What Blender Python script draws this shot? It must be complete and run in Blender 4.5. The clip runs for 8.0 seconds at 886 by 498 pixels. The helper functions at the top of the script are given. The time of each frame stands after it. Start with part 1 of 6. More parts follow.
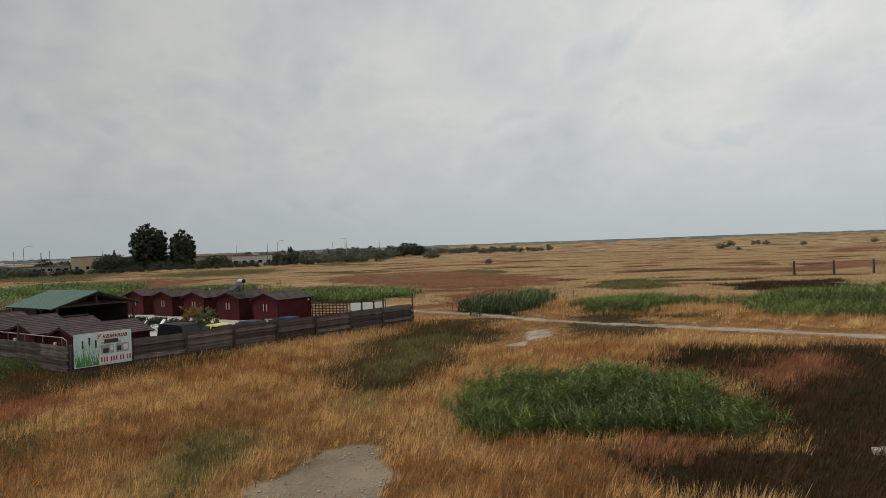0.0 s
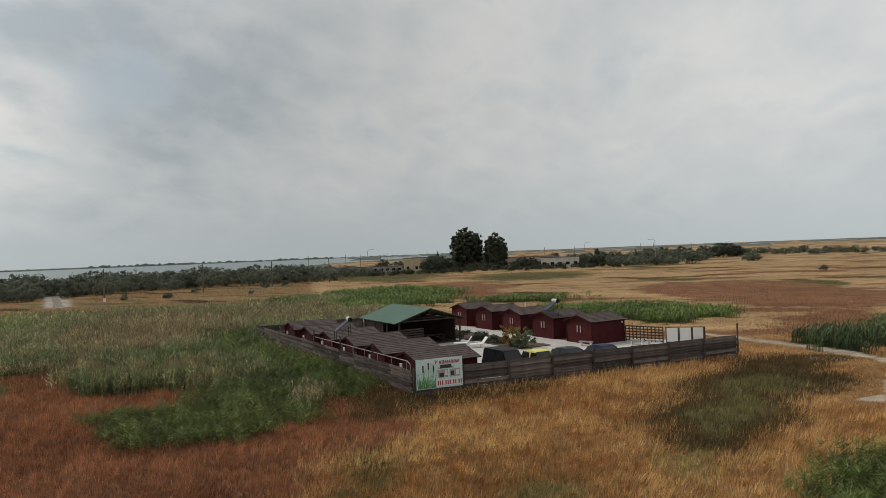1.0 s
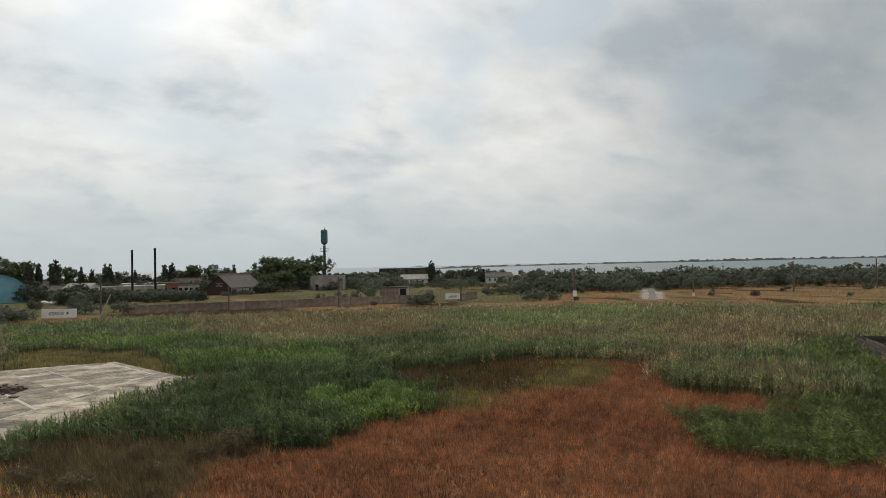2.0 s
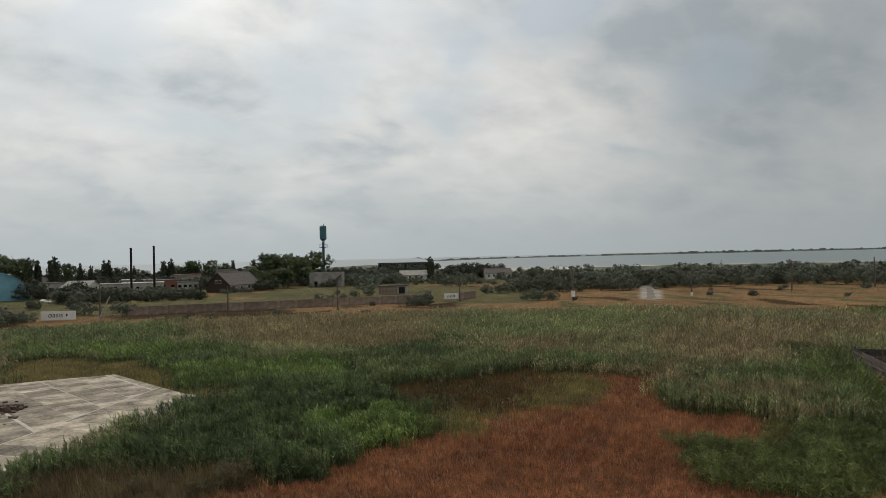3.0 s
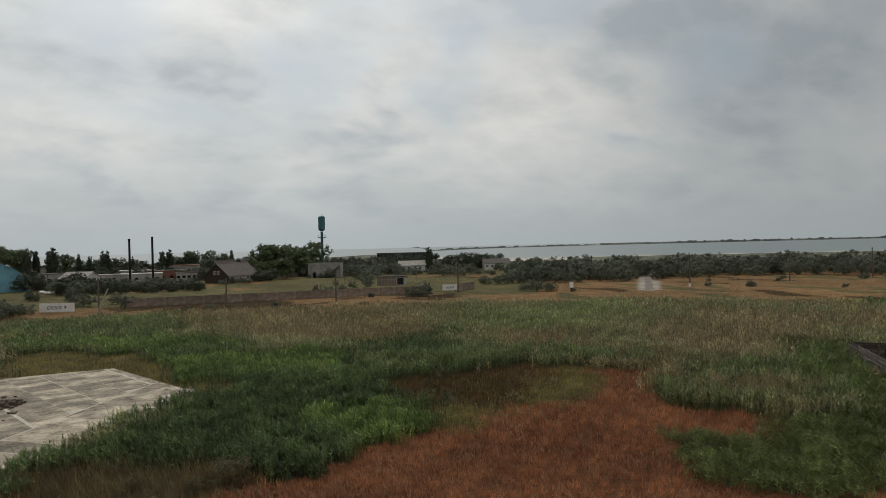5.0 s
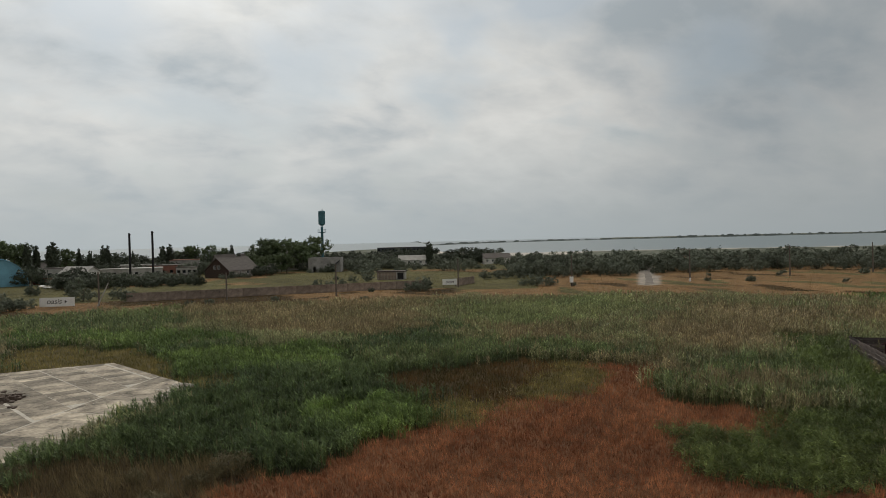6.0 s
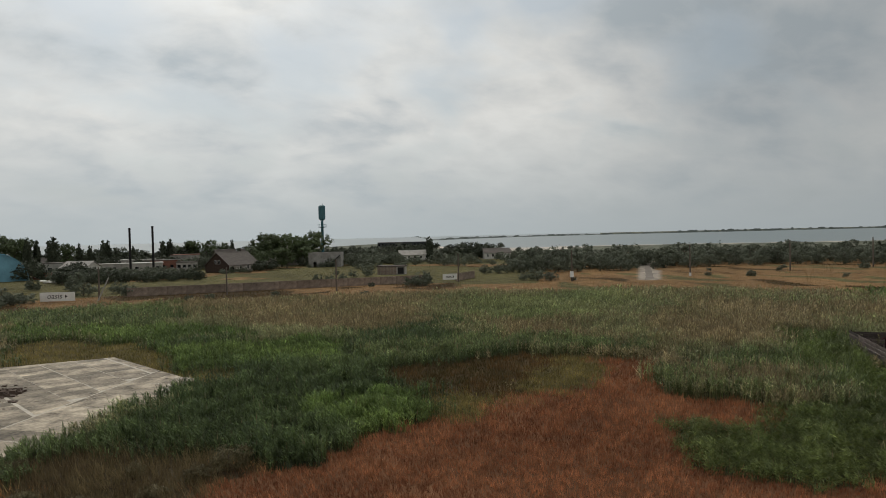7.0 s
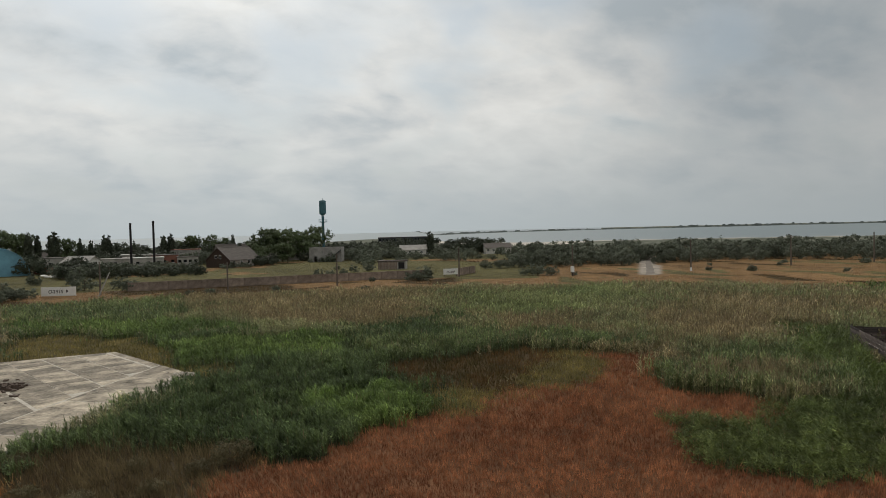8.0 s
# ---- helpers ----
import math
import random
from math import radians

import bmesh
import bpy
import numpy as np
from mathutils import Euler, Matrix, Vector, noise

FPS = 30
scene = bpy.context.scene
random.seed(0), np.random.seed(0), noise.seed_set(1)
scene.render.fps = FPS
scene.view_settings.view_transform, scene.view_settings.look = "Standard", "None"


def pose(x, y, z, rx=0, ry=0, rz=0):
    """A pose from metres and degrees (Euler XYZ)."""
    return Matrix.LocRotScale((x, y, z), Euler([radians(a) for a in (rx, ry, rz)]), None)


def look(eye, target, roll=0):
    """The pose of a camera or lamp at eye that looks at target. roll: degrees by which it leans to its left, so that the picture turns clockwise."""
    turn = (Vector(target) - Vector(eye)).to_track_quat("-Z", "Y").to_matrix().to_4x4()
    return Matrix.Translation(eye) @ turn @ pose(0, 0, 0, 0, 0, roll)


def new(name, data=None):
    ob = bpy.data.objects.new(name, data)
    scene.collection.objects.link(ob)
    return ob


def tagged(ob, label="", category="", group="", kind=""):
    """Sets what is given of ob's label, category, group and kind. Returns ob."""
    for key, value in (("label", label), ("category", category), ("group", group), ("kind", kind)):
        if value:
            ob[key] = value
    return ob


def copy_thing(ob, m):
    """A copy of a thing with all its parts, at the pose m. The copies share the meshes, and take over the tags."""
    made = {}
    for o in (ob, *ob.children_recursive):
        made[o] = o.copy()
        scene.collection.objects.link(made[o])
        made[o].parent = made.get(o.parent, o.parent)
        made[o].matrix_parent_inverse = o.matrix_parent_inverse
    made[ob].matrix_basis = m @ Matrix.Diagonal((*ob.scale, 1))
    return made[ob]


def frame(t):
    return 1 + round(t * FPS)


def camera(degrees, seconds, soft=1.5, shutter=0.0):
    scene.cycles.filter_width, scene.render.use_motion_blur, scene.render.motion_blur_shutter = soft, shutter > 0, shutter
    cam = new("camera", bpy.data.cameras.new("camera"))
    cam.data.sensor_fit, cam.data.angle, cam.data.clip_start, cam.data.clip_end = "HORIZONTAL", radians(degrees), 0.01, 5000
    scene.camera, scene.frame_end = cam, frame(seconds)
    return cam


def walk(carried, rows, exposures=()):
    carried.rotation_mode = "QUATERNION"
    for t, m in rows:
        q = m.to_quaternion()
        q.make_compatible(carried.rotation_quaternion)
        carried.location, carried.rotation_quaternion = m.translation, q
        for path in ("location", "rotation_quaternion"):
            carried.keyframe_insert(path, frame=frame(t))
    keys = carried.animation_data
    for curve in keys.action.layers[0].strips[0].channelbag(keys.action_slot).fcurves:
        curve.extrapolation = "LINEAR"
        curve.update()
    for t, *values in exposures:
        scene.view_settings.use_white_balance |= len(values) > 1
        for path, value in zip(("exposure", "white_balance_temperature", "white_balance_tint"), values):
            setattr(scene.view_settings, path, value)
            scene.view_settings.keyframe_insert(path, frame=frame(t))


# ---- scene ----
cam = camera(65.3, 8.0, soft=0.6)


def stand(t, yaw, pitch, roll, z, x=0.0, y=0.0):
    return (t, pose(x, y, z, 90 + pitch, roll, yaw))


walk(cam, [
    stand(0.0, 0.00, -0.38, 2.06, 6.51, 0.34, -0.09),
    stand(0.5, -0.14, -0.56, 2.18, 8.05, 0.28, -0.06),
    stand(0.6, -0.15, -0.59, 2.17, 8.31, 0.22, -0.08),
    stand(0.7, 0.55, -0.58, 2.20, 8.52, 0.09, -0.14),
    stand(0.8, 6.84, -0.35, 2.30, 8.67, -0.12, -0.22),
    stand(0.9, 15.74, -0.03, 2.26, 8.80, -0.21, -0.25),
    stand(1.0, 24.90, 0.27, 2.20, 8.89, -0.28, -0.28),
    stand(1.1, 34.23, 0.56, 2.09, 8.94, -0.31, -0.31),
    stand(1.2, 43.49, 0.87, 1.94, 8.96, -0.32, -0.34),
    stand(1.3, 52.84, 1.16, 1.73, 8.96, -0.32, -0.36),
    stand(1.4, 62.05, 1.37, 1.50, 8.92, -0.32, -0.37),
    stand(1.5, 69.97, 1.46, 1.28, 8.86, -0.31, -0.37),
    stand(1.6, 70.92, 1.46, 1.27, 8.85, -0.31, -0.33),
    stand(1.7, 70.93, 1.44, 1.27, 8.90, -0.29, -0.32),
    stand(2.8, 70.88, 0.69, 1.33, 11.35, 0.02, -0.22),
    stand(3.0, 70.87, 0.57, 1.33, 11.59, 0.04, -0.21),
    stand(3.5, 70.83, 0.29, 1.36, 11.90, 0.06, -0.22),
    stand(4.0, 70.80, 0.09, 1.40, 11.98, 0.09, -0.21),
    stand(4.5, 70.78, -0.10, 1.40, 12.04, 0.10, -0.16),
    stand(6.0, 70.80, -0.76, 1.37, 12.06, 0.04, -0.03),
    stand(6.5, 70.81, -0.97, 1.37, 12.04, 0.03, -0.03),
    stand(7.0, 70.82, -1.18, 1.37, 12.02, 0.01, -0.01),
    stand(7.5, 70.86, -1.40, 1.37, 12.00, -0.01, 0.01),
    stand(8.0, 70.88, -1.60, 1.37, 12.00, 0.0, 0.0),
], exposures=[(0.0, 0.08), (0.7, 0.1), (1.1, 0.20), (1.6, 0.21), (3.0, -0.02), (3.5, -0.07), (4.5, -0.11), (6.5, -0.07), (8.0, 0.03)])

# ---------------------------------------------------------------- light
SUN_AZ, SUN_EL = 92.0, 48.0      # degrees to the left of the first view, and up


def sky_world():
    w = bpy.data.worlds.new("overcast_sky")
    scene.world = w
    w.use_nodes = True
    nt = w.node_tree
    N, L = nt.nodes, nt.links
    N.clear()

    def node(kind, **kw):
        n = N.new(kind)
        for k, v in kw.items():
            if k == "op":
                n.operation = v
            elif k == "kind":
                n.noise_dimensions = v
        return n

    def mth(op, a, b=None, c=None):
        n = node("ShaderNodeMath", op=op)
        for i, q in enumerate((a, b, c)):
            if q is None:
                continue
            if isinstance(q, (int, float)):
                n.inputs[i].default_value = q
            else:
                L.new(q, n.inputs[i])
        return n.outputs[0]

    def ramp(fac, stops):
        n = N.new("ShaderNodeValToRGB")
        e = n.color_ramp.elements
        while len(e) < len(stops):
            e.new(0.5)
        for el, (p, c) in zip(e, stops):
            el.position, el.color = p, (*c, 1)
        L.new(fac, n.inputs[0])
        return n.outputs[0]

    def mixc(fac, a, b, mode="MIX"):
        n = N.new("ShaderNodeMix")
        n.data_type, n.blend_type = "RGBA", mode
        for sock, q in ((0, fac), (6, a), (7, b)):
            if isinstance(q, (int, float)):
                n.inputs[sock].default_value = q
            elif isinstance(q, tuple):
                n.inputs[sock].default_value = (*q, 1)
            else:
                L.new(q, n.inputs[sock])
        return n.outputs[2]

    tc = N.new("ShaderNodeTexCoord")
    sep = N.new("ShaderNodeSeparateXYZ")
    L.new(tc.outputs["Generated"], sep.inputs[0])
    up = mth("MAXIMUM", sep.outputs[2], 0.0)
    # cloud deck: the view direction meets a flat layer
    den = mth("ADD", up, 0.40)
    com = N.new("ShaderNodeCombineXYZ")
    L.new(mth("DIVIDE", sep.outputs[0], den), com.inputs[0])
    L.new(mth("DIVIDE", sep.outputs[1], den), com.inputs[1])

    def clouds(scale, detail, rough, dist, off, stretch=(1, 1, 1), turn=0.0):
        m = N.new("ShaderNodeMapping")
        m.inputs["Location"].default_value = off
        m.inputs["Scale"].default_value = stretch
        m.inputs["Rotation"].default_value = (0, 0, radians(turn))
        L.new(com.outputs[0], m.inputs[0])
        n = N.new("ShaderNodeTexNoise")
        n.inputs["Scale"].default_value = scale
        n.inputs["Detail"].default_value = detail
        n.inputs["Roughness"].default_value = rough
        n.inputs["Distortion"].default_value = dist
        L.new(m.outputs[0], n.inputs["Vector"])
        return n.outputs[0]

    big = clouds(2.0, 3, 0.5, 0.4, (3.1, 1.7, 0), (1, 0.9, 1), 20)
    fine = clouds(4.4, 7, 0.50, 0.25, (7.3, 2.2, 0), (1, 0.8, 1), 28)
    wisp = clouds(11.0, 6, 0.55, 0.3, (2.7, 9.1, 0), (1, 0.7, 1), 40)

    def towards(az, el, power):
        d = (-math.sin(radians(az)) * math.cos(radians(el)), math.cos(radians(az)) * math.cos(radians(el)), math.sin(radians(el)))
        dot = N.new("ShaderNodeVectorMath")
        dot.operation = "DOT_PRODUCT"
        L.new(tc.outputs["Generated"], dot.inputs[0])
        dot.inputs[1].default_value = d
        return mth("POWER", mth("MAXIMUM", dot.outputs["Value"], 0.0), power)

    dens = mth("ADD", mth("ADD", mth("MULTIPLY", big, 0.42), mth("MULTIPLY", fine, 0.42)), mth("MULTIPLY", wisp, 0.16))
    # thick banks and thin places of the deck: bearing, height, half-width in degrees, thickness
    for az, el, wide, thick in ((46, 15, 9, 0.085), (92, 20, 7, -0.07), (75, 19, 3, -0.05), (58, 8.5, 7, -0.05),
                                (30, 19, 7, 0.07), (12, 8, 9, 0.045), (6, 14, 5, -0.06), (22, 11, 5, -0.06), (-24, 17, 9, -0.05), (-8, 11, 6, 0.03)):
        dens = mth("ADD", dens, mth("MULTIPLY", towards(az, el, math.log(0.5) / math.log(math.cos(radians(wide)))), thick))
    # the deck is smoother away from the sun, and torn where it is thin
    west = towards(SUN_AZ - 10, 18, 5.0)
    dens = mth("ADD", mth("MULTIPLY", mth("SUBTRACT", dens, 0.485), mth("ADD", mth("MULTIPLY", west, 1.0), 0.50)), 0.488)
    sky = N.new("ShaderNodeTexSky")
    sky.sky_type, sky.sun_disc = "NISHITA", False
    sky.sun_elevation, sky.sun_rotation = radians(SUN_EL), radians(-SUN_AZ)
    sky.dust_density, sky.air_density = 3.0, 1.2
    blue = mixc(0.65, mixc(1.0, sky.outputs[0], (0.085, 0.085, 0.085), "MULTIPLY"), (0.45, 0.53, 0.58))
    # thick parts of the deck are grey, thin parts white
    cloud = ramp(dens, [(0.37, (0.82, 0.82, 0.79)), (0.46, (0.715, 0.72, 0.70)), (0.53, (0.61, 0.63, 0.63)), (0.64, (0.43, 0.48, 0.51))])
    thin = mth("SUBTRACT", fine, mth("MULTIPLY", west, 0.06))
    for az, el, wide in ((84, 13.5, 3.0), (79, 16.5, 3.5), (97, 15, 4.5), (50, 13, 4), (61, 19.5, 3.5), (90, 11, 2.5), (70, 11, 2.5)):
        thin = mth("SUBTRACT", thin, mth("MULTIPLY", towards(az, el, math.log(0.5) / math.log(math.cos(radians(wide)))), 0.16))
    cover = ramp(thin, [(0.22, (0.25, 0.25, 0.25)), (0.44, (1, 1, 1))])
    deck = mixc(cover, blue, cloud)
    # the veil near the horizon, and the brighter sides of the sky where the deck is thin
    haze = ramp(up, [(0.0, (1, 1, 1)), (0.06, (0.62, 0.62, 0.62)), (0.17, (0, 0, 0))])
    deck = mixc(haze, deck, (0.50, 0.55, 0.565))

    gain = mth("ADD", mth("MULTIPLY", towards(SUN_AZ, 38, 4.0), 0.54), 0.70)
    gain = mth("ADD", gain, mth("MULTIPLY", towards(-35, 25, 2.5), 0.24))
    gain = mth("SUBTRACT", gain, mth("MULTIPLY", towards(36, 18, 14.0), 0.10))
    bg = N.new("ShaderNodeBackground")
    L.new(deck, bg.inputs[0])
    L.new(gain, bg.inputs[1])
    out = N.new("ShaderNodeOutputWorld")
    L.new(bg.outputs[0], out.inputs[0])


sky_world()
sun = new("sun", bpy.data.lights.new("sun", "SUN"))
sun.data.energy, sun.data.angle, sun.data.color = 1.5, radians(11), (1.0, 0.95, 0.87)
sd = Vector((-math.sin(radians(SUN_AZ)) * math.cos(radians(SUN_EL)), math.cos(radians(SUN_AZ)) * math.cos(radians(SUN_EL)), math.sin(radians(SUN_EL))))
sun.matrix_world = look(sd * 100, (0, 0, 0))


# ---------------------------------------------------------------- materials
def surface(name, color, rough=0.85, spread=0.25, scale=6.0, fine=60.0, bump=0.0, metal=0.0, island=0.0, obj=0.0, attr=None, trans=None, streak=None, spec=0.3):
    """A matt or glossy surface whose tone drifts at a broad and at a fine scale."""
    m = bpy.data.materials.new(name)
    m.use_nodes = True
    nt = m.node_tree
    N, L = nt.nodes, nt.links
    b = N["Principled BSDF"]
    b.inputs["Roughness"].default_value = rough
    b.inputs["Metallic"].default_value = metal
    b.inputs["Specular IOR Level"].default_value = spec
    co = N.new("ShaderNodeTexCoord").outputs["Object"]
    if streak:
        mp = N.new("ShaderNodeMapping")
        mp.inputs["Scale"].default_value = streak
        L.new(co, mp.inputs[0])
        co = mp.outputs[0]

    def noise_of(s, det=4):
        n = N.new("ShaderNodeTexNoise")
        n.inputs["Scale"].default_value, n.inputs["Detail"].default_value = s, det
        L.new(co, n.inputs["Vector"])
        return n.outputs[0]

    def math_of(op, p, q):
        n = N.new("ShaderNodeMath")
        n.operation = op
        for i, v in enumerate((p, q)):
            if isinstance(v, float):
                n.inputs[i].default_value = v
            else:
                L.new(v, n.inputs[i])
        return n.outputs[0]

    nb, nf = noise_of(scale), noise_of(fine, 3)
    tone = math_of("ADD", math_of("MULTIPLY", nb, 1.3), math_of("MULTIPLY", nf, 0.7))   # about 1
    tone = math_of("ADD", math_of("MULTIPLY", math_of("SUBTRACT", tone, 1.0), spread * 2.2), 1.0)
    if island:
        r = N.new("ShaderNodeNewGeometry").outputs["Random Per Island"]
        tone = math_of("MULTIPLY", tone, math_of("ADD", math_of("MULTIPLY", r, 2 * island), 1 - island))
    if obj:
        r = N.new("ShaderNodeObjectInfo").outputs["Random"]
        tone = math_of("MULTIPLY", tone, math_of("ADD", math_of("MULTIPLY", r, 2 * obj), 1 - obj))
    mix = N.new("ShaderNodeVectorMath")
    mix.operation = "SCALE"
    if attr:
        a = N.new("ShaderNodeAttribute")
        a.attribute_name = attr
        L.new(a.outputs["Color"], mix.inputs[0])
    else:
        mix.inputs[0].default_value = color
    L.new(tone, mix.inputs["Scale"])
    L.new(mix.outputs[0], b.inputs["Base Color"])
    if bump:
        bp = N.new("ShaderNodeBump")
        bp.inputs["Strength"].default_value, bp.inputs["Distance"].default_value = 0.6, bump
        L.new(nf, bp.inputs["Height"])
        L.new(bp.outputs[0], b.inputs["Normal"])
    if trans:
        t = N.new("ShaderNodeBsdfTranslucent")
        L.new(mix.outputs[0], t.inputs[0])
        ms = N.new("ShaderNodeMixShader")
        ms.inputs[0].default_value = trans
        L.new(b.outputs[0], ms.inputs[1])
        L.new(t.outputs[0], ms.inputs[2])
        L.new(ms.outputs[0], N["Material Output"].inputs[0])
    return m


M = {}
M["ground"] = surface("dry_ground", None, 0.95, 0.45, 0.35, 9.0, 0.05, attr="tint", spec=0.1)
M["reed_leaf"] = surface("reed_leaves", None, 0.52, 0.12, 0.8, 5.0, attr="tint", trans=0.22, spec=0.32)
M["blade"] = surface("grass_blades", None, 0.75, 0.12, 0.8, 5.0, attr="tint", trans=0.25, spec=0.2)
M["leaf_grey"] = surface("oleaster_leaves", (0.128, 0.142, 0.102), 0.7, 0.3, 0.5, 3.0, island=0.32, obj=0.2, trans=0.2, spec=0.2)
# the next two leaf colours are raised a little to imitate distance haze
M["leaf_green"] = surface("green_leaves", (0.098, 0.126, 0.060), 0.65, 0.3, 0.5, 3.0, island=0.4, obj=0.2, trans=0.2, spec=0.2)
M["leaf_dark"] = surface("dark_leaves", (0.060, 0.070, 0.046), 0.65, 0.3, 0.5, 3.0, island=0.35, obj=0.2, trans=0.15, spec=0.2)
M["leaf_olive"] = surface("olive_leaves", (0.135, 0.115, 0.062), 0.7, 0.3, 0.5, 3.0, island=0.35, obj=0.2, trans=0.2, spec=0.2)
M["leaf_tawny"] = surface("tawny_leaves", (0.20, 0.125, 0.035), 0.7, 0.3, 0.5, 3.0, island=0.5, trans=0.2, spec=0.2)
M["bark"] = surface("bark", (0.10, 0.08, 0.06), 0.9, 0.35, 3, 20, 0.02)
M["plank"] = surface("weathered_planks", (0.098, 0.078, 0.070), 0.85, 0.7, 1.2, 14, 0.01, obj=0.6, streak=(1, 6, 6))
M["post_wood"] = surface("dark_post_wood", (0.06, 0.045, 0.04), 0.85, 0.4, 3, 25, 0.01, obj=0.2)
M["cabin"] = surface("maroon_painted_boards", (0.060, 0.012, 0.013), 0.7, 0.28, 1.5, 20, 0.01, obj=0.12, spec=0.1)
M["cabin_dark"] = surface("maroon_trim", (0.036, 0.009, 0.010), 0.7, 0.2, 2, 20, spec=0.1)
M["shingle"] = surface("brown_roof_tiles", (0.058, 0.042, 0.039), 0.75, 0.35, 2, 25, 0.01, obj=0.25)
M["white"] = surface("white_paint", (0.75, 0.75, 0.73), 0.5, 0.10, 2, 15)
M["glass"] = surface("window_glass", (0.012, 0.013, 0.015), 0.1, 0.1, 2, 5, spec=0.3)
M["curtain"] = surface("pale_curtain", (0.34, 0.25, 0.24), 0.8, 0.15, 6, 20)
M["greenroof"] = surface("green_sheet_roof", (0.050, 0.110, 0.078), 0.5, 0.12, 0.5, 5, spec=0.35)
M["slab"] = surface("old_concrete", (0.275, 0.234, 0.178), 0.9, 0.9, 0.55, 4.0, 0.01, obj=0.40, streak=(1, 1, 1))
M["lane"] = surface("dusty_lane", (0.155, 0.132, 0.110), 0.95, 0.45, 0.3, 3.0, 0.02)
M["joint"] = surface("pale_concrete_patch", (0.43, 0.39, 0.325), 0.9, 0.3, 1.0, 8.0)
M["wallc"] = surface("stained_concrete_wall", (0.215, 0.165, 0.130), 0.9, 0.55, 0.9, 6.0, 0.01, obj=0.18)
M["plaster"] = surface("grey_plaster", (0.33, 0.31, 0.28), 0.9, 0.3, 0.5, 6.0)
M["whitewash"] = surface("whitewashed_wall", (0.55, 0.53, 0.49), 0.9, 0.2, 0.5, 5.0)
M["cream"] = surface("cream_brick_wall", (0.56, 0.45, 0.30), 0.9, 0.2, 0.5, 5.0)
M["slate"] = surface("grey_asbestos_roof", (0.110, 0.094, 0.083), 0.85, 0.35, 0.6, 6.0, streak=(1, 5, 1))
M["redroof"] = surface("rusty_red_roof", (0.22, 0.10, 0.07), 0.85, 0.3, 0.6, 6.0)
M["brown_board"] = surface("brown_gable_boards", (0.05, 0.032, 0.024), 0.85, 0.3, 2, 14)
M["tower"] = surface("blue_green_tower_steel", (0.045, 0.13, 0.155), 0.55, 0.3, 0.6, 6, spec=0.4)
M["dome"] = surface("faded_blue_sheet", (0.15, 0.32, 0.40), 0.6, 0.25, 0.4, 4)
# sooty or black metal parts, and sheets that imitate shade in openings
M["black"] = surface("sooty_steel_and_opening_shade", (0.014, 0.012, 0.012), 0.7, 0.2, 1, 8)
M["concrete_pole"] = surface("concrete_pole", (0.13, 0.105, 0.085), 0.9, 0.3, 1, 12)
M["stone"] = surface("pale_stone_block", (0.50, 0.45, 0.39), 0.9, 0.3, 0.6, 6, 0.03)
M["pebble"] = surface("pale_brown_pebbles", (0.33, 0.28, 0.215), 0.9, 0.5, 2.0, 30)
M["paving"] = surface("court_paving", (0.40, 0.38, 0.355), 0.9, 0.2, 0.5, 6, obj=0.08)
M["soil"] = surface("dark_garden_soil", (0.09, 0.065, 0.05), 0.95, 0.4, 1, 10, 0.03)
M["steel"] = surface("bright_steel", (0.6, 0.6, 0.6), 0.3, 0.1, 2, 10, metal=1.0)
M["rail"] = surface("grey_pipe", (0.32, 0.30, 0.29), 0.5, 0.2, 2, 10, metal=0.4)
M["tyre"] = surface("tyre_rubber", (0.02, 0.02, 0.02), 0.9, 0.2, 5, 30)
M["tubes"] = surface("solar_tubes", (0.03, 0.045, 0.075), 0.12, 0.2, 3, 10, spec=0.9)
M["print_green"] = surface("banner_reed_green", (0.13, 0.36, 0.10), 0.5, 0.3, 4, 20)
M["print_sky"] = surface("banner_pale_blue", (0.60, 0.74, 0.72), 0.5, 0.25, 1.5, 8)
M["print_red"] = surface("banner_red", (0.42, 0.03, 0.06), 0.5, 0.05, 2, 8)
M["print_dark"] = surface("banner_dark", (0.05, 0.045, 0.045), 0.5, 0.4, 3, 20)
M["print_grey"] = surface("banner_grey", (0.38, 0.37, 0.36), 0.5, 0.4, 3, 20)
M["tankgrey"] = surface("dull_zinc", (0.42, 0.43, 0.44), 0.45, 0.12, 2, 10, spec=0.4)
M["ruin"] = surface("raw_grey_blocks", (0.27, 0.255, 0.235), 0.9, 0.4, 0.5, 5)
M["darkwall"] = surface("dark_grey_wall", (0.050, 0.054, 0.058), 0.85, 0.25, 0.4, 4)
M["signboard"] = surface("white_sign_board", (0.72, 0.70, 0.66), 0.8, 0.12, 0.6, 6)
M["ink"] = surface("dark_sign_paint", (0.05, 0.04, 0.035), 0.8, 0.2, 2, 8)
M["sand"] = surface("salt_sand", (0.50, 0.45, 0.38), 0.95, 0.2, 0.02, 0.5)
M["farshore"] = surface("far_shore", (0.115, 0.13, 0.12), 0.95, 0.3, 0.01, 0.1)


def water_material():
    m = bpy.data.materials.new("bay_water")
    m.use_nodes = True
    nt = m.node_tree
    b = nt.nodes["Principled BSDF"]
    b.inputs["Base Color"].default_value = (0.10, 0.135, 0.14, 1)
    b.inputs["Roughness"].default_value = 0.35
    n = nt.nodes.new("ShaderNodeTexNoise")
    n.inputs["Scale"].default_value = 0.25
    c = nt.nodes.new("ShaderNodeTexCoord")
    nt.links.new(c.outputs["Object"], n.inputs["Vector"])
    bp = nt.nodes.new("ShaderNodeBump")
    bp.inputs["Distance"].default_value = 0.25
    nt.links.new(n.outputs[0], bp.inputs["Height"])
    nt.links.new(bp.outputs[0], b.inputs["Normal"])
    return m


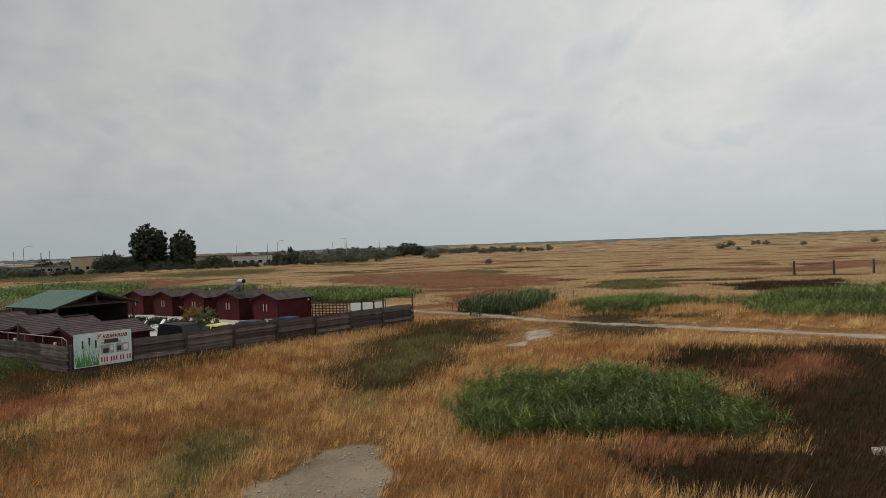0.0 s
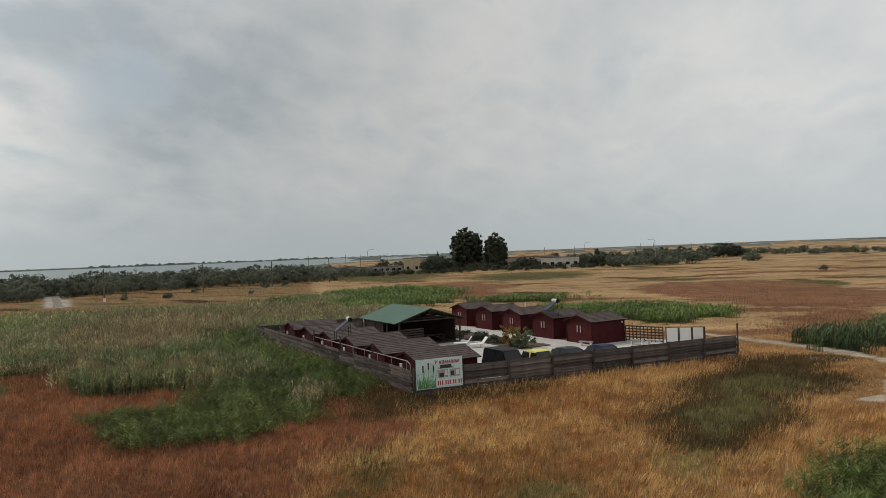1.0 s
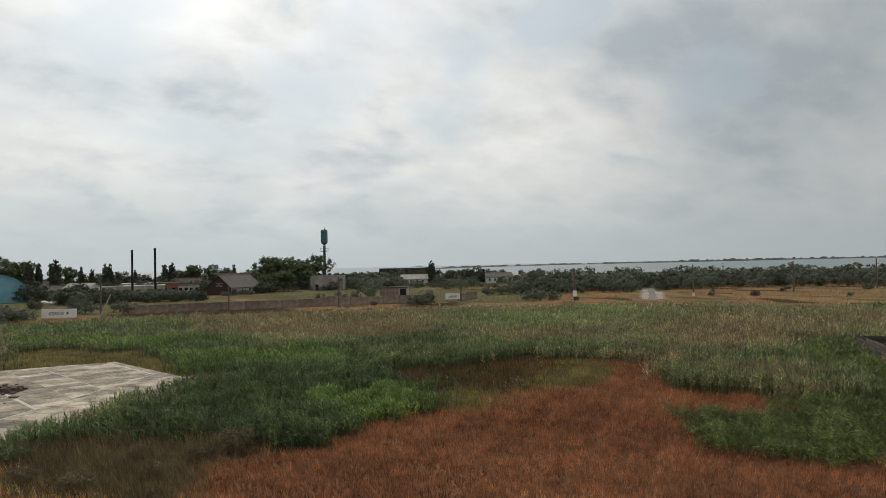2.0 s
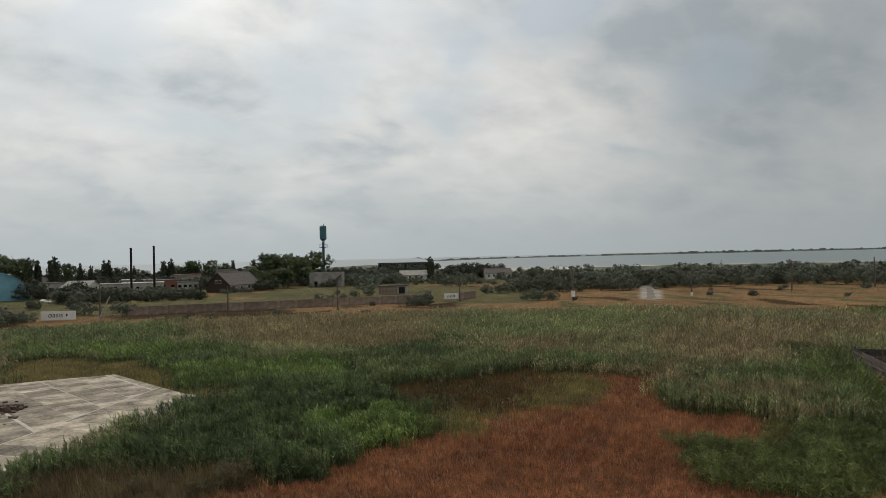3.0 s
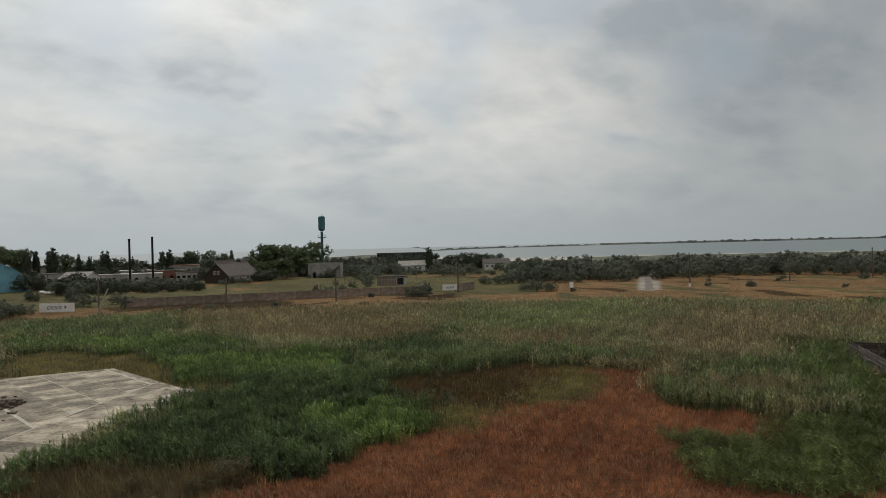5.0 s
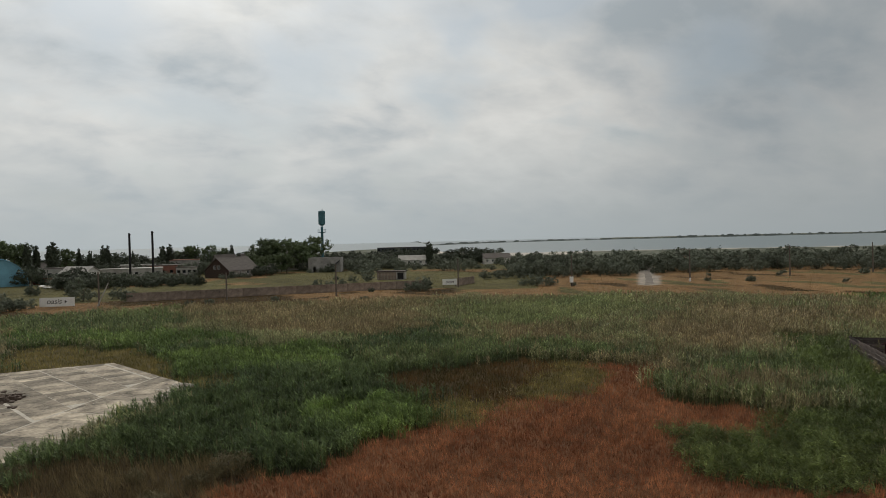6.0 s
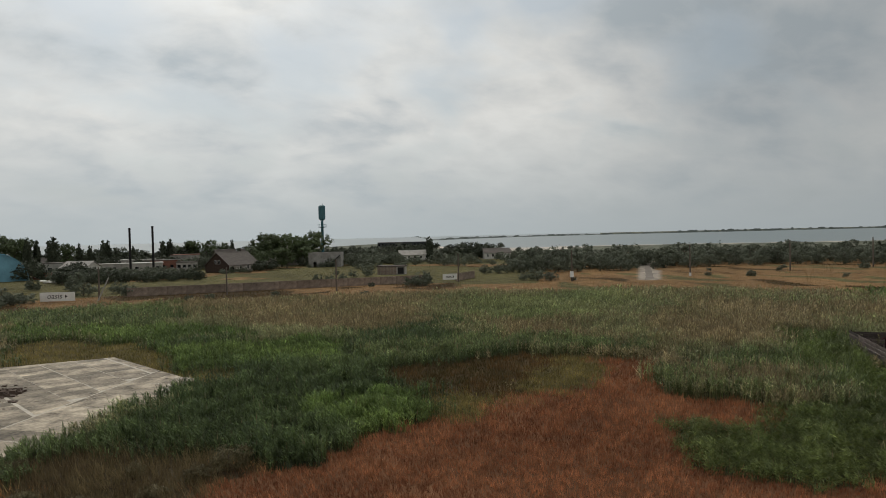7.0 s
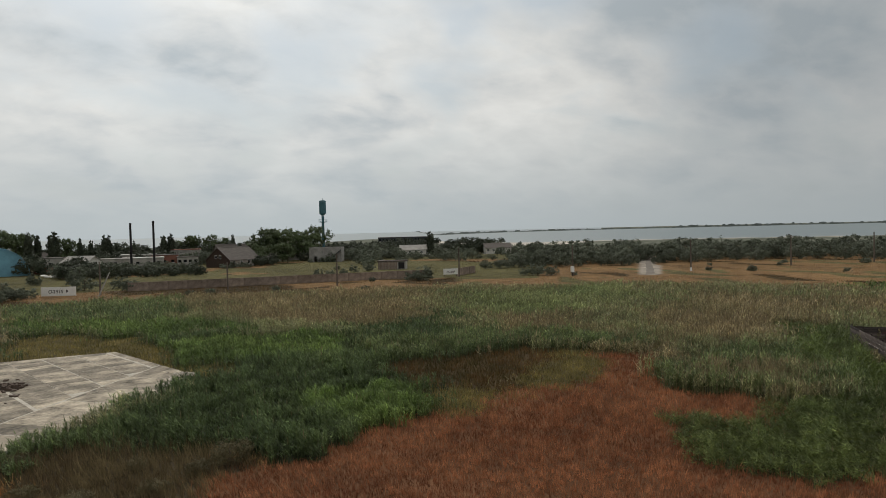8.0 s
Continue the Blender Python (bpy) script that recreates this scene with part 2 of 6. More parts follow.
M["water"] = water_material()


def paint(name, c, rough=0.3):
    return surface(name, c, 0.5, 0.06, 1, 6, spec=0.07)


# ---------------------------------------------------------------- building bricks of code
class Geo:
    """Collects faces of one mesh."""

    def __init__(self):
        self.v, self.f = [], []

    def add(self, verts, faces, m=None):
        k = len(self.v)
        self.v += [tuple(m @ Vector(p)) for p in verts] if m is not None else [tuple(p) for p in verts]
        self.f += [tuple(i + k for i in f) for f in faces]
        return self

    def box(self, x0, y0, z0, x1, y1, z1, m=None, chamfer=0.0):
        if chamfer:
            c = chamfer
            ring = [(x0 + c, y0), (x1 - c, y0), (x1, y0 + c), (x1, y1 - c), (x1 - c, y1), (x0 + c, y1), (x0, y1 - c), (x0, y0 + c)]
            return self.prism(ring, z0, z1, m)
        v = [(x, y, z) for z in (z0, z1) for y in (y0, y1) for x in (x0, x1)]
        return self.add(v, [(0, 2, 3, 1), (4, 5, 7, 6), (0, 1, 5, 4), (2, 6, 7, 3), (0, 4, 6, 2), (1, 3, 7, 5)], m)

    def prism(self, ring, z0, z1, m=None):
        n = len(ring)
        v = [(x, y, z0) for x, y in ring] + [(x, y, z1) for x, y in ring]
        f = [tuple(range(n - 1, -1, -1)), tuple(range(n, 2 * n))]
        f += [(i, (i + 1) % n, n + (i + 1) % n, n + i) for i in range(n)]
        return self.add(v, f, m)

    def extrude(self, outline, d0, d1, axis, m=None):
        """A flat outline (a, b) carried from d0 to d1 along the axis 'x' or 'y'; b is up."""
        n = len(outline)
        put = (lambda a, b, d: (d, a, b)) if axis == "x" else (lambda a, b, d: (a, d, b))
        v = [put(a, b, d0) for a, b in outline] + [put(a, b, d1) for a, b in outline]
        f = [tuple(range(n)), tuple(range(2 * n - 1, n - 1, -1))]
        f += [(i, n + i, n + (i + 1) % n, (i + 1) % n) for i in range(n)]
        return self.add(v, f, m)

    def rod(self, p, q, r0, r1=None, seg=8, m=None):
        p, q = Vector(p), Vector(q)
        r1 = r0 if r1 is None else r1
        ax = (q - p).normalized()
        s = ax.orthogonal().normalized()
        t = ax.cross(s)
        v = []
        for c, r in ((p, r0), (q, r1)):
            v += [c + (s * math.cos(2 * math.pi * i / seg) + t * math.sin(2 * math.pi * i / seg)) * r for i in range(seg)]
        f = [tuple(range(seg - 1, -1, -1)), tuple(range(seg, 2 * seg))]
        f += [(i, (i + 1) % seg, seg + (i + 1) % seg, seg + i) for i in range(seg)]
        return self.add(v, f, m)

    def lathe(self, profile, seg=16, m=None):
        """profile: (radius, height) from bottom to top."""
        k, v, f = len(profile), [], []
        for r, z in profile:
            v += [(r * math.cos(2 * math.pi * i / seg), r * math.sin(2 * math.pi * i / seg), z) for i in range(seg)]
        for j in range(k - 1):
            f += [(j * seg + i, j * seg + (i + 1) % seg, (j + 1) * seg + (i + 1) % seg, (j + 1) * seg + i) for i in range(seg)]
        f += [tuple(range(seg - 1, -1, -1)), tuple(range((k - 1) * seg, k * seg))]
        return self.add(v, f, m)

    def mesh(self, name, mat, smooth=False):
        me = bpy.data.meshes.new(name)
        me.from_pydata(self.v, [], self.f)
        me.materials.append(mat)
        if smooth:
            me.polygons.foreach_set("use_smooth", [True] * len(me.polygons))
        me.update()
        return me


def part(name, geo, mat, parent, label="", at=None, smooth=False):
    me = geo if isinstance(geo, bpy.types.Mesh) else geo.mesh(name, mat, smooth)
    ob = new(name, me)
    ob.parent = parent
    if at is not None:
        ob.matrix_basis = at
    return tagged(ob, label) if label else ob


def thing(name, label, category, m=None, group="", kind=""):
    ob = new(name)
    ob.empty_display_size = 0.2
    if m is not None:
        ob.matrix_basis = m
    return tagged(ob, label, category, group, kind)


def single(name, geo, mat, label, category, m=None, group="", kind="", smooth=False):
    ob = new(name, geo.mesh(name, mat, smooth))
    if m is not None:
        ob.matrix_basis = m
    return tagged(ob, label, category, group, kind)


def facing(x, y, ux, uy, z=0.0):
    """A pose whose local x axis points along (ux, uy)."""
    return pose(x, y, z, 0, 0, math.degrees(math.atan2(uy, ux)))


# ---------------------------------------------------------------- plan of the ground cover
# each patch: x, y, half across, half along, turn in degrees
PATCHES = [
    ("tan", [(7.0, 86, 7.0, 15, -5), (-69.7, 157, 12.6, 38, 24)]),
    ("meadow", [(-155, 274, 29, 98, 30), (-72, 222, 23, 38, 18)]),
    ("lush", [(-76, 134, 14, 22, 30), (-59, 115, 5.8, 11, 27), (-38.7, 114, 9, 4, 19), (-83.8, 109, 5.4, 12, 37), (-64, 103, 7.8, 14, 32)]),
    ("reed", [(-79.8, 64.6, 17, 31, 51)]),
    ("rust", [(-33.0, 15.5, 9.5, 9.6, 65), (-29.2, 6.9, 8.1, 4.4, 77), (-24.2, 22.6, 7.6, 6.1, 47), (-25.9, 21.7, 7.3, 11.1, 50), (-20.8, 31.4, 3.1, 6, 34), (-37.5, 28.0, 9.5, 5.2, 53), (-40.0, 24.0, 9.0, 11.0, 60)]),
]
# stands with a marked edge: kind, outline
STANDS = []


def stand_of(kind, *ring):
    STANDS.append((kind, ring))


# west: the wet ground round the slab, the clearing and the reed bed
stand_of("rust", (-34.3, -1.1), (-37.4, 0.8), (-37.9, 5.5), (-44.0, 11.7), (-41.0, 18.5), (-27.5, 15.1))
stand_of("rust", (-30.4, -2.5), (-36.8, -0.2), (-36.0, 6.7), (-40.8, 9.0), (-24.5, 10.9))
stand_of("tan_reed", (-73.9, 51.4), (-94.0, 78.7), (-71.1, 81.1), (-50.6, 56.9), (-53.7, 48.2), (-57.2, 43.1))
stand_of("tan_reed", (-115.8, -1.9), (-123.0, 8.1), (-114.1, 30.8), (-87.6, 28.3), (-80.9, 17.6), (-96.2, 6.3))
stand_of("wall_reed", (-134.7, -32.7), (-135.9, -22.6), (-135.9, -6.0), (-111.8, -1.4), (-101.8, -8.2), (-115.4, -28.0))
stand_of("reed_green", (-108.6, 39.1), (-117.6, 78.1), (-91.1, 65.5), (-78.5, 43.6), (-84.9, 32.9))
stand_of("lush", (-117.1, -28.4), (-105.8, -17.7), (-102.8, -7.5), (-93.5, 3.9), (-81.6, 6.5), (-86.6, 1.0), (-85.2, -5.2), (-94.3, -15.2), (-100.1, -24.4))
stand_of("lush", (-86.5, -5.8), (-79.8, -2.6), (-81.3, 3.4), (-78.7, 11.9), (-72.5, 14.5), (-65.4, 14.1), (-64.5, 9.6), (-66.4, 2.7), (-65.7, -1.2), (-74.2, -3.5))
stand_of("green", (-78.3, 14.4), (-71.8, 19.3), (-64.3, 20.7), (-63.9, 17.1), (-63.1, 13.6), (-62.6, 11.4))
stand_of("moss", (-99.0, -24.1), (-93.7, -15.2), (-84.3, -5.1), (-73.9, -3.0), (-65.1, -1.0), (-68.4, 1.7), (-64.7, 3.1), (-59.1, 1.5), (-56.8, -1.5), (-62.1, -7.3), (-66.4, -16.3))
stand_of("wall_reed", (-71.9, 15.6), (-70.4, 25.2), (-67.2, 34.6), (-58.0, 41.6), (-55.0, 40.1), (-57.9, 35.7), (-62.4, 28.3), (-62.4, 24.1), (-60.6, 16.2), (-62.6, 13.5))
stand_of("green", (-42.0, -10.4), (-44.8, -8.3), (-47.2, -5.6), (-52.7, -1.8), (-55.9, -0.3), (-59.5, 2.8), (-57.5, 8.6), (-63.9, 17.1), (-61.2, 13.2), (-52.8, 12.5), (-51.6, 13.3), (-48.5, 15.1), (-43.8, 14.0), (-42.2, 11.7), (-40.4, 8.9), (-38.1, 7.5), (-36.7, 5.3), (-37.5, 2.2), (-41.9, -1.2), (-42.9, -5.2), (-43.0, -10.7))
stand_of("lush", (-49.4, 7.3), (-51.6, 13.3), (-48.5, 15.1), (-43.8, 14.0), (-42.2, 11.7), (-39.8, 8.5), (-44.4, 6.6))
stand_of("brown", (-57.6, 13.4), (-60.4, 16.1), (-61.8, 23.8), (-61.8, 28.0), (-58.8, 32.6), (-53.0, 27.2), (-47.8, 23.0), (-46.2, 20.0), (-48.3, 15.4), (-51.9, 13.4))
stand_of("moss", (-47.8, 23.0), (-54.2, 27.5), (-58.8, 32.6), (-56.4, 36.0), (-49.6, 31.4), (-45.5, 28.0), (-44.2, 24.4))
stand_of("moss", (-45.9, 14.7), (-49.2, 16.6), (-46.7, 21.1), (-42.9, 19.4), (-41.8, 17.2), (-42.5, 14.3))
stand_of("rust", (-55.1, 34.7), (-54.3, 38.9), (-48.9, 35.6), (-43.0, 32.3), (-44.1, 26.7), (-47.2, 29.1))
stand_of("wall_reed", (-49.0, 35.4), (-47.6, 35.2), (-50.1, 42.4), (-49.3, 50.7), (-43.5, 55.2), (-35.5, 45.0), (-36.7, 41.7), (-37.4, 37.9), (-38.3, 34.3), (-42.7, 32.1))
stand_of("plume_reed", (-43.2, 36.1), (-44.4, 41.6), (-40.8, 43.6), (-38.9, 42.0), (-38.4, 37.9), (-40.5, 34.3))
stand_of("weeds", (-43.0, -10.7), (-42.9, -5.2), (-41.7, -1.2), (-37.5, 2.2), (-35.3, 0.7), (-33.9, -0.1), (-37.8, -9.5))
stand_of("weeds", (-41.1, -9.5), (-41.4, -7.1), (-36.4, 0.6), (-32.7, -0.2), (-29.9, -1.5), (-32.7, -7.7))
stand_of("dark_sedge", (-33.3, 25.9), (-33.9, 27.8), (-31.8, 28.4), (-33.3, 33.7), (-34.4, 36.5), (-33.5, 42.5), (-22.7, 30.5), (-23.4, 26.6), (-25.5, 25.8), (-27.3, 24.0), (-30.2, 24.5))
stand_of("moss", (-15.6, 26.9), (-15.3, 25.7), (-14.0, 21.3), (-15.0, 21.0), (-15.8, 24.3))
stand_of("sedge", (-21.2, 38.4), (-50.5, 60.4), (-55.0, 66.0), (-62.0, 62.0), (-45.0, 45.5), (-36.0, 43.0), (-33.2, 40.0), (-26.0, 35.5))
# east: the dry side, the bare track head and the hollow beside the fence
stand_of("tan", (-26.9, 147.3), (-19.5, 166.1), (-0.4, 169.6), (18.8, 129.6), (18.9, 106.3), (9.6, 100.4), (-0.2, 100.8), (-13.9, 118.9))
stand_of("rust", (-26.9, 42.1), (-21.9, 39.2), (-19.8, 36.9), (-18.4, 33.4), (-18.2, 29.9), (-17.9, 27.9))
stand_of("moss", (-14.1, 22.1), (-17.3, 27.0), (-17.1, 28.5), (-15.6, 26.3), (-14.4, 23.3))
stand_of("dull", (-8.5, 18.5), (-8.9, 20.4), (-8.8, 23.8), (-7.6, 25.9), (-6.1, 25.1), (-6.1, 22.3), (-6.3, 19.6), (-6.3, 18.2))
stand_of("moss", (-7.5, 18.4), (-7.8, 19.8), (-7.9, 22.5), (-7.2, 23.8), (-6.6, 21.2), (-6.8, 19.2), (-6.7, 18.3))
stand_of("brown", (-5.4, 31.8), (-5.7, 38.7), (-5.3, 45.7), (-2.0, 57.8), (3.9, 60.3), (4.2, 49.5), (1.5, 41.7), (0.1, 35.0), (-1.5, 31.1), (-3.5, 30.3))
stand_of("meadow", (-3.8, 32.8), (-4.2, 39.3), (-2.4, 48.2), (0.8, 52.1), (1.5, 47.2), (-0.7, 38.5), (-2.2, 33.2))
stand_of("dull", (-4.7, 29.9), (-2.3, 31.0), (-1.6, 28.7), (-2.2, 27.0), (-4.1, 28.1))
# dark brown weeds, spread wider to carry the lens vignette's dark corner
stand_of("umber_vignette", (9.4, 34.7), (13.5, 39.3), (18.3, 39.2), (25.0, 38.7), (16.0, 10.0), (7.0, 12.5), (8.6, 16.8), (10.1, 20.4), (12.3, 25.8), (12.8, 29.9), (11.3, 34.3))
stand_of("umber_vignette", (5.5, 20.9), (10.4, 20.9), (8.6, 16.8), (5.7, 17.1))
stand_of("rust", (13.3, 32.4), (15.8, 35.0), (20.5, 35.8), (16.6, 28.0), (13.6, 27.5))
stand_of("rust", (5.9, 21.5), (7.7, 22.2), (8.4, 21.2), (7.3, 19.1), (5.8, 19.8))
stand_of("umber_vignette", (13.4, 27.5), (16.5, 30.4), (19.7, 30.5), (13.4, 20.6), (11.2, 20.5), (11.2, 22.7))
stand_of("sedge", (1.3, 29.5), (2.7, 32.7), (4.5, 30.3), (7.6, 32.9), (10.2, 30.9), (11.0, 27.6), (11.2, 24.7), (11.6, 24.2), (9.4, 21.5), (7.1, 22.7), (4.1, 22.2), (2.3, 23.2), (1.3, 22.4), (1.0, 25.3))
stand_of("green", (0.6, 68.9), (2.1, 65.9), (7.3, 75.2), (11.5, 78.7), (12.1, 72.6), (10.7, 71.3), (6.0, 59.6), (2.9, 61.6))
stand_of("sedge", (12.3, 65.4), (19.6, 75.1), (23.2, 71.0), (25.6, 63.1), (26.2, 66.7), (21.5, 64.3), (16.2, 58.4), (13.6, 61.8), (13.9, 68.6))
stand_of("meadow", (22.7, 103.8), (30.0, 108.8), (34.3, 104.0), (27.8, 85.3), (20.3, 89.4))
stand_of("sedge", (27.3, 64.3), (35.2, 72.0), (49.6, 77.0), (32.6, 50.5), (28.1, 52.1), (25.7, 58.3))
stand_of("umber_vignette", (36.9, 90.5), (45.5, 93.0), (52.6, 89.6), (44.6, 75.9), (37.5, 74.2), (35.6, 84.1))
stand_of("brown", (11.0, 58.8), (15.3, 58.7), (16.6, 53.5), (13.3, 44.1), (10.3, 44.9), (8.6, 48.2))
stand_of("lush", (-30.2, 96.5), (-25.0, 101.2), (-11.6, 100.0), (-2.8, 91.8), (-3.6, 91.1), (-9.3, 79.6), (-14.9, 82.0), (-27.5, 92.5))
stand_of("brown", (-26.9, 42.1), (-20.1, 37.6), (-17.7, 39.8), (-13.5, 45.7), (-12.9, 43.7), (-16.3, 36.8), (-18.1, 34.0), (-19.5, 32.9), (-20.3, 31.6))
stand_of("dirt", (-5.4, 17.4), (-5.2, 18.1), (-4.9, 19.5), (-4.2, 20.4), (-3.8, 22.2), (-3.2, 23.1), (-2.3, 22.5), (-1.7, 20.7), (-1.2, 19.1), (-1.0, 17.0))
KINDS = ["straw", "rust", "brown", "green", "lush", "reed", "meadow", "weeds", "bare", "dirt", "plain", "scrub", "farland", "lane", "sedge", "tan", "umber_vignette", "dull", "pasture", "wall_reed", "tan_reed", "moss", "plume_reed", "reed_green", "dark_sedge"]
KID = {k: i for i, k in enumerate(KINDS)}
# ground colour, two blade colours, height, its spread, blades for each unit, form
LOOK = {
    "straw": ((0.190, 0.104, 0.043), (0.64, 0.410, 0.180), (0.31, 0.145, 0.050), 0.31, 0.35, 1.0, "grass"),
    "rust": ((0.135, 0.066, 0.034), (0.40, 0.186, 0.094), (0.195, 0.078, 0.040), 0.30, 0.30, 1.0, "grass"),
    # brown weeds, with some lens vignette darkening put into the colour
    "brown": ((0.058, 0.039, 0.018), (0.150, 0.088, 0.037), (0.068, 0.056, 0.022), 0.30, 0.35, 1.0, "grass"),
    "moss": ((0.078, 0.062, 0.025), (0.290, 0.235, 0.088), (0.135, 0.118, 0.042), 0.26, 0.40, 1.0, "grass"),
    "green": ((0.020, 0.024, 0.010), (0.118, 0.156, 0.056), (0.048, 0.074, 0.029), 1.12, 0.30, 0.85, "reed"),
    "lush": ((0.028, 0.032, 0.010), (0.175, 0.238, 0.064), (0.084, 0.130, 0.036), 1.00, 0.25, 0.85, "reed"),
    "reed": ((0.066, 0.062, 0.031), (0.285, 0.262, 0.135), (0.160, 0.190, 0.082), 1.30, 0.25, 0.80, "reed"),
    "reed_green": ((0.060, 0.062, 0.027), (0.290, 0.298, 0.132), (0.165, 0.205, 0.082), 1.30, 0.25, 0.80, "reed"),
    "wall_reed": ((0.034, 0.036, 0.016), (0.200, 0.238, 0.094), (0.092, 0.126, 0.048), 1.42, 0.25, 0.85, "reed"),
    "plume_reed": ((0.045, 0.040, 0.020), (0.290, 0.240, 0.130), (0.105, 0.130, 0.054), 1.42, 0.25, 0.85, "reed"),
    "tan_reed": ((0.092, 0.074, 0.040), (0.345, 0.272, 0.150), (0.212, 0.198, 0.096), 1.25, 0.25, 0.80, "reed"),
    "meadow": ((0.094, 0.080, 0.033), (0.193, 0.164, 0.066), (0.107, 0.103, 0.039), 0.24, 0.35, 0.9, "grass"),
    "weeds": ((0.052, 0.040, 0.024), (0.180, 0.140, 0.072), (0.110, 0.078, 0.042), 0.50, 0.5, 0.9, "grass"),
    "bare": ((0.30, 0.25, 0.195), (0.45, 0.32, 0.17), (0.30, 0.20, 0.10), 0.14, 0.4, 0.10, "grass"),
    "dirt": ((0.225, 0.178, 0.126), (0.45, 0.32, 0.17), (0.30, 0.20, 0.10), 0.15, 0.4, 0.03, "grass"),
    "plain": ((0.285, 0.190, 0.096), (0.49, 0.325, 0.160), (0.33, 0.205, 0.098), 0.12, 0.35, 0.7, "grass"),
    "lane": ((0.27, 0.235, 0.195), (0.3, 0.2, 0.1), (0.3, 0.2, 0.1), 0.1, 0.3, 0.0, "grass"),
    "farland": ((0.11, 0.115, 0.085), (0.2, 0.2, 0.1), (0.2, 0.2, 0.1), 0.3, 0.3, 0.0, "grass"),
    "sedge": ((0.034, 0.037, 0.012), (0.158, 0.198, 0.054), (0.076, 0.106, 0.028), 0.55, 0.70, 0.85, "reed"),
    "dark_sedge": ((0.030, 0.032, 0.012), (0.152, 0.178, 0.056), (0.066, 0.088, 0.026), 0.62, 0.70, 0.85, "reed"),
    "dull": ((0.17, 0.122, 0.050), (0.36, 0.26, 0.105), (0.175, 0.150, 0.055), 0.26, 0.35, 1.0, "grass"),
    "pasture": ((0.098, 0.088, 0.037), (0.178, 0.158, 0.062), (0.118, 0.108, 0.043), 0.15, 0.35, 0.8, "grass"),
    "tan": ((0.165, 0.084, 0.044), (0.31, 0.152, 0.078), (0.20, 0.096, 0.050), 0.16, 0.30, 0.8, "grass"),
    # brown weeds whose colour is darkened further to imitate lens vignette
    "umber_vignette": ((0.032, 0.020, 0.010), (0.080, 0.042, 0.018), (0.036, 0.029, 0.011), 0.30, 0.35, 1.0, "grass"),
    "scrub": ((0.185, 0.112, 0.052), (0.34, 0.205, 0.094), (0.20, 0.120, 0.052), 0.18, 0.35, 0.75, "grass"),
}
SOFT = ("meadow", "weeds", "brown", "umber_vignette", "tan", "dull", "sedge", "moss")
TRACK = [(-8, 72.5), (-3.3, 69.4), (3.5, 62.9), (8.3, 56.6), (12.1, 53.0), (16.9, 49.4), (22.8, 44.8), (26.7, 41.3), (48, 25)]
SPUR = [(4.8, 43.7), (6.0, 46.0), (7.3, 50.2)]
LANE = [(-142.0, 102.2), (-159.7, 114.9), (-183.6, 131.5), (-215.4, 154.3), (-248.0, 178.0)]
COURT = [(-20.2, 37.7), (-2.4, 57.4), (-7.0, 71.0), (-33.0, 82.5), (-51.0, 60.0)]
SLAB = [(-78.6, -9.0), (-64.0, -1.9), (-57.5, -2.6), (-45.5, -9.5), (-41.0, -16.0), (-50, -27), (-76, -27)]


def wobble(x, y, s, k):
    """A cheap smooth noise of about -1 to 1 on arrays."""
    return (np.sin(x * s * 1.00 + k + 1.7 * np.sin(y * s * 0.73 + k * 2.1)) * 0.5 + np.sin(y * s * 1.31 + k * 1.3 + 1.3 * np.sin(x * s * 1.17 + k * 0.7)) * 0.5)


def inside(x, y, ring):
    hit = np.zeros(x.shape, bool)
    n = len(ring)
    for i in range(n):
        (ax, ay), (bx, by) = ring[i], ring[(i + 1) % n]
        if ay == by:
            continue
        c = ((ay > y) != (by > y)) & (x < (bx - ax) * (y - ay) / (by - ay) + ax)
        hit ^= c
    return hit


def to_line(x, y, line):
    best = np.full(x.shape, 1e9)
    for (ax, ay), (bx, by) in zip(line[:-1], line[1:]):
        dx, dy = bx - ax, by - ay
        t = np.clip(((x - ax) * dx + (y - ay) * dy) / (dx * dx + dy * dy), 0, 1)
        best = np.minimum(best, np.hypot(x - ax - t * dx, y - ay - t * dy))
    return best


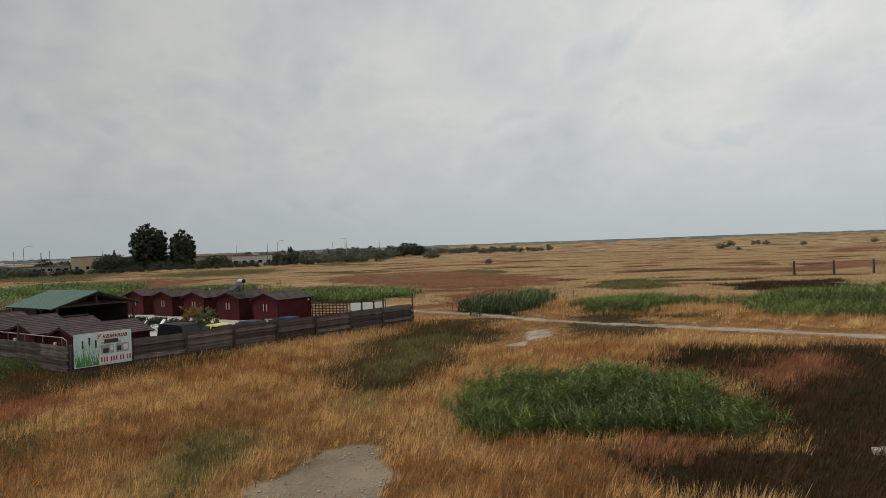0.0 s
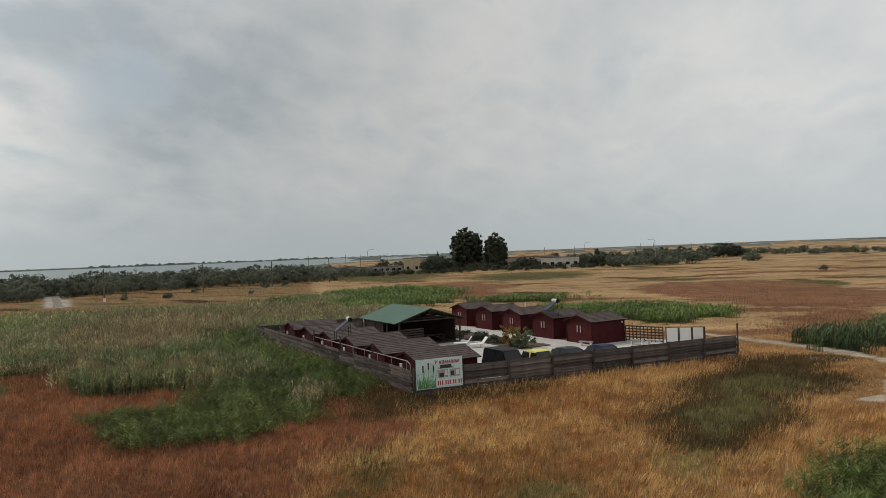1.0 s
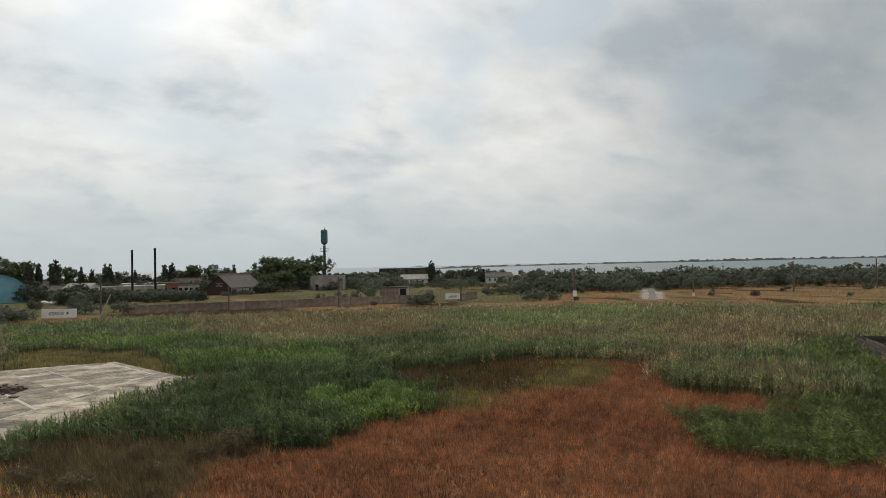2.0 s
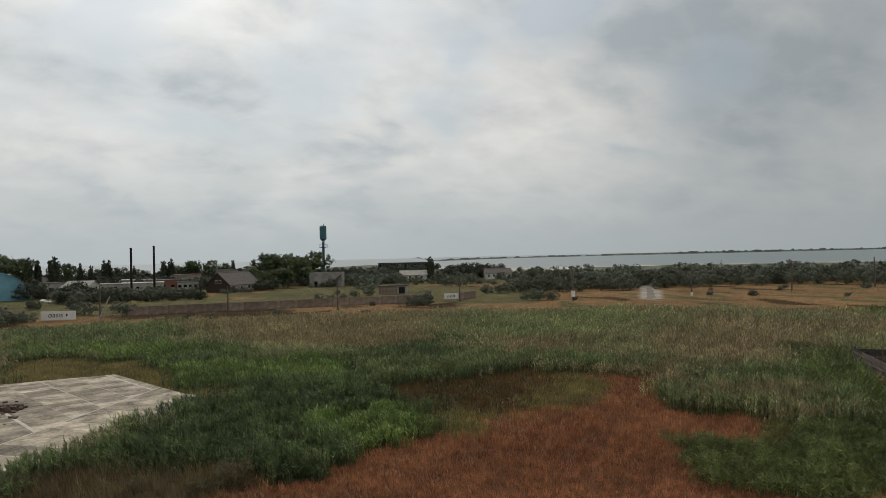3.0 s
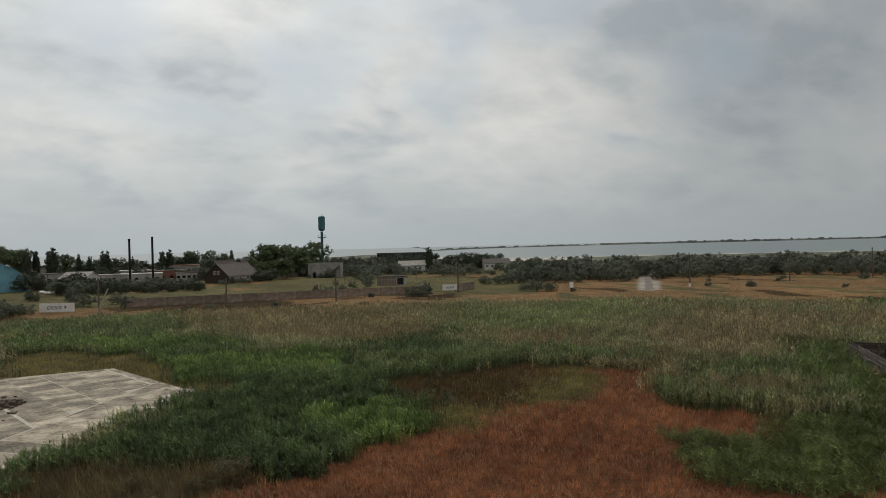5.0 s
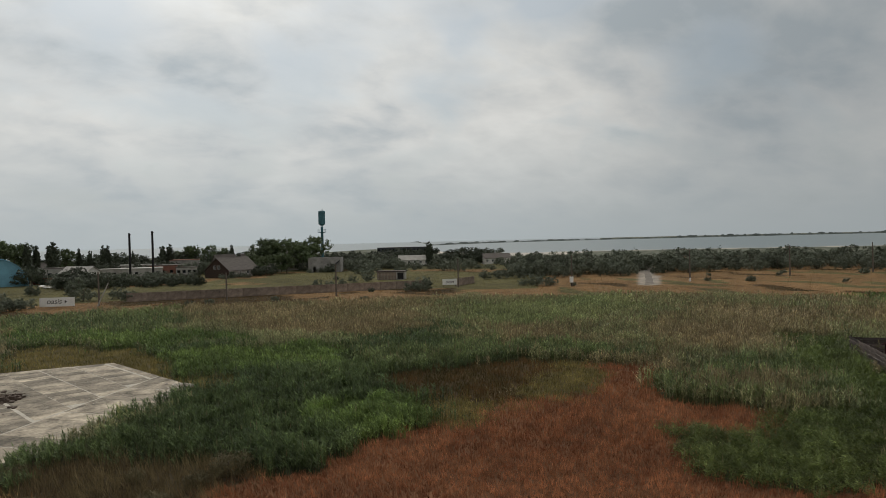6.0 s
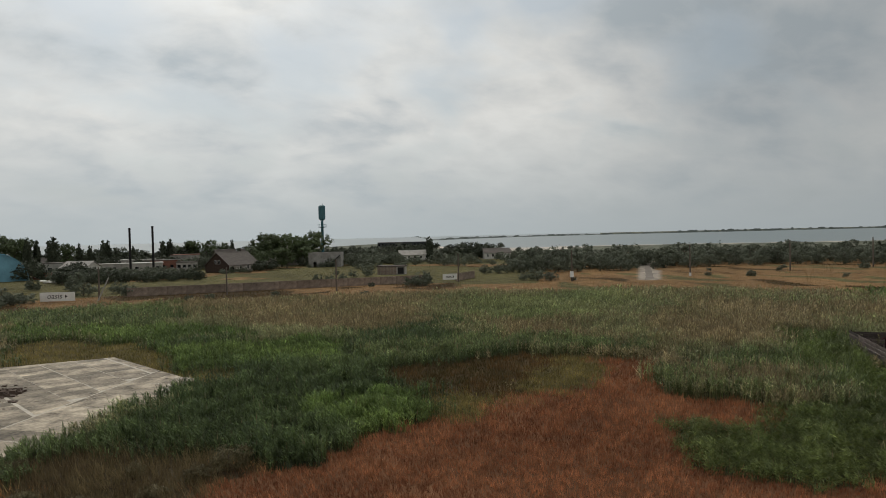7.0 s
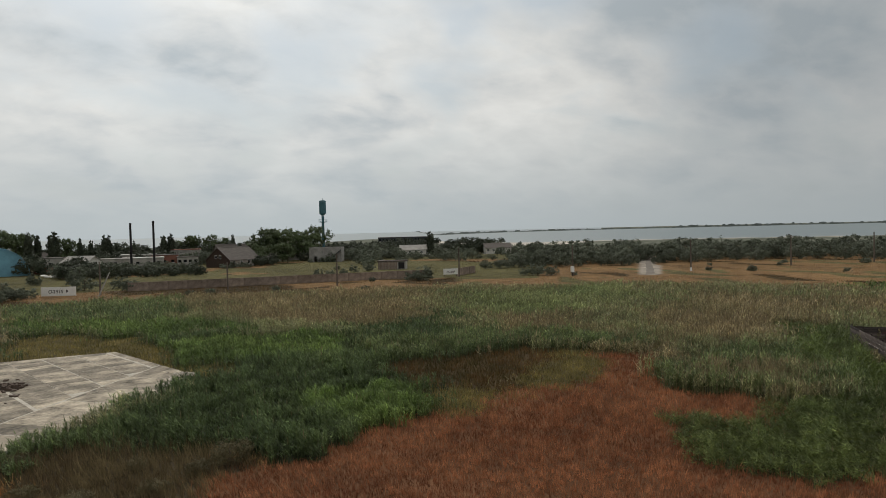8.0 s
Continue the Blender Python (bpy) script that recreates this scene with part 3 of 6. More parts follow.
def cover(x, y, soft=None):
    """The kind of plant cover at each place."""
    d = np.hypot(x, y)
    az = np.degrees(np.arctan2(-x, y))
    size = np.clip(d / 45, 0.35, 3.0)
    wx = x + size * (1.3 * wobble(x, y, 0.55, 1.0) + 0.8 * wobble(x, y, 1.7, 4.0))
    wy = y + size * (1.3 * wobble(x, y, 0.55, 2.0) + 0.8 * wobble(x, y, 1.7, 5.0))
    if soft is None:
        soft = np.full(x.shape, 0.5)
    k = np.full(x.shape, KID["straw"])
    k[d > 75] = KID["plain"]
    far = wobble(x, y, 0.045, 3.0) + 0.6 * wobble(x, y, 0.13, 6.0)
    # low streaks of other plants over the plain, drawn out from side to side
    streak = wobble(x * 0.45 + 9, y, 0.16, 3.3) + 0.8 * wobble(x * 0.5, y, 0.43, 6.1) + 0.5 * (soft - 0.5)
    open_ = (d > 58) & (az < 36)
    k[open_ & (far > 0.95)] = KID["meadow"]
    k[open_ & (far < -0.80)] = KID["tan"]
    k[open_ & (streak > 1.12)] = KID["brown"]
    k[open_ & (streak < -0.95)] = KID["tan"]
    # the reed bed west of the yard, up to the concrete wall
    edge = 137 + 3 * wobble(x, y, 0.1, 2.0) + np.clip(az - 40, -30, 0) * -2.2
    bed = (az > np.where(d > 72, 30, 36) + 2.5 * wobble(x, y, 0.09, 1.2) + 3.0 * (soft - 0.5)) & (d < edge) & (d > 40)
    k[bed] = KID["reed"]
    mixed = wobble(x, y, 0.085, 8.0) + 0.6 * wobble(x, y, 0.31, 9.0) + 0.5 * (soft - 0.5)
    # greener towards the slab, drier at the back and along the yard
    wet = mixed + np.clip((az - 66) / 10, -0.5, 0.9) + np.clip((92 - d) / 25, -1.1, 0.7)
    k[bed & (wet > 0.85)] = KID["green"]
    dry = mixed + np.clip((d - 100) / 20, -0.8, 0.5) * np.clip((az - 68) / 8, 0, 1) + np.clip((64 - az) / 10, -0.6, 0.6) * np.clip((115 - d) / 15, -0.3, 1)
    k[bed & (dry > 0.30)] = KID["tan_reed"]
    strip = (az > 36) & (d >= edge)
    k[strip & (d < 420)] = KID["scrub"]
    k[strip & (d < 420) & (streak > 0.70)] = KID["pasture"]
    k[strip & (d < 420) & (streak < -1.0)] = KID["brown"]
    k[strip & (d > 165) & (az > 63) & (far > -0.8)] = KID["pasture"]
    k[strip & (d < 172) & (az > 70)] = KID["brown"]
    k[strip & (d < 172) & (az > 70) & (mixed > 0.1)] = KID["scrub"]
    k[((d > 900) & (az > 22)) | ((d > 400) & (az > 34))] = KID["farland"]
    for kind, list_of in PATCHES:
        for px, py, a, b, turn in list_of:
            c, s = math.cos(radians(turn)), math.sin(radians(turn))
            u, v = (wx - px) * c + (wy - py) * s, -(wx - px) * s + (wy - py) * c
            rr = np.hypot(u / a, v / b)
            k[rr + 0.38 * (soft - 0.5) * (1.6 if kind in SOFT else 1.0) < (0.86 if kind in SOFT else 1.0)] = KID[kind]
    for kind, ring in STANDS:
        rough = (2.6 if kind in ("brown", "weeds", "umber_vignette", "moss", "dull", "tan_reed", "reed_green", "plume_reed") else 2.0 if kind in ("sedge", "dark_sedge", "meadow", "rust", "tan") else 0.8) * np.clip(d / 35, 0.6, 1.2)
        k[inside(wx * 0.7 + x * 0.3 + rough * (soft - 0.5), wy * 0.7 + y * 0.3 + rough * (np.modf(soft * 7.31)[0] - 0.5), ring)] = KID[kind]
    path = to_line(x, y, TRACK)
    lane = to_line(x, y, LANE)
    k[lane < 2.6] = KID["lane"]
    spur = to_line(x, y, SPUR)
    k[spur < 0.55 + 0.5 * wobble(x, y, 0.7, 1.0)] = KID["bare"]
    k[path < 0.70 + 0.35 * wobble(x, y, 0.9, 3.0)] = KID["bare"]
    return k


def ground_sheet():
    fine = np.arange(-48, 118, 0.42)
    rest = np.arange(118, 312, 4.0)
    th = np.radians(np.concatenate([fine, rest]))
    r = [2.0]
    while r[-1] < 4900:
        r.append(r[-1] + max(0.35, 0.0095 * r[-1]) if r[-1] < 400 else r[-1] * 1.05)
    r = np.array(r)
    r[-1] = 4900
    nt, nr = len(th), len(r)
    T, R = np.meshgrid(th, r)
    x, y = (-np.sin(T) * R).ravel(), (np.cos(T) * R).ravel()
    co = np.stack([x, y, np.zeros_like(x)], 1)
    co = np.vstack([co, [[0, 0, 0]]])
    i, j = np.meshgrid(np.arange(nt), np.arange(nr - 1))
    i2 = (i + 1) % nt
    quads = np.stack([j * nt + i, (j + 1) * nt + i, (j + 1) * nt + i2, j * nt + i2], -1).reshape(-1, 4)[:, ::-1]
    tris = [(nt * nr, (a + 1) % nt, a) for a in range(nt)]
    me = bpy.data.meshes.new("ground")
    faces = quads.tolist() + [t[::-1] for t in tris]
    me.from_pydata(co.tolist(), [], faces)
    k = cover(co[:, 0], co[:, 1])
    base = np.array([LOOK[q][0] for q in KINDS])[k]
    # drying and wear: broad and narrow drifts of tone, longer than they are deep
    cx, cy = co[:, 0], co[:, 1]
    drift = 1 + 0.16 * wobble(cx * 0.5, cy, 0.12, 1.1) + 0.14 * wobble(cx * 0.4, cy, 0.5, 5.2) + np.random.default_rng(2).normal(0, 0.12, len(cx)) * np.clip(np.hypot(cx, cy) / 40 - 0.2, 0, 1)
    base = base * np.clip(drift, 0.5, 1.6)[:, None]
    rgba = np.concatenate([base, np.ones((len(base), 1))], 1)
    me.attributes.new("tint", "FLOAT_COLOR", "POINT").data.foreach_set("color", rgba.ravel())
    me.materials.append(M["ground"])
    me.update()
    return tagged(new("ground", me), "flat steppe of dry straw-coloured grass and soil", "ground", kind="structure")


ground_sheet()


def leaf_mesh(name, pos, tint, faces, mat, label, category):
    me = bpy.data.meshes.new(name)
    nv, nf = len(pos), len(faces)
    me.vertices.add(nv)
    me.vertices.foreach_set("co", pos.astype(np.float32).ravel())
    me.loops.add(nf * 3)
    me.polygons.add(nf)
    me.loops.foreach_set("vertex_index", faces.astype(np.int32).ravel())
    me.polygons.foreach_set("loop_start", np.arange(0, nf * 3, 3, dtype=np.int32))
    me.update(calc_edges=True)
    rgba = np.concatenate([tint, np.ones((nv, 1))], 1).astype(np.float32)
    me.attributes.new("tint", "FLOAT_COLOR", "POINT").data.foreach_set("color", rgba.ravel())
    me.materials.append(mat)
    me.validate()
    return tagged(new(name, me), label, category, kind="stuff")


def scatter(rng, n, az0, az1, r0, r1, knee):
    """Places whose density is even up to the knee, then falls with the square of the distance."""
    flat = (knee ** 2 - r0 ** 2) / 2 if r0 < knee else 0.0
    tail = knee ** 2 * math.log(r1 / max(knee, r0))
    u = rng.random(n) * (flat + tail)
    r = np.where(u < flat, np.sqrt(r0 ** 2 + 2 * np.minimum(u, flat)), max(knee, r0) * np.exp(np.maximum(u - flat, 0) / knee ** 2))
    a = np.radians(rng.uniform(az0, az1, n))
    return -np.sin(a) * r, np.cos(a) * r, r


def free_of(x, y, d):
    """Where nothing is built or paved."""
    ok = ~inside(x, y, COURT) & ~inside(x, y, SLAB)
    ok &= ~((np.abs(x + 167.5) < 0.6) & (y > -20) & (y < 60))
    return ok


KNEE = 36.0


def tufts(x, y, size, rng, pull):
    """Draw places together into tufts; gives the places and two random numbers that a tuft shares."""
    near = np.clip(1.6 - np.hypot(x, y) / 70, 0.08, 1.0)
    pull = pull * near
    sx, sy = x + 0.35 * wobble(x, y, 2.1, 0.4), y + 0.35 * wobble(x, y, 1.9, 2.4)
    size = size * 2.0 ** np.round(np.log2(np.clip(np.hypot(x, y) / KNEE, 1.0, None)))
    i, j = np.floor((sx + 0.31 * sy) / size), np.floor((sy - 0.31 * sx) / size)

    def hashed(p, q):
        v = np.sin(i * p + j * q) * 43758.5453
        return v - np.floor(v)

    cx, cy = (i + hashed(12.9898, 78.233)) * size, (j + hashed(39.346, 11.135)) * size
    tx, ty = (cx - 0.31 * cy) / 1.0961, (cy + 0.31 * cx) / 1.0961
    return x + np.clip(tx - x, -size, size) * pull, y + np.clip(ty - y, -size, size) * pull, 0.5 + (hashed(73.156, 52.235) - 0.5) * near, 0.5 + (hashed(26.651, 91.42) - 0.5) * near


def grasses():
    rng = np.random.default_rng(5)
    n = 1650000
    x, y, d = scatter(rng, n, -37, 108, 7, 330, KNEE)
    k = cover(x, y, rng.random(n))
    ok = free_of(x, y, d)
    big = np.clip(d / KNEE, 1.0, None)
    x, y, ta, tb = tufts(x, y, 0.38, rng, 0.26)
    ok &= free_of(x, y, d)
    low = np.clip((to_line(x, y, TRACK) - 0.6) / 7.0, 0.22, 1.0) * np.clip((to_line(x, y, SPUR) - 0.4) / 4.0, 0.3, 1.0) * np.clip((to_line(x, y, LANE) - 1.0) / 9.0, 0.25, 1.0)
    wind = wobble(x, y, 0.8, 5.0)
    for name, kinds, label in (("dry_grass", ("straw", "plain", "scrub", "bare", "dirt"), "tall golden dry steppe grass leaning in the wind"),
                               ("rust_grass", ("rust", "tan"), "short rust-red withered grass"),
                               ("weeds", ("brown", "weeds", "meadow", "umber_vignette", "dull", "pasture", "moss"), "low olive and brown weeds and meadow grass")):
        pos, tint = [], []
        for kind in kinds:
            g, ca, cb, h, hv, dens, form = LOOK[kind]
            sel = np.flatnonzero(ok & (k == KID[kind]) & (rng.random(n) < dens * (0.72 + 0.4 * tb)))
            m = len(sel)
            if not m:
                continue
            px, py, s = x[sel], y[sel], big[sel]
            hh = h * (1 + hv * rng.normal(0, 1, m).clip(-2, 2.2)) * (0.7 + 0.5 * ta[sel] + 0.16 * wobble(px, py, 1.1, 7.0)) * np.clip(s, 1, 1.2) * low[sel] * np.clip(70 / np.hypot(px, py), 0.45, 1.0)
            w = 0.0115 * s * rng.uniform(0.6, 1.5, m)
            a = rng.uniform(0, 2 * np.pi, m)
            lean = hh * (0.30 + 0.18 * wind[sel])
            fan = 2 * np.pi * tb[sel]
            tip = np.stack([px + lean * 0.75 + hh * (0.22 * rng.normal(0, 1, m) + 0.15 * np.cos(fan)), py - lean * 0.35 + hh * (0.22 * rng.normal(0, 1, m) + 0.15 * np.sin(fan)), hh], 1)
            b0 = np.stack([px - np.cos(a) * w, py - np.sin(a) * w, np.zeros(m)], 1)
            b1 = np.stack([px + np.cos(a) * w, py + np.sin(a) * w, np.zeros(m)], 1)
            pos.append(np.stack([b0, b1, tip], 1).reshape(-1, 3))
            f = np.clip(rng.normal(0.5, 0.25, m) + 0.55 * (ta[sel] - 0.5) + 0.45 * wobble(px, py, 0.30, 2.0) + 0.45 * wobble(px, py, 1.1, 7.0) + 0.25 * wobble(px, py, 3.1, 1.3), 0, 1)[:, None]
            c = (np.array(ca) * f + np.array(cb) * (1 - f)) * (np.exp(rng.normal(0, 0.20, (m, 1))) * np.exp(0.70 * (tb[sel] - 0.5) * np.clip(1.5 - np.hypot(px, py) / 80, 0.15, 1))[:, None])
            tint.append(np.repeat(np.clip(c, 0, 0.85), 3, 0))
        pos, tint = np.vstack(pos), np.vstack(tint)
        leaf_mesh(name, pos, tint, np.arange(len(pos)).reshape(-1, 3), M["blade"], label, "grass")


def reeds():
    rng = np.random.default_rng(9)
    n = 720000
    x, y, d = scatter(rng, n, -37, 108, 16, 190, 46.0)
    k = cover(x, y, rng.random(n))
    ok = free_of(x, y, d)
    big = np.clip(d / 46.0, 1.0, None)
    x, y, ta, tb = tufts(x, y, 0.6, rng, 0.35)
    ok &= free_of(x, y, d)
    clump = 0.5 + 0.5 * wobble(x, y, 1.15, 2.6)
    for name, kinds, label in (("green_reeds", ("green", "lush", "sedge", "dark_sedge", "wall_reed"), "dense stand of green common reed"), ("reed_bed", ("reed", "tan_reed", "plume_reed", "reed_green"), "olive reed bed with dry tan plumes")):
        pos, tint = [], []
        for kind in kinds:
            g, ca, cb, h, hv, dens, form = LOOK[kind]
            sel = np.flatnonzero(ok & (k == KID[kind]) & (rng.random(n) < dens * (0.35 + 0.7 * clump + 0.5 * tb)))
            m = len(sel)
            px, py, s = x[sel], y[sel], big[sel]
            stand_ = 0.82 + 0.18 * wobble(px, py, 0.30, 6.0) + 0.26 * (ta[sel] - 0.4) + 0.22 * wobble(px, py, 1.15, 2.6) + 0.10 * wobble(px, py, 2.7, 7.7)
            hh = h * stand_ * (1 + 0.5 * hv * rng.normal(0, 1, m).clip(-2, 2))
            f = np.clip(rng.normal(0.5, 0.22, m) + 0.35 * wobble(px, py, 0.22, 4.0) + 0.4 * (tb[sel] - 0.5), 0, 1)[:, None]
            c = (np.array(ca) * f + np.array(cb) * (1 - f)) * (np.exp(rng.normal(0, 0.20, (m, 1))) * np.exp(0.65 * (ta[sel] - 0.5))[:, None])
            # tint follows the clump height: lit tops and shaded hollows put into colour
            c = c * np.exp(0.26 * wobble(px, py, 1.15, 2.6) + 0.16 * wobble(px, py, 2.7, 7.7) + 0.16 * wobble(px, py, 0.25, 3.1))[:, None]
            lx, ly = hh * 0.05 + rng.normal(0, 0.05, m), -hh * 0.03 + rng.normal(0, 0.05, m)
            # stem
            a = rng.uniform(0, 2 * np.pi, m)
            w = 0.014 * s
            b0 = np.stack([px - np.cos(a) * w, py - np.sin(a) * w, 0 * px], 1)
            b1 = np.stack([px + np.cos(a) * w, py + np.sin(a) * w, 0 * px], 1)
            tp = np.stack([px + lx, py + ly, hh], 1)
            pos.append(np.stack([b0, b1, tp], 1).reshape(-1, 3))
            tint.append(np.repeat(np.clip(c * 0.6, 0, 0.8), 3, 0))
            # leaves, arching off the stem
            fine = kind in ("sedge", "dark_sedge")
            for q in range(6 if fine else 4):
                z0 = hh * rng.uniform(0.30, 0.95, m)
                fr = z0 / hh
                sx, sy = px + lx * fr, py + ly * fr
                a = rng.uniform(0, 2 * np.pi, m)
                ln = rng.uniform(0.26, 0.50, m) * np.clip(s, 1, 1.15)
                wd = (0.012 if fine else 0.024) * s * rng.uniform(0.7, 1.3, m)
                ln *= 1.25 if fine else 1.0
                out = 0.62 if fine else 0.52
                dx, dy = np.cos(a) * out + 0.14, np.sin(a) * out - 0.07
                e = np.stack([sx + dx * ln, sy + dy * ln, z0 + ln * rng.uniform(0.05 if fine else 0.20, 0.75 if fine else 0.90, m)], 1)
                q0 = np.stack([sx - np.sin(a) * wd, sy + np.cos(a) * wd, z0], 1)
                q1 = np.stack([sx + np.sin(a) * wd, sy - np.cos(a) * wd, z0 + 0.03], 1)
                pos.append(np.stack([q0, q1, e], 1).reshape(-1, 3))
                tint.append(np.repeat(np.clip(c * np.exp(rng.normal(0, 0.27, (m, 1))), 0, 0.8), 3, 0))
            # plumes of last year
            share = 0.45 if kind in ("tan_reed", "plume_reed") else 0.14 if kind == "reed" else 0.05 if kind == "wall_reed" else 0.008
            pl = np.flatnonzero(rng.random(m) < share * (0.5 + 0.5 * np.clip(1 + 1.4 * wobble(px, py, 0.18, 1.0), 0, 2)))
            t0 = tp[pl]
            w = (0.019 * s * rng.uniform(0.7, 1.3, m))[pl]
            ln = rng.uniform(0.25, 0.45, len(pl))
            a = rng.uniform(0, 2 * np.pi, len(pl))
            q0 = t0 + np.stack([-np.cos(a) * w, -np.sin(a) * w, -0.15 + 0 * w], 1)
            q1 = t0 + np.stack([np.cos(a) * w, np.sin(a) * w, -0.10 + 0 * w], 1)
            e = t0 + np.stack([0.04 + 0 * w, -0.02 + 0 * w, ln], 1)
            pos.append(np.stack([q0, q1, e], 1).reshape(-1, 3))
            tint.append(np.repeat(np.array([[0.245, 0.190, 0.110]]) * np.exp(rng.normal(0, 0.3, (len(pl), 1))), 3, 0))
        pos, tint = np.vstack(pos), np.vstack(tint)
        leaf_mesh(name, pos, tint, np.arange(len(pos)).reshape(-1, 3), M["reed_leaf"], label, "reeds")


grasses()
reeds()


def gravel():
    """Small stones on the bare patch under the flight's start and along the track."""
    rng = np.random.default_rng(31)
    g = Geo()
    n = 15000
    x, y = rng.uniform(-7, 2, n), rng.uniform(13, 25, n)
    keep = np.flatnonzero(cover(x, y, rng.random(n)) == KID["dirt"])
    rim = np.hypot((x + 3.3) / 1.9, (y - 19.2) / 3.9)
    for i in keep:
        if rng.random() > 0.12 + 0.75 * max(0, rim[i] - 0.55):
            continue
        r = 0.013 * math.exp(rng.normal(0, 0.55))
        v = [(x[i] + r * a * rng.uniform(0.6, 1.2), y[i] + r * b * rng.uniform(0.6, 1.2), r * c * 0.8) for a in (-1, 1) for b in (-1, 1) for c in (0, 1)]
        g.add(v, [(0, 1, 3, 2), (4, 6, 7, 5), (0, 4, 5, 1), (2, 3, 7, 6), (1, 5, 7, 3)])
    single("gravel", g, M["pebble"], "pale gravel scattered over bare earth", "gravel", kind="stuff")


gravel()


def lane_sheet():
    """A dusty lane that runs from the grassland into the thicket."""
    g, n = Geo(), len(LANE)
    for i in range(n - 1):
        a, b = Vector((*LANE[i], 0)), Vector((*LANE[i + 1], 0))
        for q in range(6):
            p, r = a.lerp(b, q / 6), a.lerp(b, (q + 1) / 6)
            d = Vector((-0.45, 0.89, 0))
            w0, w1 = (2.2 + 0.25 * math.sin((i * 6 + k) * 1.7) - 0.03 * (i * 6 + k) for k in (q, q + 1))
            g.add([p - d * w0, p + d * w0, r + d * w1, r - d * w1], [(0, 3, 2, 1)])
            g.v[-4:] = [(x, y, 0.035) for x, y, z in g.v[-4:]]
    single("lane", g, M["lane"], "dusty grey lane leading into the thicket", "lane", kind="structure")


lane_sheet()


# ---------------------------------------------------------------- bay and far shore
def wedge(name, az0, az1, near, far, z, mat, label, step=1.5):
    """A level sheet between two distances (as functions of the bearing) and two bearings."""
    g = Geo()
    n = int((az1 - az0) / step) + 1
    v = []
    for i in range(n):
        b = az0 + (az1 - az0) * i / (n - 1)
        a = radians(b)
        v += [(-math.sin(a) * near(b), math.cos(a) * near(b), z), (-math.sin(a) * far(b), math.cos(a) * far(b), z)]
    g.add(v, [(2 * i, 2 * i + 1, 2 * i + 3, 2 * i + 2) for i in range(n - 1)])
    return single(name, g, mat, label, "water" if "water" in name or name == "bay" else "shore", kind="structure")


def shore_line(b):
    """Distance of the near waterline by bearing."""
    base = np.interp(b, [24, 34, 38, 44, 52, 62, 64, 70, 76, 82, 110], [1500, 900, 610, 600, 590, 570, 560, 640, 1100, 800, 750])
    return float(base) * (1 + 0.02 * math.sin(b * 2.3))


def far_line(b):
    return float(np.interp(b, [24, 30, 38, 50, 58, 66, 72, 73, 120], [3300, 3200, 2750, 2400, 2300, 2000, 1500, 4850, 4850]))


wedge("sand_flat", 36, 74, lambda b: shore_line(b) * (0.975 if b < 60 else 0.84), lambda b: shore_line(b) * 1.02, 0.03, M["sand"], "pale salt sand along the water's edge")
wedge("bay", 22, 112, shore_line, far_line, 0.06, M["water"], "calm grey-blue bay under an overcast sky")
wedge("outer_bay", 58, 73, lambda b: far_line(b) + 260, lambda b: 4850.0, 0.06, M["water"], "open grey water beyond the low spit")


def far_shore():
    rng = random.Random(3)
    g = Geo()
    b = 20.0
    while b < 73.5:
        d = far_line(b) + rng.uniform(-20, 60)
        a = radians(b)
        w, h = rng.uniform(5, 16), rng.uniform(2.0, 8.5) * (1.2 if 34 < b < 52 else 0.7)
        c = Vector((-math.sin(a) * d, math.cos(a) * d, 0))
        m = Matrix.Translation(c) @ pose(0, 0, 0, 0, 0, b)
        g.add([(-w, 0, 0), (w, 0, 0), (w * 0.7, 4, h * 0.8), (w * 0.15, 6, h), (-w * 0.6, 4, h * 0.75), (-w, 20, 0), (w, 20, 0)],
              [(0, 1, 2, 3, 4), (5, 0, 4), (1, 6, 2), (4, 3, 2, 6, 5)], m)
        b += rng.uniform(0.10, 0.34)
    single("far_shore_trees", g, M["farshore"], "hazy tree line on the far shore", "far woods", kind="stuff")
    g = Geo()
    b = -48.0
    while b < 33:
        for d in (1200, 1900, 2900):
            dd = d * rng.uniform(0.9, 1.15)
            a = radians(b + rng.uniform(-0.5, 0.5))
            w, h = rng.uniform(8, 26) * d / 1200, rng.uniform(1.5, 4.0)
            if d == 1200 and rng.random() < 0.55:
                continue
            m = Matrix.Translation((-math.sin(a) * dd, math.cos(a) * dd, 0)) @ pose(0, 0, 0, 0, 0, b)
            g.add([(-w, 0, 0), (w, 0, 0), (w * 0.7, 4, h * 0.8), (w * 0.15, 6, h), (-w * 0.6, 4, h * 0.75), (-w, 20, 0), (w, 20, 0)],
                  [(0, 1, 2, 3, 4), (5, 0, 4), (1, 6, 2), (4, 3, 2, 6, 5)], m)
        b += rng.uniform(0.7, 1.4)
    single("far_woods", g, M["farshore"], "hazy low woods along the steppe horizon", "far woods", kind="stuff")


far_shore()


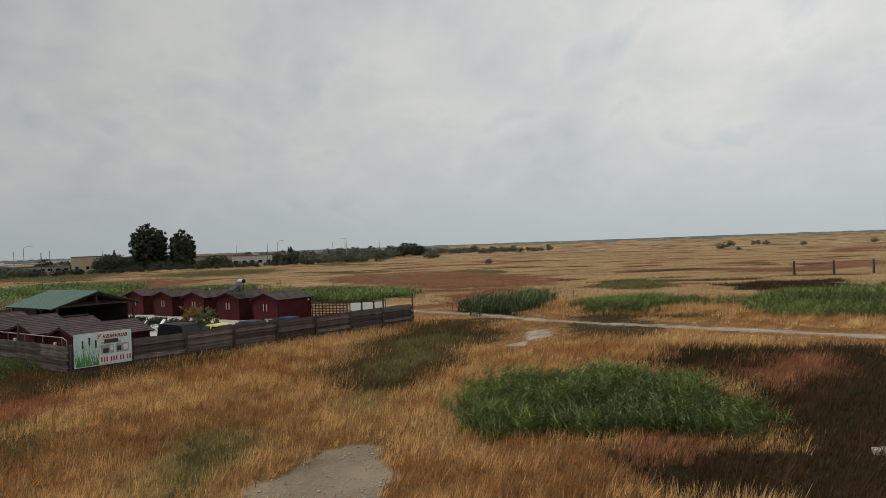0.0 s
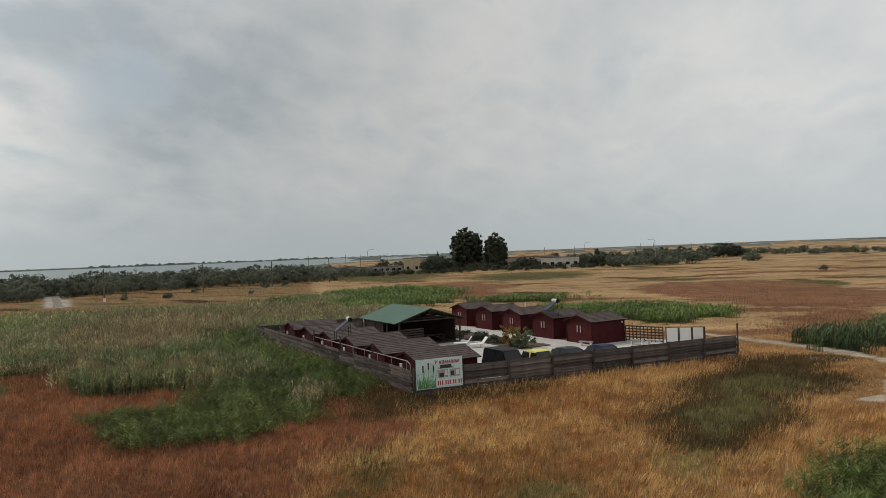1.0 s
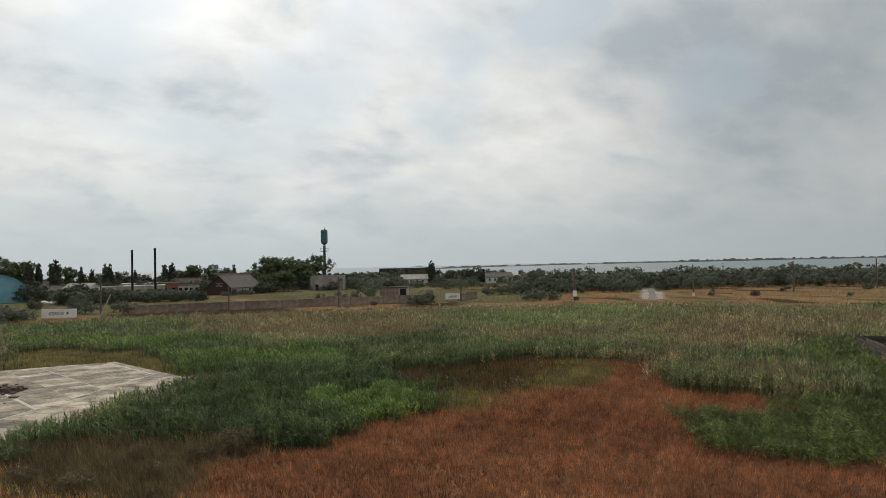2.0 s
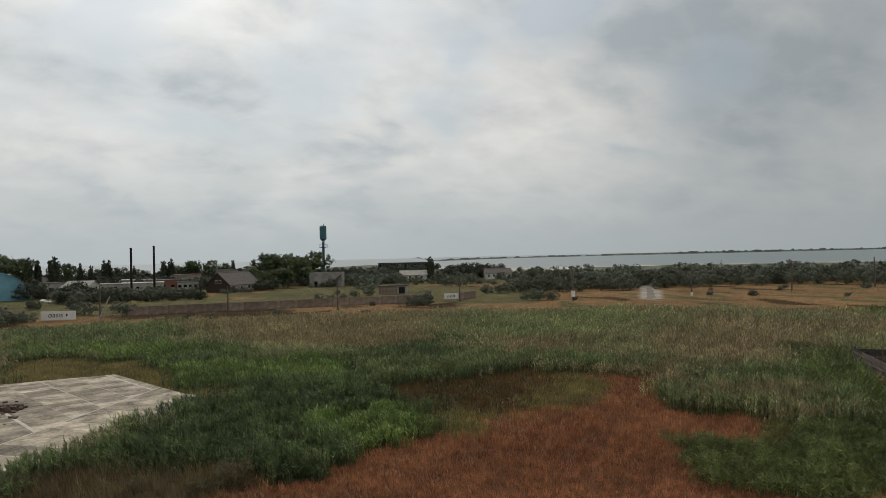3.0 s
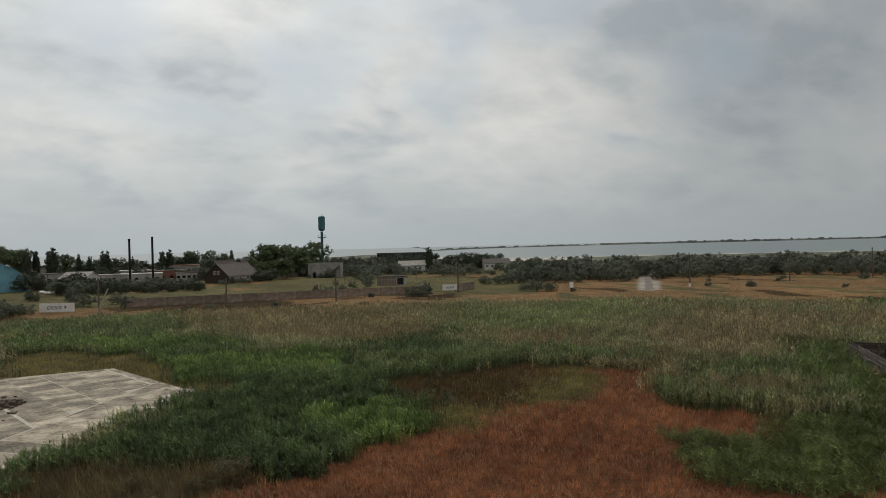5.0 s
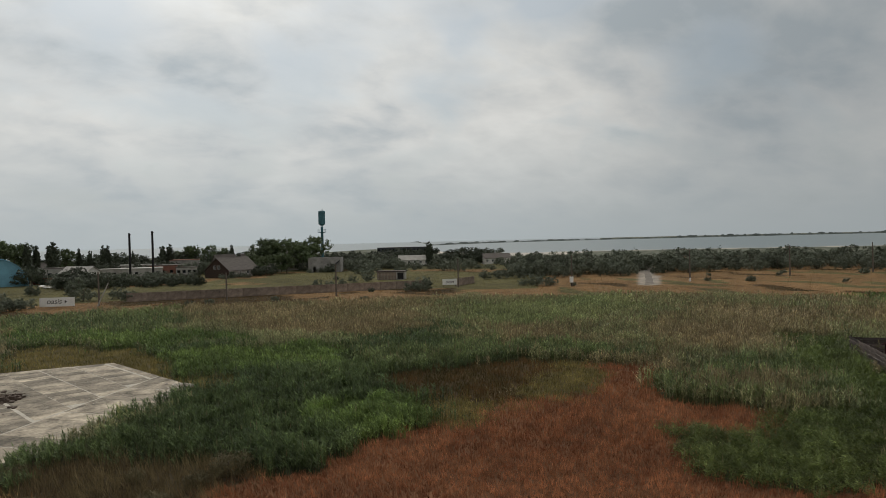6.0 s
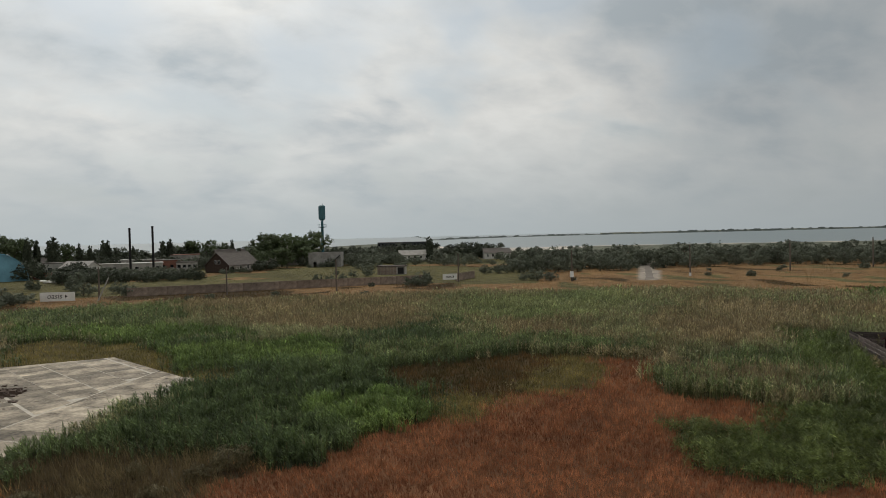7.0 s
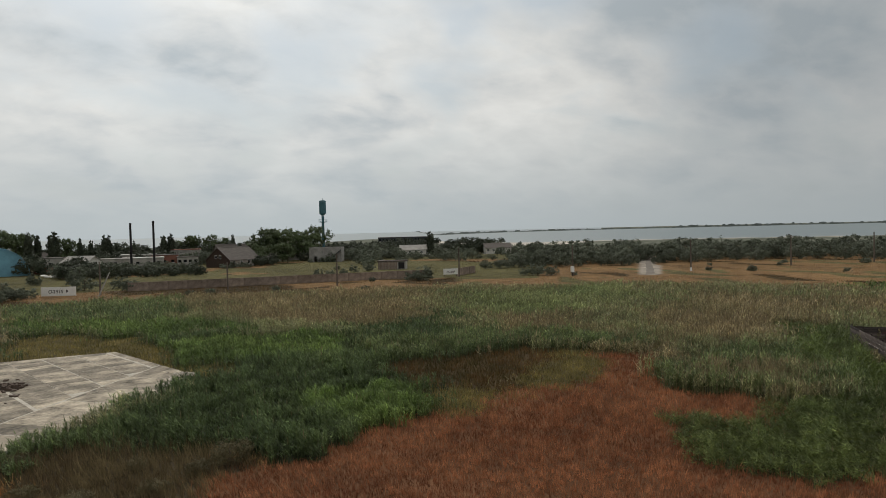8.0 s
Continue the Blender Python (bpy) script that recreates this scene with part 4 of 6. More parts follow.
# ---------------------------------------------------------------- trees and bushes
def crown_mesh(name, seed, blobs, leaves, size, mat, flat=1.0):
    """Leaves spread over many small clumps that fill the given ellipsoids (x, y, z, rx, ry, rz)."""
    rng = np.random.default_rng(seed)
    P, O = [], []
    vol = np.array([b[3] * b[4] * b[5] for b in blobs]) ** 0.67
    share = (vol / vol.sum() * leaves).astype(int)
    for (bx, by, bz, rx, ry, rz), n in zip(blobs, share):
        nc = max(4, n // 22)
        dirs = rng.normal(0, 1, (nc, 3))
        dirs /= np.linalg.norm(dirs, axis=1)[:, None]
        rad = np.array([rx, ry, rz])
        cen = dirs * rng.uniform(0.78, 1.0, (nc, 1)) * rad
        which = rng.integers(0, nc, n)
        spread = 0.13 * min(rx, rz) + size * 0.3
        p = cen[which] + rng.normal(0, spread, (n, 3)) * np.array([1, 1, 0.8])
        P.append(p + np.array([bx, by, bz]))
        out = p / rad ** 2
        O.append(out / np.maximum(np.linalg.norm(out, axis=1)[:, None], 1e-6))
    P, O = np.vstack(P), np.vstack(O)
    P[:, 2] = np.maximum(P[:, 2], 0.12)
    n = len(P)
    # leaves lie roughly along the clump's surface
    O = O + rng.normal(0, 0.38, (n, 3))
    a = np.cross(O, rng.normal(0, 1, (n, 3)))
    a /= np.linalg.norm(a, axis=1)[:, None]
    b = np.cross(O, a)
    b /= np.linalg.norm(b, axis=1)[:, None]
    s = size * rng.uniform(0.6, 1.3, (n, 1))
    v = np.stack([P - a * s - b * s * 0.5, P + a * s - b * s * 0.5, P + b * s], 1).reshape(-1, 3)
    v[:, 2] = np.maximum(v[:, 2], 0.03)
    me = bpy.data.meshes.new(name)
    me.from_pydata(v.tolist(), [], np.arange(3 * n).reshape(-1, 3).tolist())
    me.materials.append(mat)
    me.update()
    return me


def trunk_geo(rng, h, r, limbs, reach, z0=0.35):
    g = Geo()
    bend = Vector((rng.uniform(-0.06, 0.06) * h, rng.uniform(-0.06, 0.06) * h, 0))
    p0, p1, p2 = Vector((0, 0, -0.05)), bend * 0.5 + Vector((0, 0, h * 0.5)), bend + Vector((0, 0, h))
    g.rod(p0, p1, r, r * 0.7, 7)
    g.rod(p1, p2, r * 0.7, r * 0.2, 6)
    for i in range(limbs):
        f = z0 + (0.9 - z0) * i / max(1, limbs - 1)
        s = p0.lerp(p2, f) + bend * 0
        a = 2.4 * i + rng.uniform(-0.4, 0.4)
        e = s + Vector((math.cos(a) * reach, math.sin(a) * reach, reach * rng.uniform(0.5, 1.1))) * rng.uniform(0.6, 1.0)
        g.rod(s, e, r * 0.45 * (1.1 - f), r * 0.1, 5)
    return g


def plant(name, label, category, kind, seed, w, h, mat, leaves, size):
    """One bush or tree at the world's origin, ready for copying."""
    rng = random.Random(seed)
    t = thing(name, label, category)
    blobs = []
    if kind == "bush":
        blobs.append((0, 0, h * 0.44, w * 0.32, w * 0.32, h * 0.48))
        for i in range(12):
            a, q = 2.4 * i + rng.uniform(-0.5, 0.5), rng.uniform(0.35, 0.72)
            hh = h * rng.uniform(0.40, 0.60) * (1.25 - 0.6 * q)
            blobs.append((math.cos(a) * w * q * 0.55, math.sin(a) * w * q * 0.55, hh * rng.uniform(0.75, 1.0), w * rng.uniform(0.15, 0.26), w * rng.uniform(0.15, 0.26), hh * 0.72))
        part("trunk", trunk_geo(rng, h * 0.7, 0.035 * h, 5, w * 0.28, 0.15), M["bark"], t)
    elif kind == "poplar":
        # many upright limbs, the outer ones shorter, each a narrow plume of leaves
        for i in range(13):
            q = (i / 12) ** 0.6
            a, r = 2.4 * i, 0.36 * w * q
            top = h * (1.0 - 0.30 * q * rng.uniform(0.3, 1.0))
            for f in (0.10, 0.27, 0.44, 0.60, 0.76, 0.90):
                z = h * 0.06 + (top - h * 0.06) * f
                rr = w * (0.17 if f < 0.7 else 0.14 if f < 0.85 else 0.10) * rng.uniform(0.85, 1.15)
                lean = 0.75 + 0.25 * f
                blobs.append((math.cos(a) * r * lean, math.sin(a) * r * lean, z, rr, rr, top * 0.11))
        part("trunk", trunk_geo(rng, h * 0.85, 0.022 * h, 7, w * 0.35, 0.12), M["bark"], t)
    else:   # broad crown
        for i in range(17):
            a, q = rng.uniform(0, 6.28), rng.uniform(0.05, 0.78)
            z = h * rng.uniform(0.22, 0.86) * (1.06 - 0.22 * q)
            blobs.append((math.cos(a) * w * q * 0.5, math.sin(a) * w * q * 0.5, z, w * rng.uniform(0.15, 0.25), w * rng.uniform(0.15, 0.25), h * rng.uniform(0.10, 0.16)))
        part("trunk", trunk_geo(rng, h * 0.75, 0.024 * h, 8, w * 0.34, 0.30), M["bark"], t)
    part("crown", crown_mesh("crown", seed, blobs, leaves, size, mat), None, t)
    return t


class Kind:
    """A few differing plants of one kind; every call sets another one down."""

    def __init__(self, name, label, category, kind, sizes, mat, leaves, size, group):
        self.stock = [(plant(name, label, category, kind, 100 + 7 * i + len(label), w, h, mat, leaves, size), w, h) for i, (w, h) in enumerate(sizes)]
        self.used, self.group = 0, group
        self.rng = random.Random(len(label))

    def at(self, x, y, h, wide=1.0):
        i = self.used % len(self.stock)
        ob, w0, h0 = self.stock[i]
        m = pose(x, y, 0, 0, 0, self.rng.uniform(0, 360))
        s = h / h0
        if self.used < len(self.stock):
            made = ob
            made.matrix_basis = m
        else:
            made = copy_thing(ob, m)
        made.scale = (s * wide, s * wide, s)
        made["group"] = self.group
        self.used += 1
        return made


def bearing(az, d):
    return -math.sin(radians(az)) * d, math.cos(radians(az)) * d


oleaster = Kind("oleaster_bush", "silvery grey-green oleaster bush", "bush", "bush", [(5.5, 4.2), (6.5, 4.6), (5.0, 4.0), (7.0, 4.4), (6.0, 4.8)], M["leaf_grey"], 2100, 0.165, "oleaster thicket")
darkbush = Kind("dark_bush", "dense dark green bush", "bush", "bush", [(5.0, 3.6), (6.0, 4.0), (4.4, 3.4)], M["leaf_dark"], 1700, 0.16, "dark bushes")
shrub = Kind("shrub", "small grey-green steppe shrub", "shrub", "bush", [(2.2, 1.5), (2.6, 1.7)], M["leaf_grey"], 500, 0.14, "steppe shrubs")
broad = Kind("broadleaf_tree", "tall green broadleaf tree with an uneven crown", "tree", "broad", [(14, 13), (13, 12), (15, 14)], M["leaf_green"], 8500, 0.24, "village trees")
poplar = Kind("poplar_tree", "dark upright poplar tree", "tree", "poplar", [(8.0, 16), (7.0, 15), (9.0, 17)], M["leaf_dark"], 10500, 0.36, "poplars")

# thicket between the grassland and the bay
R = random.Random(12)
for row, (off, hh) in enumerate([(0, 4.6), (11, 5.8), (24, 6.6), (40, 6.9)]):
    b = 34.0 + row * 0.8
    while b < 66.5:
        d = float(np.interp(b, [30, 38, 44, 52, 58, 62, 67], [262, 250, 250, 228, 212, 212, 212])) + off + R.uniform(-3.5, 3.5)
        px, py = bearing(b, d)
        if not (53.3 < b < 55.3 and row < 2) and b < 65.2:
            oleaster.at(px, py, hh * R.uniform(0.85, 1.2), R.uniform(0.95, 1.25))
        b += R.uniform(1.0, 1.55) * (1.0 if row else 1.25)


# ---------------------------------------------------------------- the holiday yard
V = Vector((-0.805, 0.593, 0))      # along the rows of cabins
U = Vector((0.593, 0.805, 0))       # along the cabins' ridges
CORNER, GATE, BACK = Vector((-20.2, 37.7, 0)), Vector((-2.4, 57.4, 0)), Vector((-51.0, 60.0, 0))


def court():
    ring = [(-20.3, 38.4), (-3.0, 57.2), (-7.2, 66.0), (-12.0, 66.8), (-16.5, 63.6), (-33.0, 75.6), (-49.8, 60.1)]
    single("court_pavement", Geo().prism(ring, -0.1, 0.03), M["paving"], "pale paved court between the cabins", "pavement", kind="structure")
    g = Geo()
    o = Vector((-19.6, 59.6, 0))
    for i in range(26):
        p = o + V * (i * 0.62)
        g.box(-0.34, -1.9, 0.0, 0.34, 1.7, 0.10 + 0.02 * math.sin(i * 1.9), facing(p.x, p.y, V.x, V.y))
    single("flower_bed", g, M["soil"], "long dark flower bed with low plants", "flower bed")


court()
BOARD_MESH = {}


def fence(name, a, b, panels, rows, high, label, taller=()):
    run = (b - a)
    step = run.length / panels
    d = run.normalized()
    f = thing(name, label, "fence", facing(a.x, a.y, d.x, d.y))
    bh = high / rows
    post = Geo().box(-0.06, -0.06, -0.1, 0.06, 0.06, high + 0.10, chamfer=0.015).mesh("post", M["post_wood"])
    tall = Geo().box(-0.05, -0.05, -0.1, 0.05, 0.05, high + 0.95, chamfer=0.012).mesh("post", M["post_wood"])
    rng = random.Random(len(label))
    for i in range(panels + 1):
        part("post", tall if i in taller else post, None, f, at=pose(i * step, -0.04, 0))
    kinds = []
    for q in range(4):
        g = Geo()
        n = 4
        top = [bh + 0.022 + 0.014 * math.sin(q * 2.1 + j * 1.7) for j in range(n + 1)]
        bot = [0.012 * math.sin(q * 1.3 + j * 2.3) for j in range(n + 1)]
        v, fc = [], []
        for j in range(n + 1):
            x = step * j / n + (0.01 if j == 0 else -0.01 if j == n else 0)
            v += [(x, -0.012, bot[j]), (x, 0.05, bot[j]), (x, 0.05, top[j]), (x, 0.02, top[j])]
        for j in range(n):
            k = 4 * j
            fc += [(k + r, k + 4 + r, k + 4 + (r + 1) % 4, k + (r + 1) % 4) for r in range(4)]
        fc += [(0, 1, 2, 3), (4 * n + 3, 4 * n + 2, 4 * n + 1, 4 * n)]
        kinds.append(g.add(v, fc).mesh("board", M["plank"]))
    for i in range(panels):
        for r in range(rows):
            part("board", kinds[rng.randrange(4)], None, f, at=pose(i * step, 0.075 * (r % 2) + rng.uniform(0, 0.015), r * bh + 0.02, rng.uniform(-14, -4), rng.uniform(-0.6, 0.6), 0))
    return f


fence("front_fence", CORNER, GATE, 8, 8, 1.62, "weathered grey-brown fence of wide horizontal boards", taller=(7, 8))
fence("side_fence", CORNER + Vector((-0.15, 0.12, 0)), BACK, 12, 8, 1.62, "weathered board fence along the reed bed", taller=(2, 4, 6, 8))
fence("back_fence", BACK, Vector((-43.5, 69.5, 0)), 4, 7, 1.5, "dark board fence at the back of the yard")


def cabin_meshes(w, l, wall, ridge):
    """Meshes of one cabin; local x is the ridge, the front gable stands at x = 0."""
    k = {}
    h = w / 2
    k["wall"] = Geo().extrude([(-h, 0.0), (h, 0.0), (h, wall), (0, ridge - 0.10), (-h, wall)], 0.0, l, "x").mesh("wall", M["cabin"])
    t = 0.05
    over, eave = 0.22, 0.28
    slope = (ridge - wall) / h
    for s, nm in ((1, "roof_a"), (-1, "roof_b")):
        e = h + eave
        ze = wall - slope * eave
        g = Geo()
        ring = [(0, ridge - 0.02), (s * e, ze - 0.02), (s * e, ze + t - 0.02), (0, ridge + t - 0.02)]
        g.extrude(ring if s > 0 else ring[::-1], -over, l + over, "x")
        k[nm] = g.mesh("roof_deck", M["cabin_dark"])
    # one tile, set out in a loop
    rows, cols = 7, 12
    run = math.hypot(h + eave, slope * (h + eave))
    tw, tl = (l + 2 * over) / cols, run / rows
    g = Geo()
    g.add([(0.006, 0, 0.010), (tw - 0.006, 0, 0.010), (tw - 0.006, -tl * 1.08, 0.034), (0.006, -tl * 1.08, 0.034),
           (0.006, 0, 0.0), (tw - 0.006, 0, 0.0), (tw - 0.006, -tl * 1.08, 0.002), (0.006, -tl * 1.08, 0.002)],
          [(0, 3, 2, 1), (4, 5, 6, 7), (3, 7, 6, 2), (0, 4, 7, 3), (1, 2, 6, 5)])
    k["tile"] = g.mesh("tile", M["shingle"])
    k["cap"] = Geo().extrude([(-0.13, -0.03), (0, 0.05), (0.13, -0.03), (0, 0.02)], -over, l + over, "x").mesh("ridge_cap", M["shingle"])
    k["dims"] = (rows, cols, tw, tl, over, slope, ridge + t - 0.02)
    barge = Geo()
    for s in (1, -1):
        e = h + eave
        ring = [(0, ridge + 0.02), (s * e, wall - slope * eave + 0.02), (s * e, wall - slope * eave - 0.11), (0, ridge - 0.11)]
        barge.extrude(ring if s > 0 else ring[::-1], -over - 0.025, -over - 0.003, "x")
    k["barge"] = barge.mesh("barge_board", M["cabin_dark"])
    k["corner"] = Geo().box(-0.045, -0.045, 0, 0.045, 0.045, wall - 0.02).mesh("corner_board", M["cabin_dark"])
    k["frame"] = Geo().box(-0.03, -0.13, 0, -0.004, -0.09, 0.75).box(-0.03, 0.09, 0, -0.004, 0.13, 0.75).box(-0.03, -0.09, 0, -0.004, 0.09, 0.04).box(-0.03, -0.09, 0.71, -0.004, 0.09, 0.75).mesh("frame", M["cabin_dark"])
    k["pane"] = Geo().box(-0.016, -0.09, 0.04, -0.006, 0.09, 0.71).mesh("pane", M["curtain"])
    k["door"] = Geo().box(-0.02, -0.42, 0.06, -0.004, 0.42, 1.9).mesh("door", M["cabin_dark"])
    k["step"] = Geo().box(-0.6, -0.7, 0.0, -0.02, 0.7, 0.14).mesh("door_step", M["paving"])
    return k


def cabin(k, w, l, wall, m, label, group, tiles, windows=True, door_side=True):
    c = thing("holiday_cabin", label, "cabin", m, group)
    part("wall", k["wall"], None, c)
    part("roof_deck", k["roof_a"], None, c)
    part("roof_deck", k["roof_b"], None, c)
    part("ridge_cap", k["cap"], None, c, at=pose(0, 0, k["dims"][6] + 0.02))
    part("barge_board", k["barge"], None, c)
    for x in (0, l):
        for s in (-1, 1):
            part("corner_board", k["corner"], None, c, at=pose(x, s * w / 2, 0))
    rows, cols, tw, tl, over, slope, top = k["dims"]
    tilt = math.degrees(math.atan(slope))
    for s in ((-1, 1) if tiles == 2 else (tiles,) if tiles else ()):
        for r in range(rows):
            for q in range(cols):
                m2 = pose(-over + q * tw if s < 0 else -over + (q + 1) * tw, 0, top + 0.004, 0, 0, 0 if s < 0 else 180) @ pose(0, 0, 0, tilt, 0, 0) @ pose(0, -r * tl, 0.0)
                part("tile", k["tile"], None, c, at=m2)
    if windows:
        for y in (-0.22, 0.22):
            f = part("window", k["frame"], None, c, at=pose(0, y, 0.95))
            part("pane", k["pane"], None, f, "pale curtained pane")
    if door_side:
        part("door", k["door"], None, c, at=pose(l * 0.5, w / 2, 0, 0, 0, -90))
        part("lamp", Geo().box(-0.08, -0.06, 0, -0.004, 0.06, 0.14), M["white"], c, "small white wall lamp", at=pose(l * 0.93, -w / 2, 1.75, 0, 0, 90))
    return c


def cabins():
    w, l, wall, ridge = 3.5, 4.2, 2.02, 2.52
    k = cabin_meshes(w, l, wall, ridge)
    for i in range(6):
        p = Vector((-21.6, 39.5, 0)) + V * (5.32 * i)
        c = cabin(k, w, l, wall, facing(p.x, p.y, U.x, U.y), "maroon timber cabin with a brown tiled roof beside the board fence", "cabins along the side fence", -1, windows=False, door_side=False)
        part("switch_box", Geo().box(-0.10, -0.12, 0, -0.004, 0.12, 0.28), M["white"], c, "white electric box", at=pose(0, 0.9, 1.35))
    w, l, wall, ridge = 3.5, 3.9, 2.12, 2.60
    k = cabin_meshes(w, l, wall, ridge)
    for i in range(5):
        p = Vector((-16.05, 62.85, 0)) + V * (5.5 * i)
        c = cabin(k, w, l, wall, facing(p.x, p.y, U.x, U.y), "maroon timber cabin with paired gable windows facing the court", "cabins across the court", -1)


cabins()


def pavilion():
    a, L = Vector((-29.8, 59.7, 0)), 8.4
    p = thing("pavilion", "open timber pavilion with a green sheet-metal roof", "pavilion", facing(a.x, a.y, V.x, V.y))
    half, ze, zr = 3.85, 2.32, 3.5
    for s, nm in ((1, "roof_sheet"), (-1, "roof_sheet")):
        ring = [(0, zr), (s * half, ze), (s * half, ze + 0.04), (0, zr + 0.04)]
        sheet = part("roof_sheet", Geo().extrude(ring if s > 0 else ring[::-1], -0.3, L + 0.3, "x"), M["greenroof"], p)
        rib = Geo().extrude([(0, zr + 0.042), (s * half, ze + 0.042), (s * half, ze + 0.054), (0, zr + 0.054)][::s], 0, 0.025, "x").mesh("seam", M["greenroof"])
        for i in range(16):
            part("seam", rib, None, sheet, at=pose(-0.25 + i * (L + 0.5) / 15, 0, 0))
    part("ridge_cap", Geo().extrude([(-0.16, zr + 0.0), (0, zr + 0.09), (0.16, zr + 0.0), (0, zr + 0.06)], -0.3, L + 0.3, "x"), M["greenroof"], p)
    post = Geo().box(-0.07, -0.07, 0, 0.07, 0.07, ze + 0.1).mesh("post", M["post_wood"])
    for x in (0.0, L / 3, 2 * L / 3, L):
        for y in (-3.3, 3.3):
            part("post", post, None, p, at=pose(x, y, 0))
    for y in (-3.3, 3.3):
        part("beam", Geo().box(-0.2, y - 0.06, ze + 0.02, L + 0.2, y + 0.06, ze + 0.16), M["post_wood"], p)
    raft = Geo()
    for s in (1, -1):
        raft.extrude([(0, zr - 0.16), (s * half, ze - 0.14), (s * half, ze - 0.01), (0, zr - 0.02)][::s], -0.05, 0.05, "x")
    raft.box(-0.05, -3.3, ze + 0.05, 0.05, 3.3, ze + 0.17)
    raft.box(-0.05, -0.06, ze + 0.1, 0.05, 0.06, zr - 0.1)
    rm = raft.mesh("truss", M["post_wood"])
    for i in range(5):
        part("truss", rm, None, p, at=pose(i * L / 4, 0, 0))
    part("back_wall", Geo().box(L - 0.06, -3.2, 0.1, L, 3.2, 2.2), M["brown_board"], p)
    for y in (-3.25, 3.25):
        part("side_wall", Geo().box(L * (0.1 if y < 0 else 0.45), y - 0.03, 0.1, L, y + 0.03, 2.25), M["brown_board"], p)
    part("floor_deck", Geo().box(0.0, -3.4, 0.0, L, 3.4, 0.06), M["brown_board"], p)
    slat = Geo().box(0, -0.02, 0, 2.6, 0.02, 0.13).mesh("slat", M["post_wood"])
    for i in range(7):
        part("slat", slat, None, p, at=pose(0.0, 3.3 - 2.6, 0.25 + 0.22 * i, 0, 0, 90))
    # furniture under the roof
    for i, (x, y) in enumerate([(1.6, -1.2), (1.6, 1.3), (4.2, 0.2)]):
        q = a + V * x + U * y
        t = thing("picnic_table", "dark wooden table under the pavilion roof", "table", facing(q.x, q.y, U.x, U.y), "pavilion tables")
        part("tabletop", Geo().box(-0.9, -0.4, 0.70, 0.9, 0.4, 0.75), M["brown_board"], t)
        for sx in (-0.8, 0.8):
            for sy in (-0.3, 0.3):
                part("leg", Geo().box(sx - 0.04, sy - 0.04, 0.03, sx + 0.04, sy + 0.04, 0.70), M["post_wood"], t)


pavilion()


def solar_heater(name, x, y, z, turn, label, size=0.78):
    """Tank over a slanted bank of glass tubes on a steel frame; local -y is downhill."""
    h = thing(name, label, "water heater", pose(x, y, z, 0, 0, turn) @ Matrix.Scale(size, 4))
    t = part("tank", Geo().rod((-0.75, 0, 1.25), (0.75, 0, 1.25), 0.24, seg=16), M["tankgrey"], h, "dull zinc tank", smooth=False)
    for sx in (-0.76, 0.76):
        part("tank_cap", Geo().rod((sx - 0.02, 0, 1.25), (sx + 0.02, 0, 1.25), 0.25, seg=16), M["black"], h, "dark end cap")
    part("back_sheet", Geo().add([(-0.72, -0.12, 1.12), (0.72, -0.12, 1.12), (0.72, -1.45, 0.12), (-0.72, -1.45, 0.12), (-0.72, -0.10, 1.09), (0.72, -0.10, 1.09), (0.72, -1.43, 0.09), (-0.72, -1.43, 0.09)],
                                 [(0, 3, 2, 1), (4, 5, 6, 7), (0, 1, 5, 4), (2, 3, 7, 6), (1, 2, 6, 5), (3, 0, 4, 7)]), M["tubes"], h)
    tube = Geo().rod((0, -0.10, 1.17), (0, -1.45, 0.16), 0.029, seg=8).mesh("glass_tube", M["tubes"])
    for i in range(15):
        part("glass_tube", tube, None, h, at=pose(-0.68 + i * 0.097, 0, 0))
    for sx in (-0.7, 0.7):
        part("frame", Geo().rod((sx, 0.05, -1.0), (sx, 0.0, 1.1), 0.03, seg=6).rod((sx, -1.45, -1.0), (sx, -1.45, 0.12), 0.03, seg=6).rod((sx, 0.05, 0.03), (sx, -1.45, 0.03), 0.022, seg=6).rod((sx, 0.03, 0.5), (sx, -0.9, 0.05), 0.018, seg=6), M["black"], h)
    return h


q = Vector((-19.1, 66.1, 0))
solar_heater("solar_heater", q.x, q.y, 2.72, -52, "solar water heater on a cabin roof")
q = Vector((-31.2, 47.6, 0))
solar_heater("solar_heater", q.x, q.y, 2.75, -48, "solar water heater with pale tubes beside the cabins")


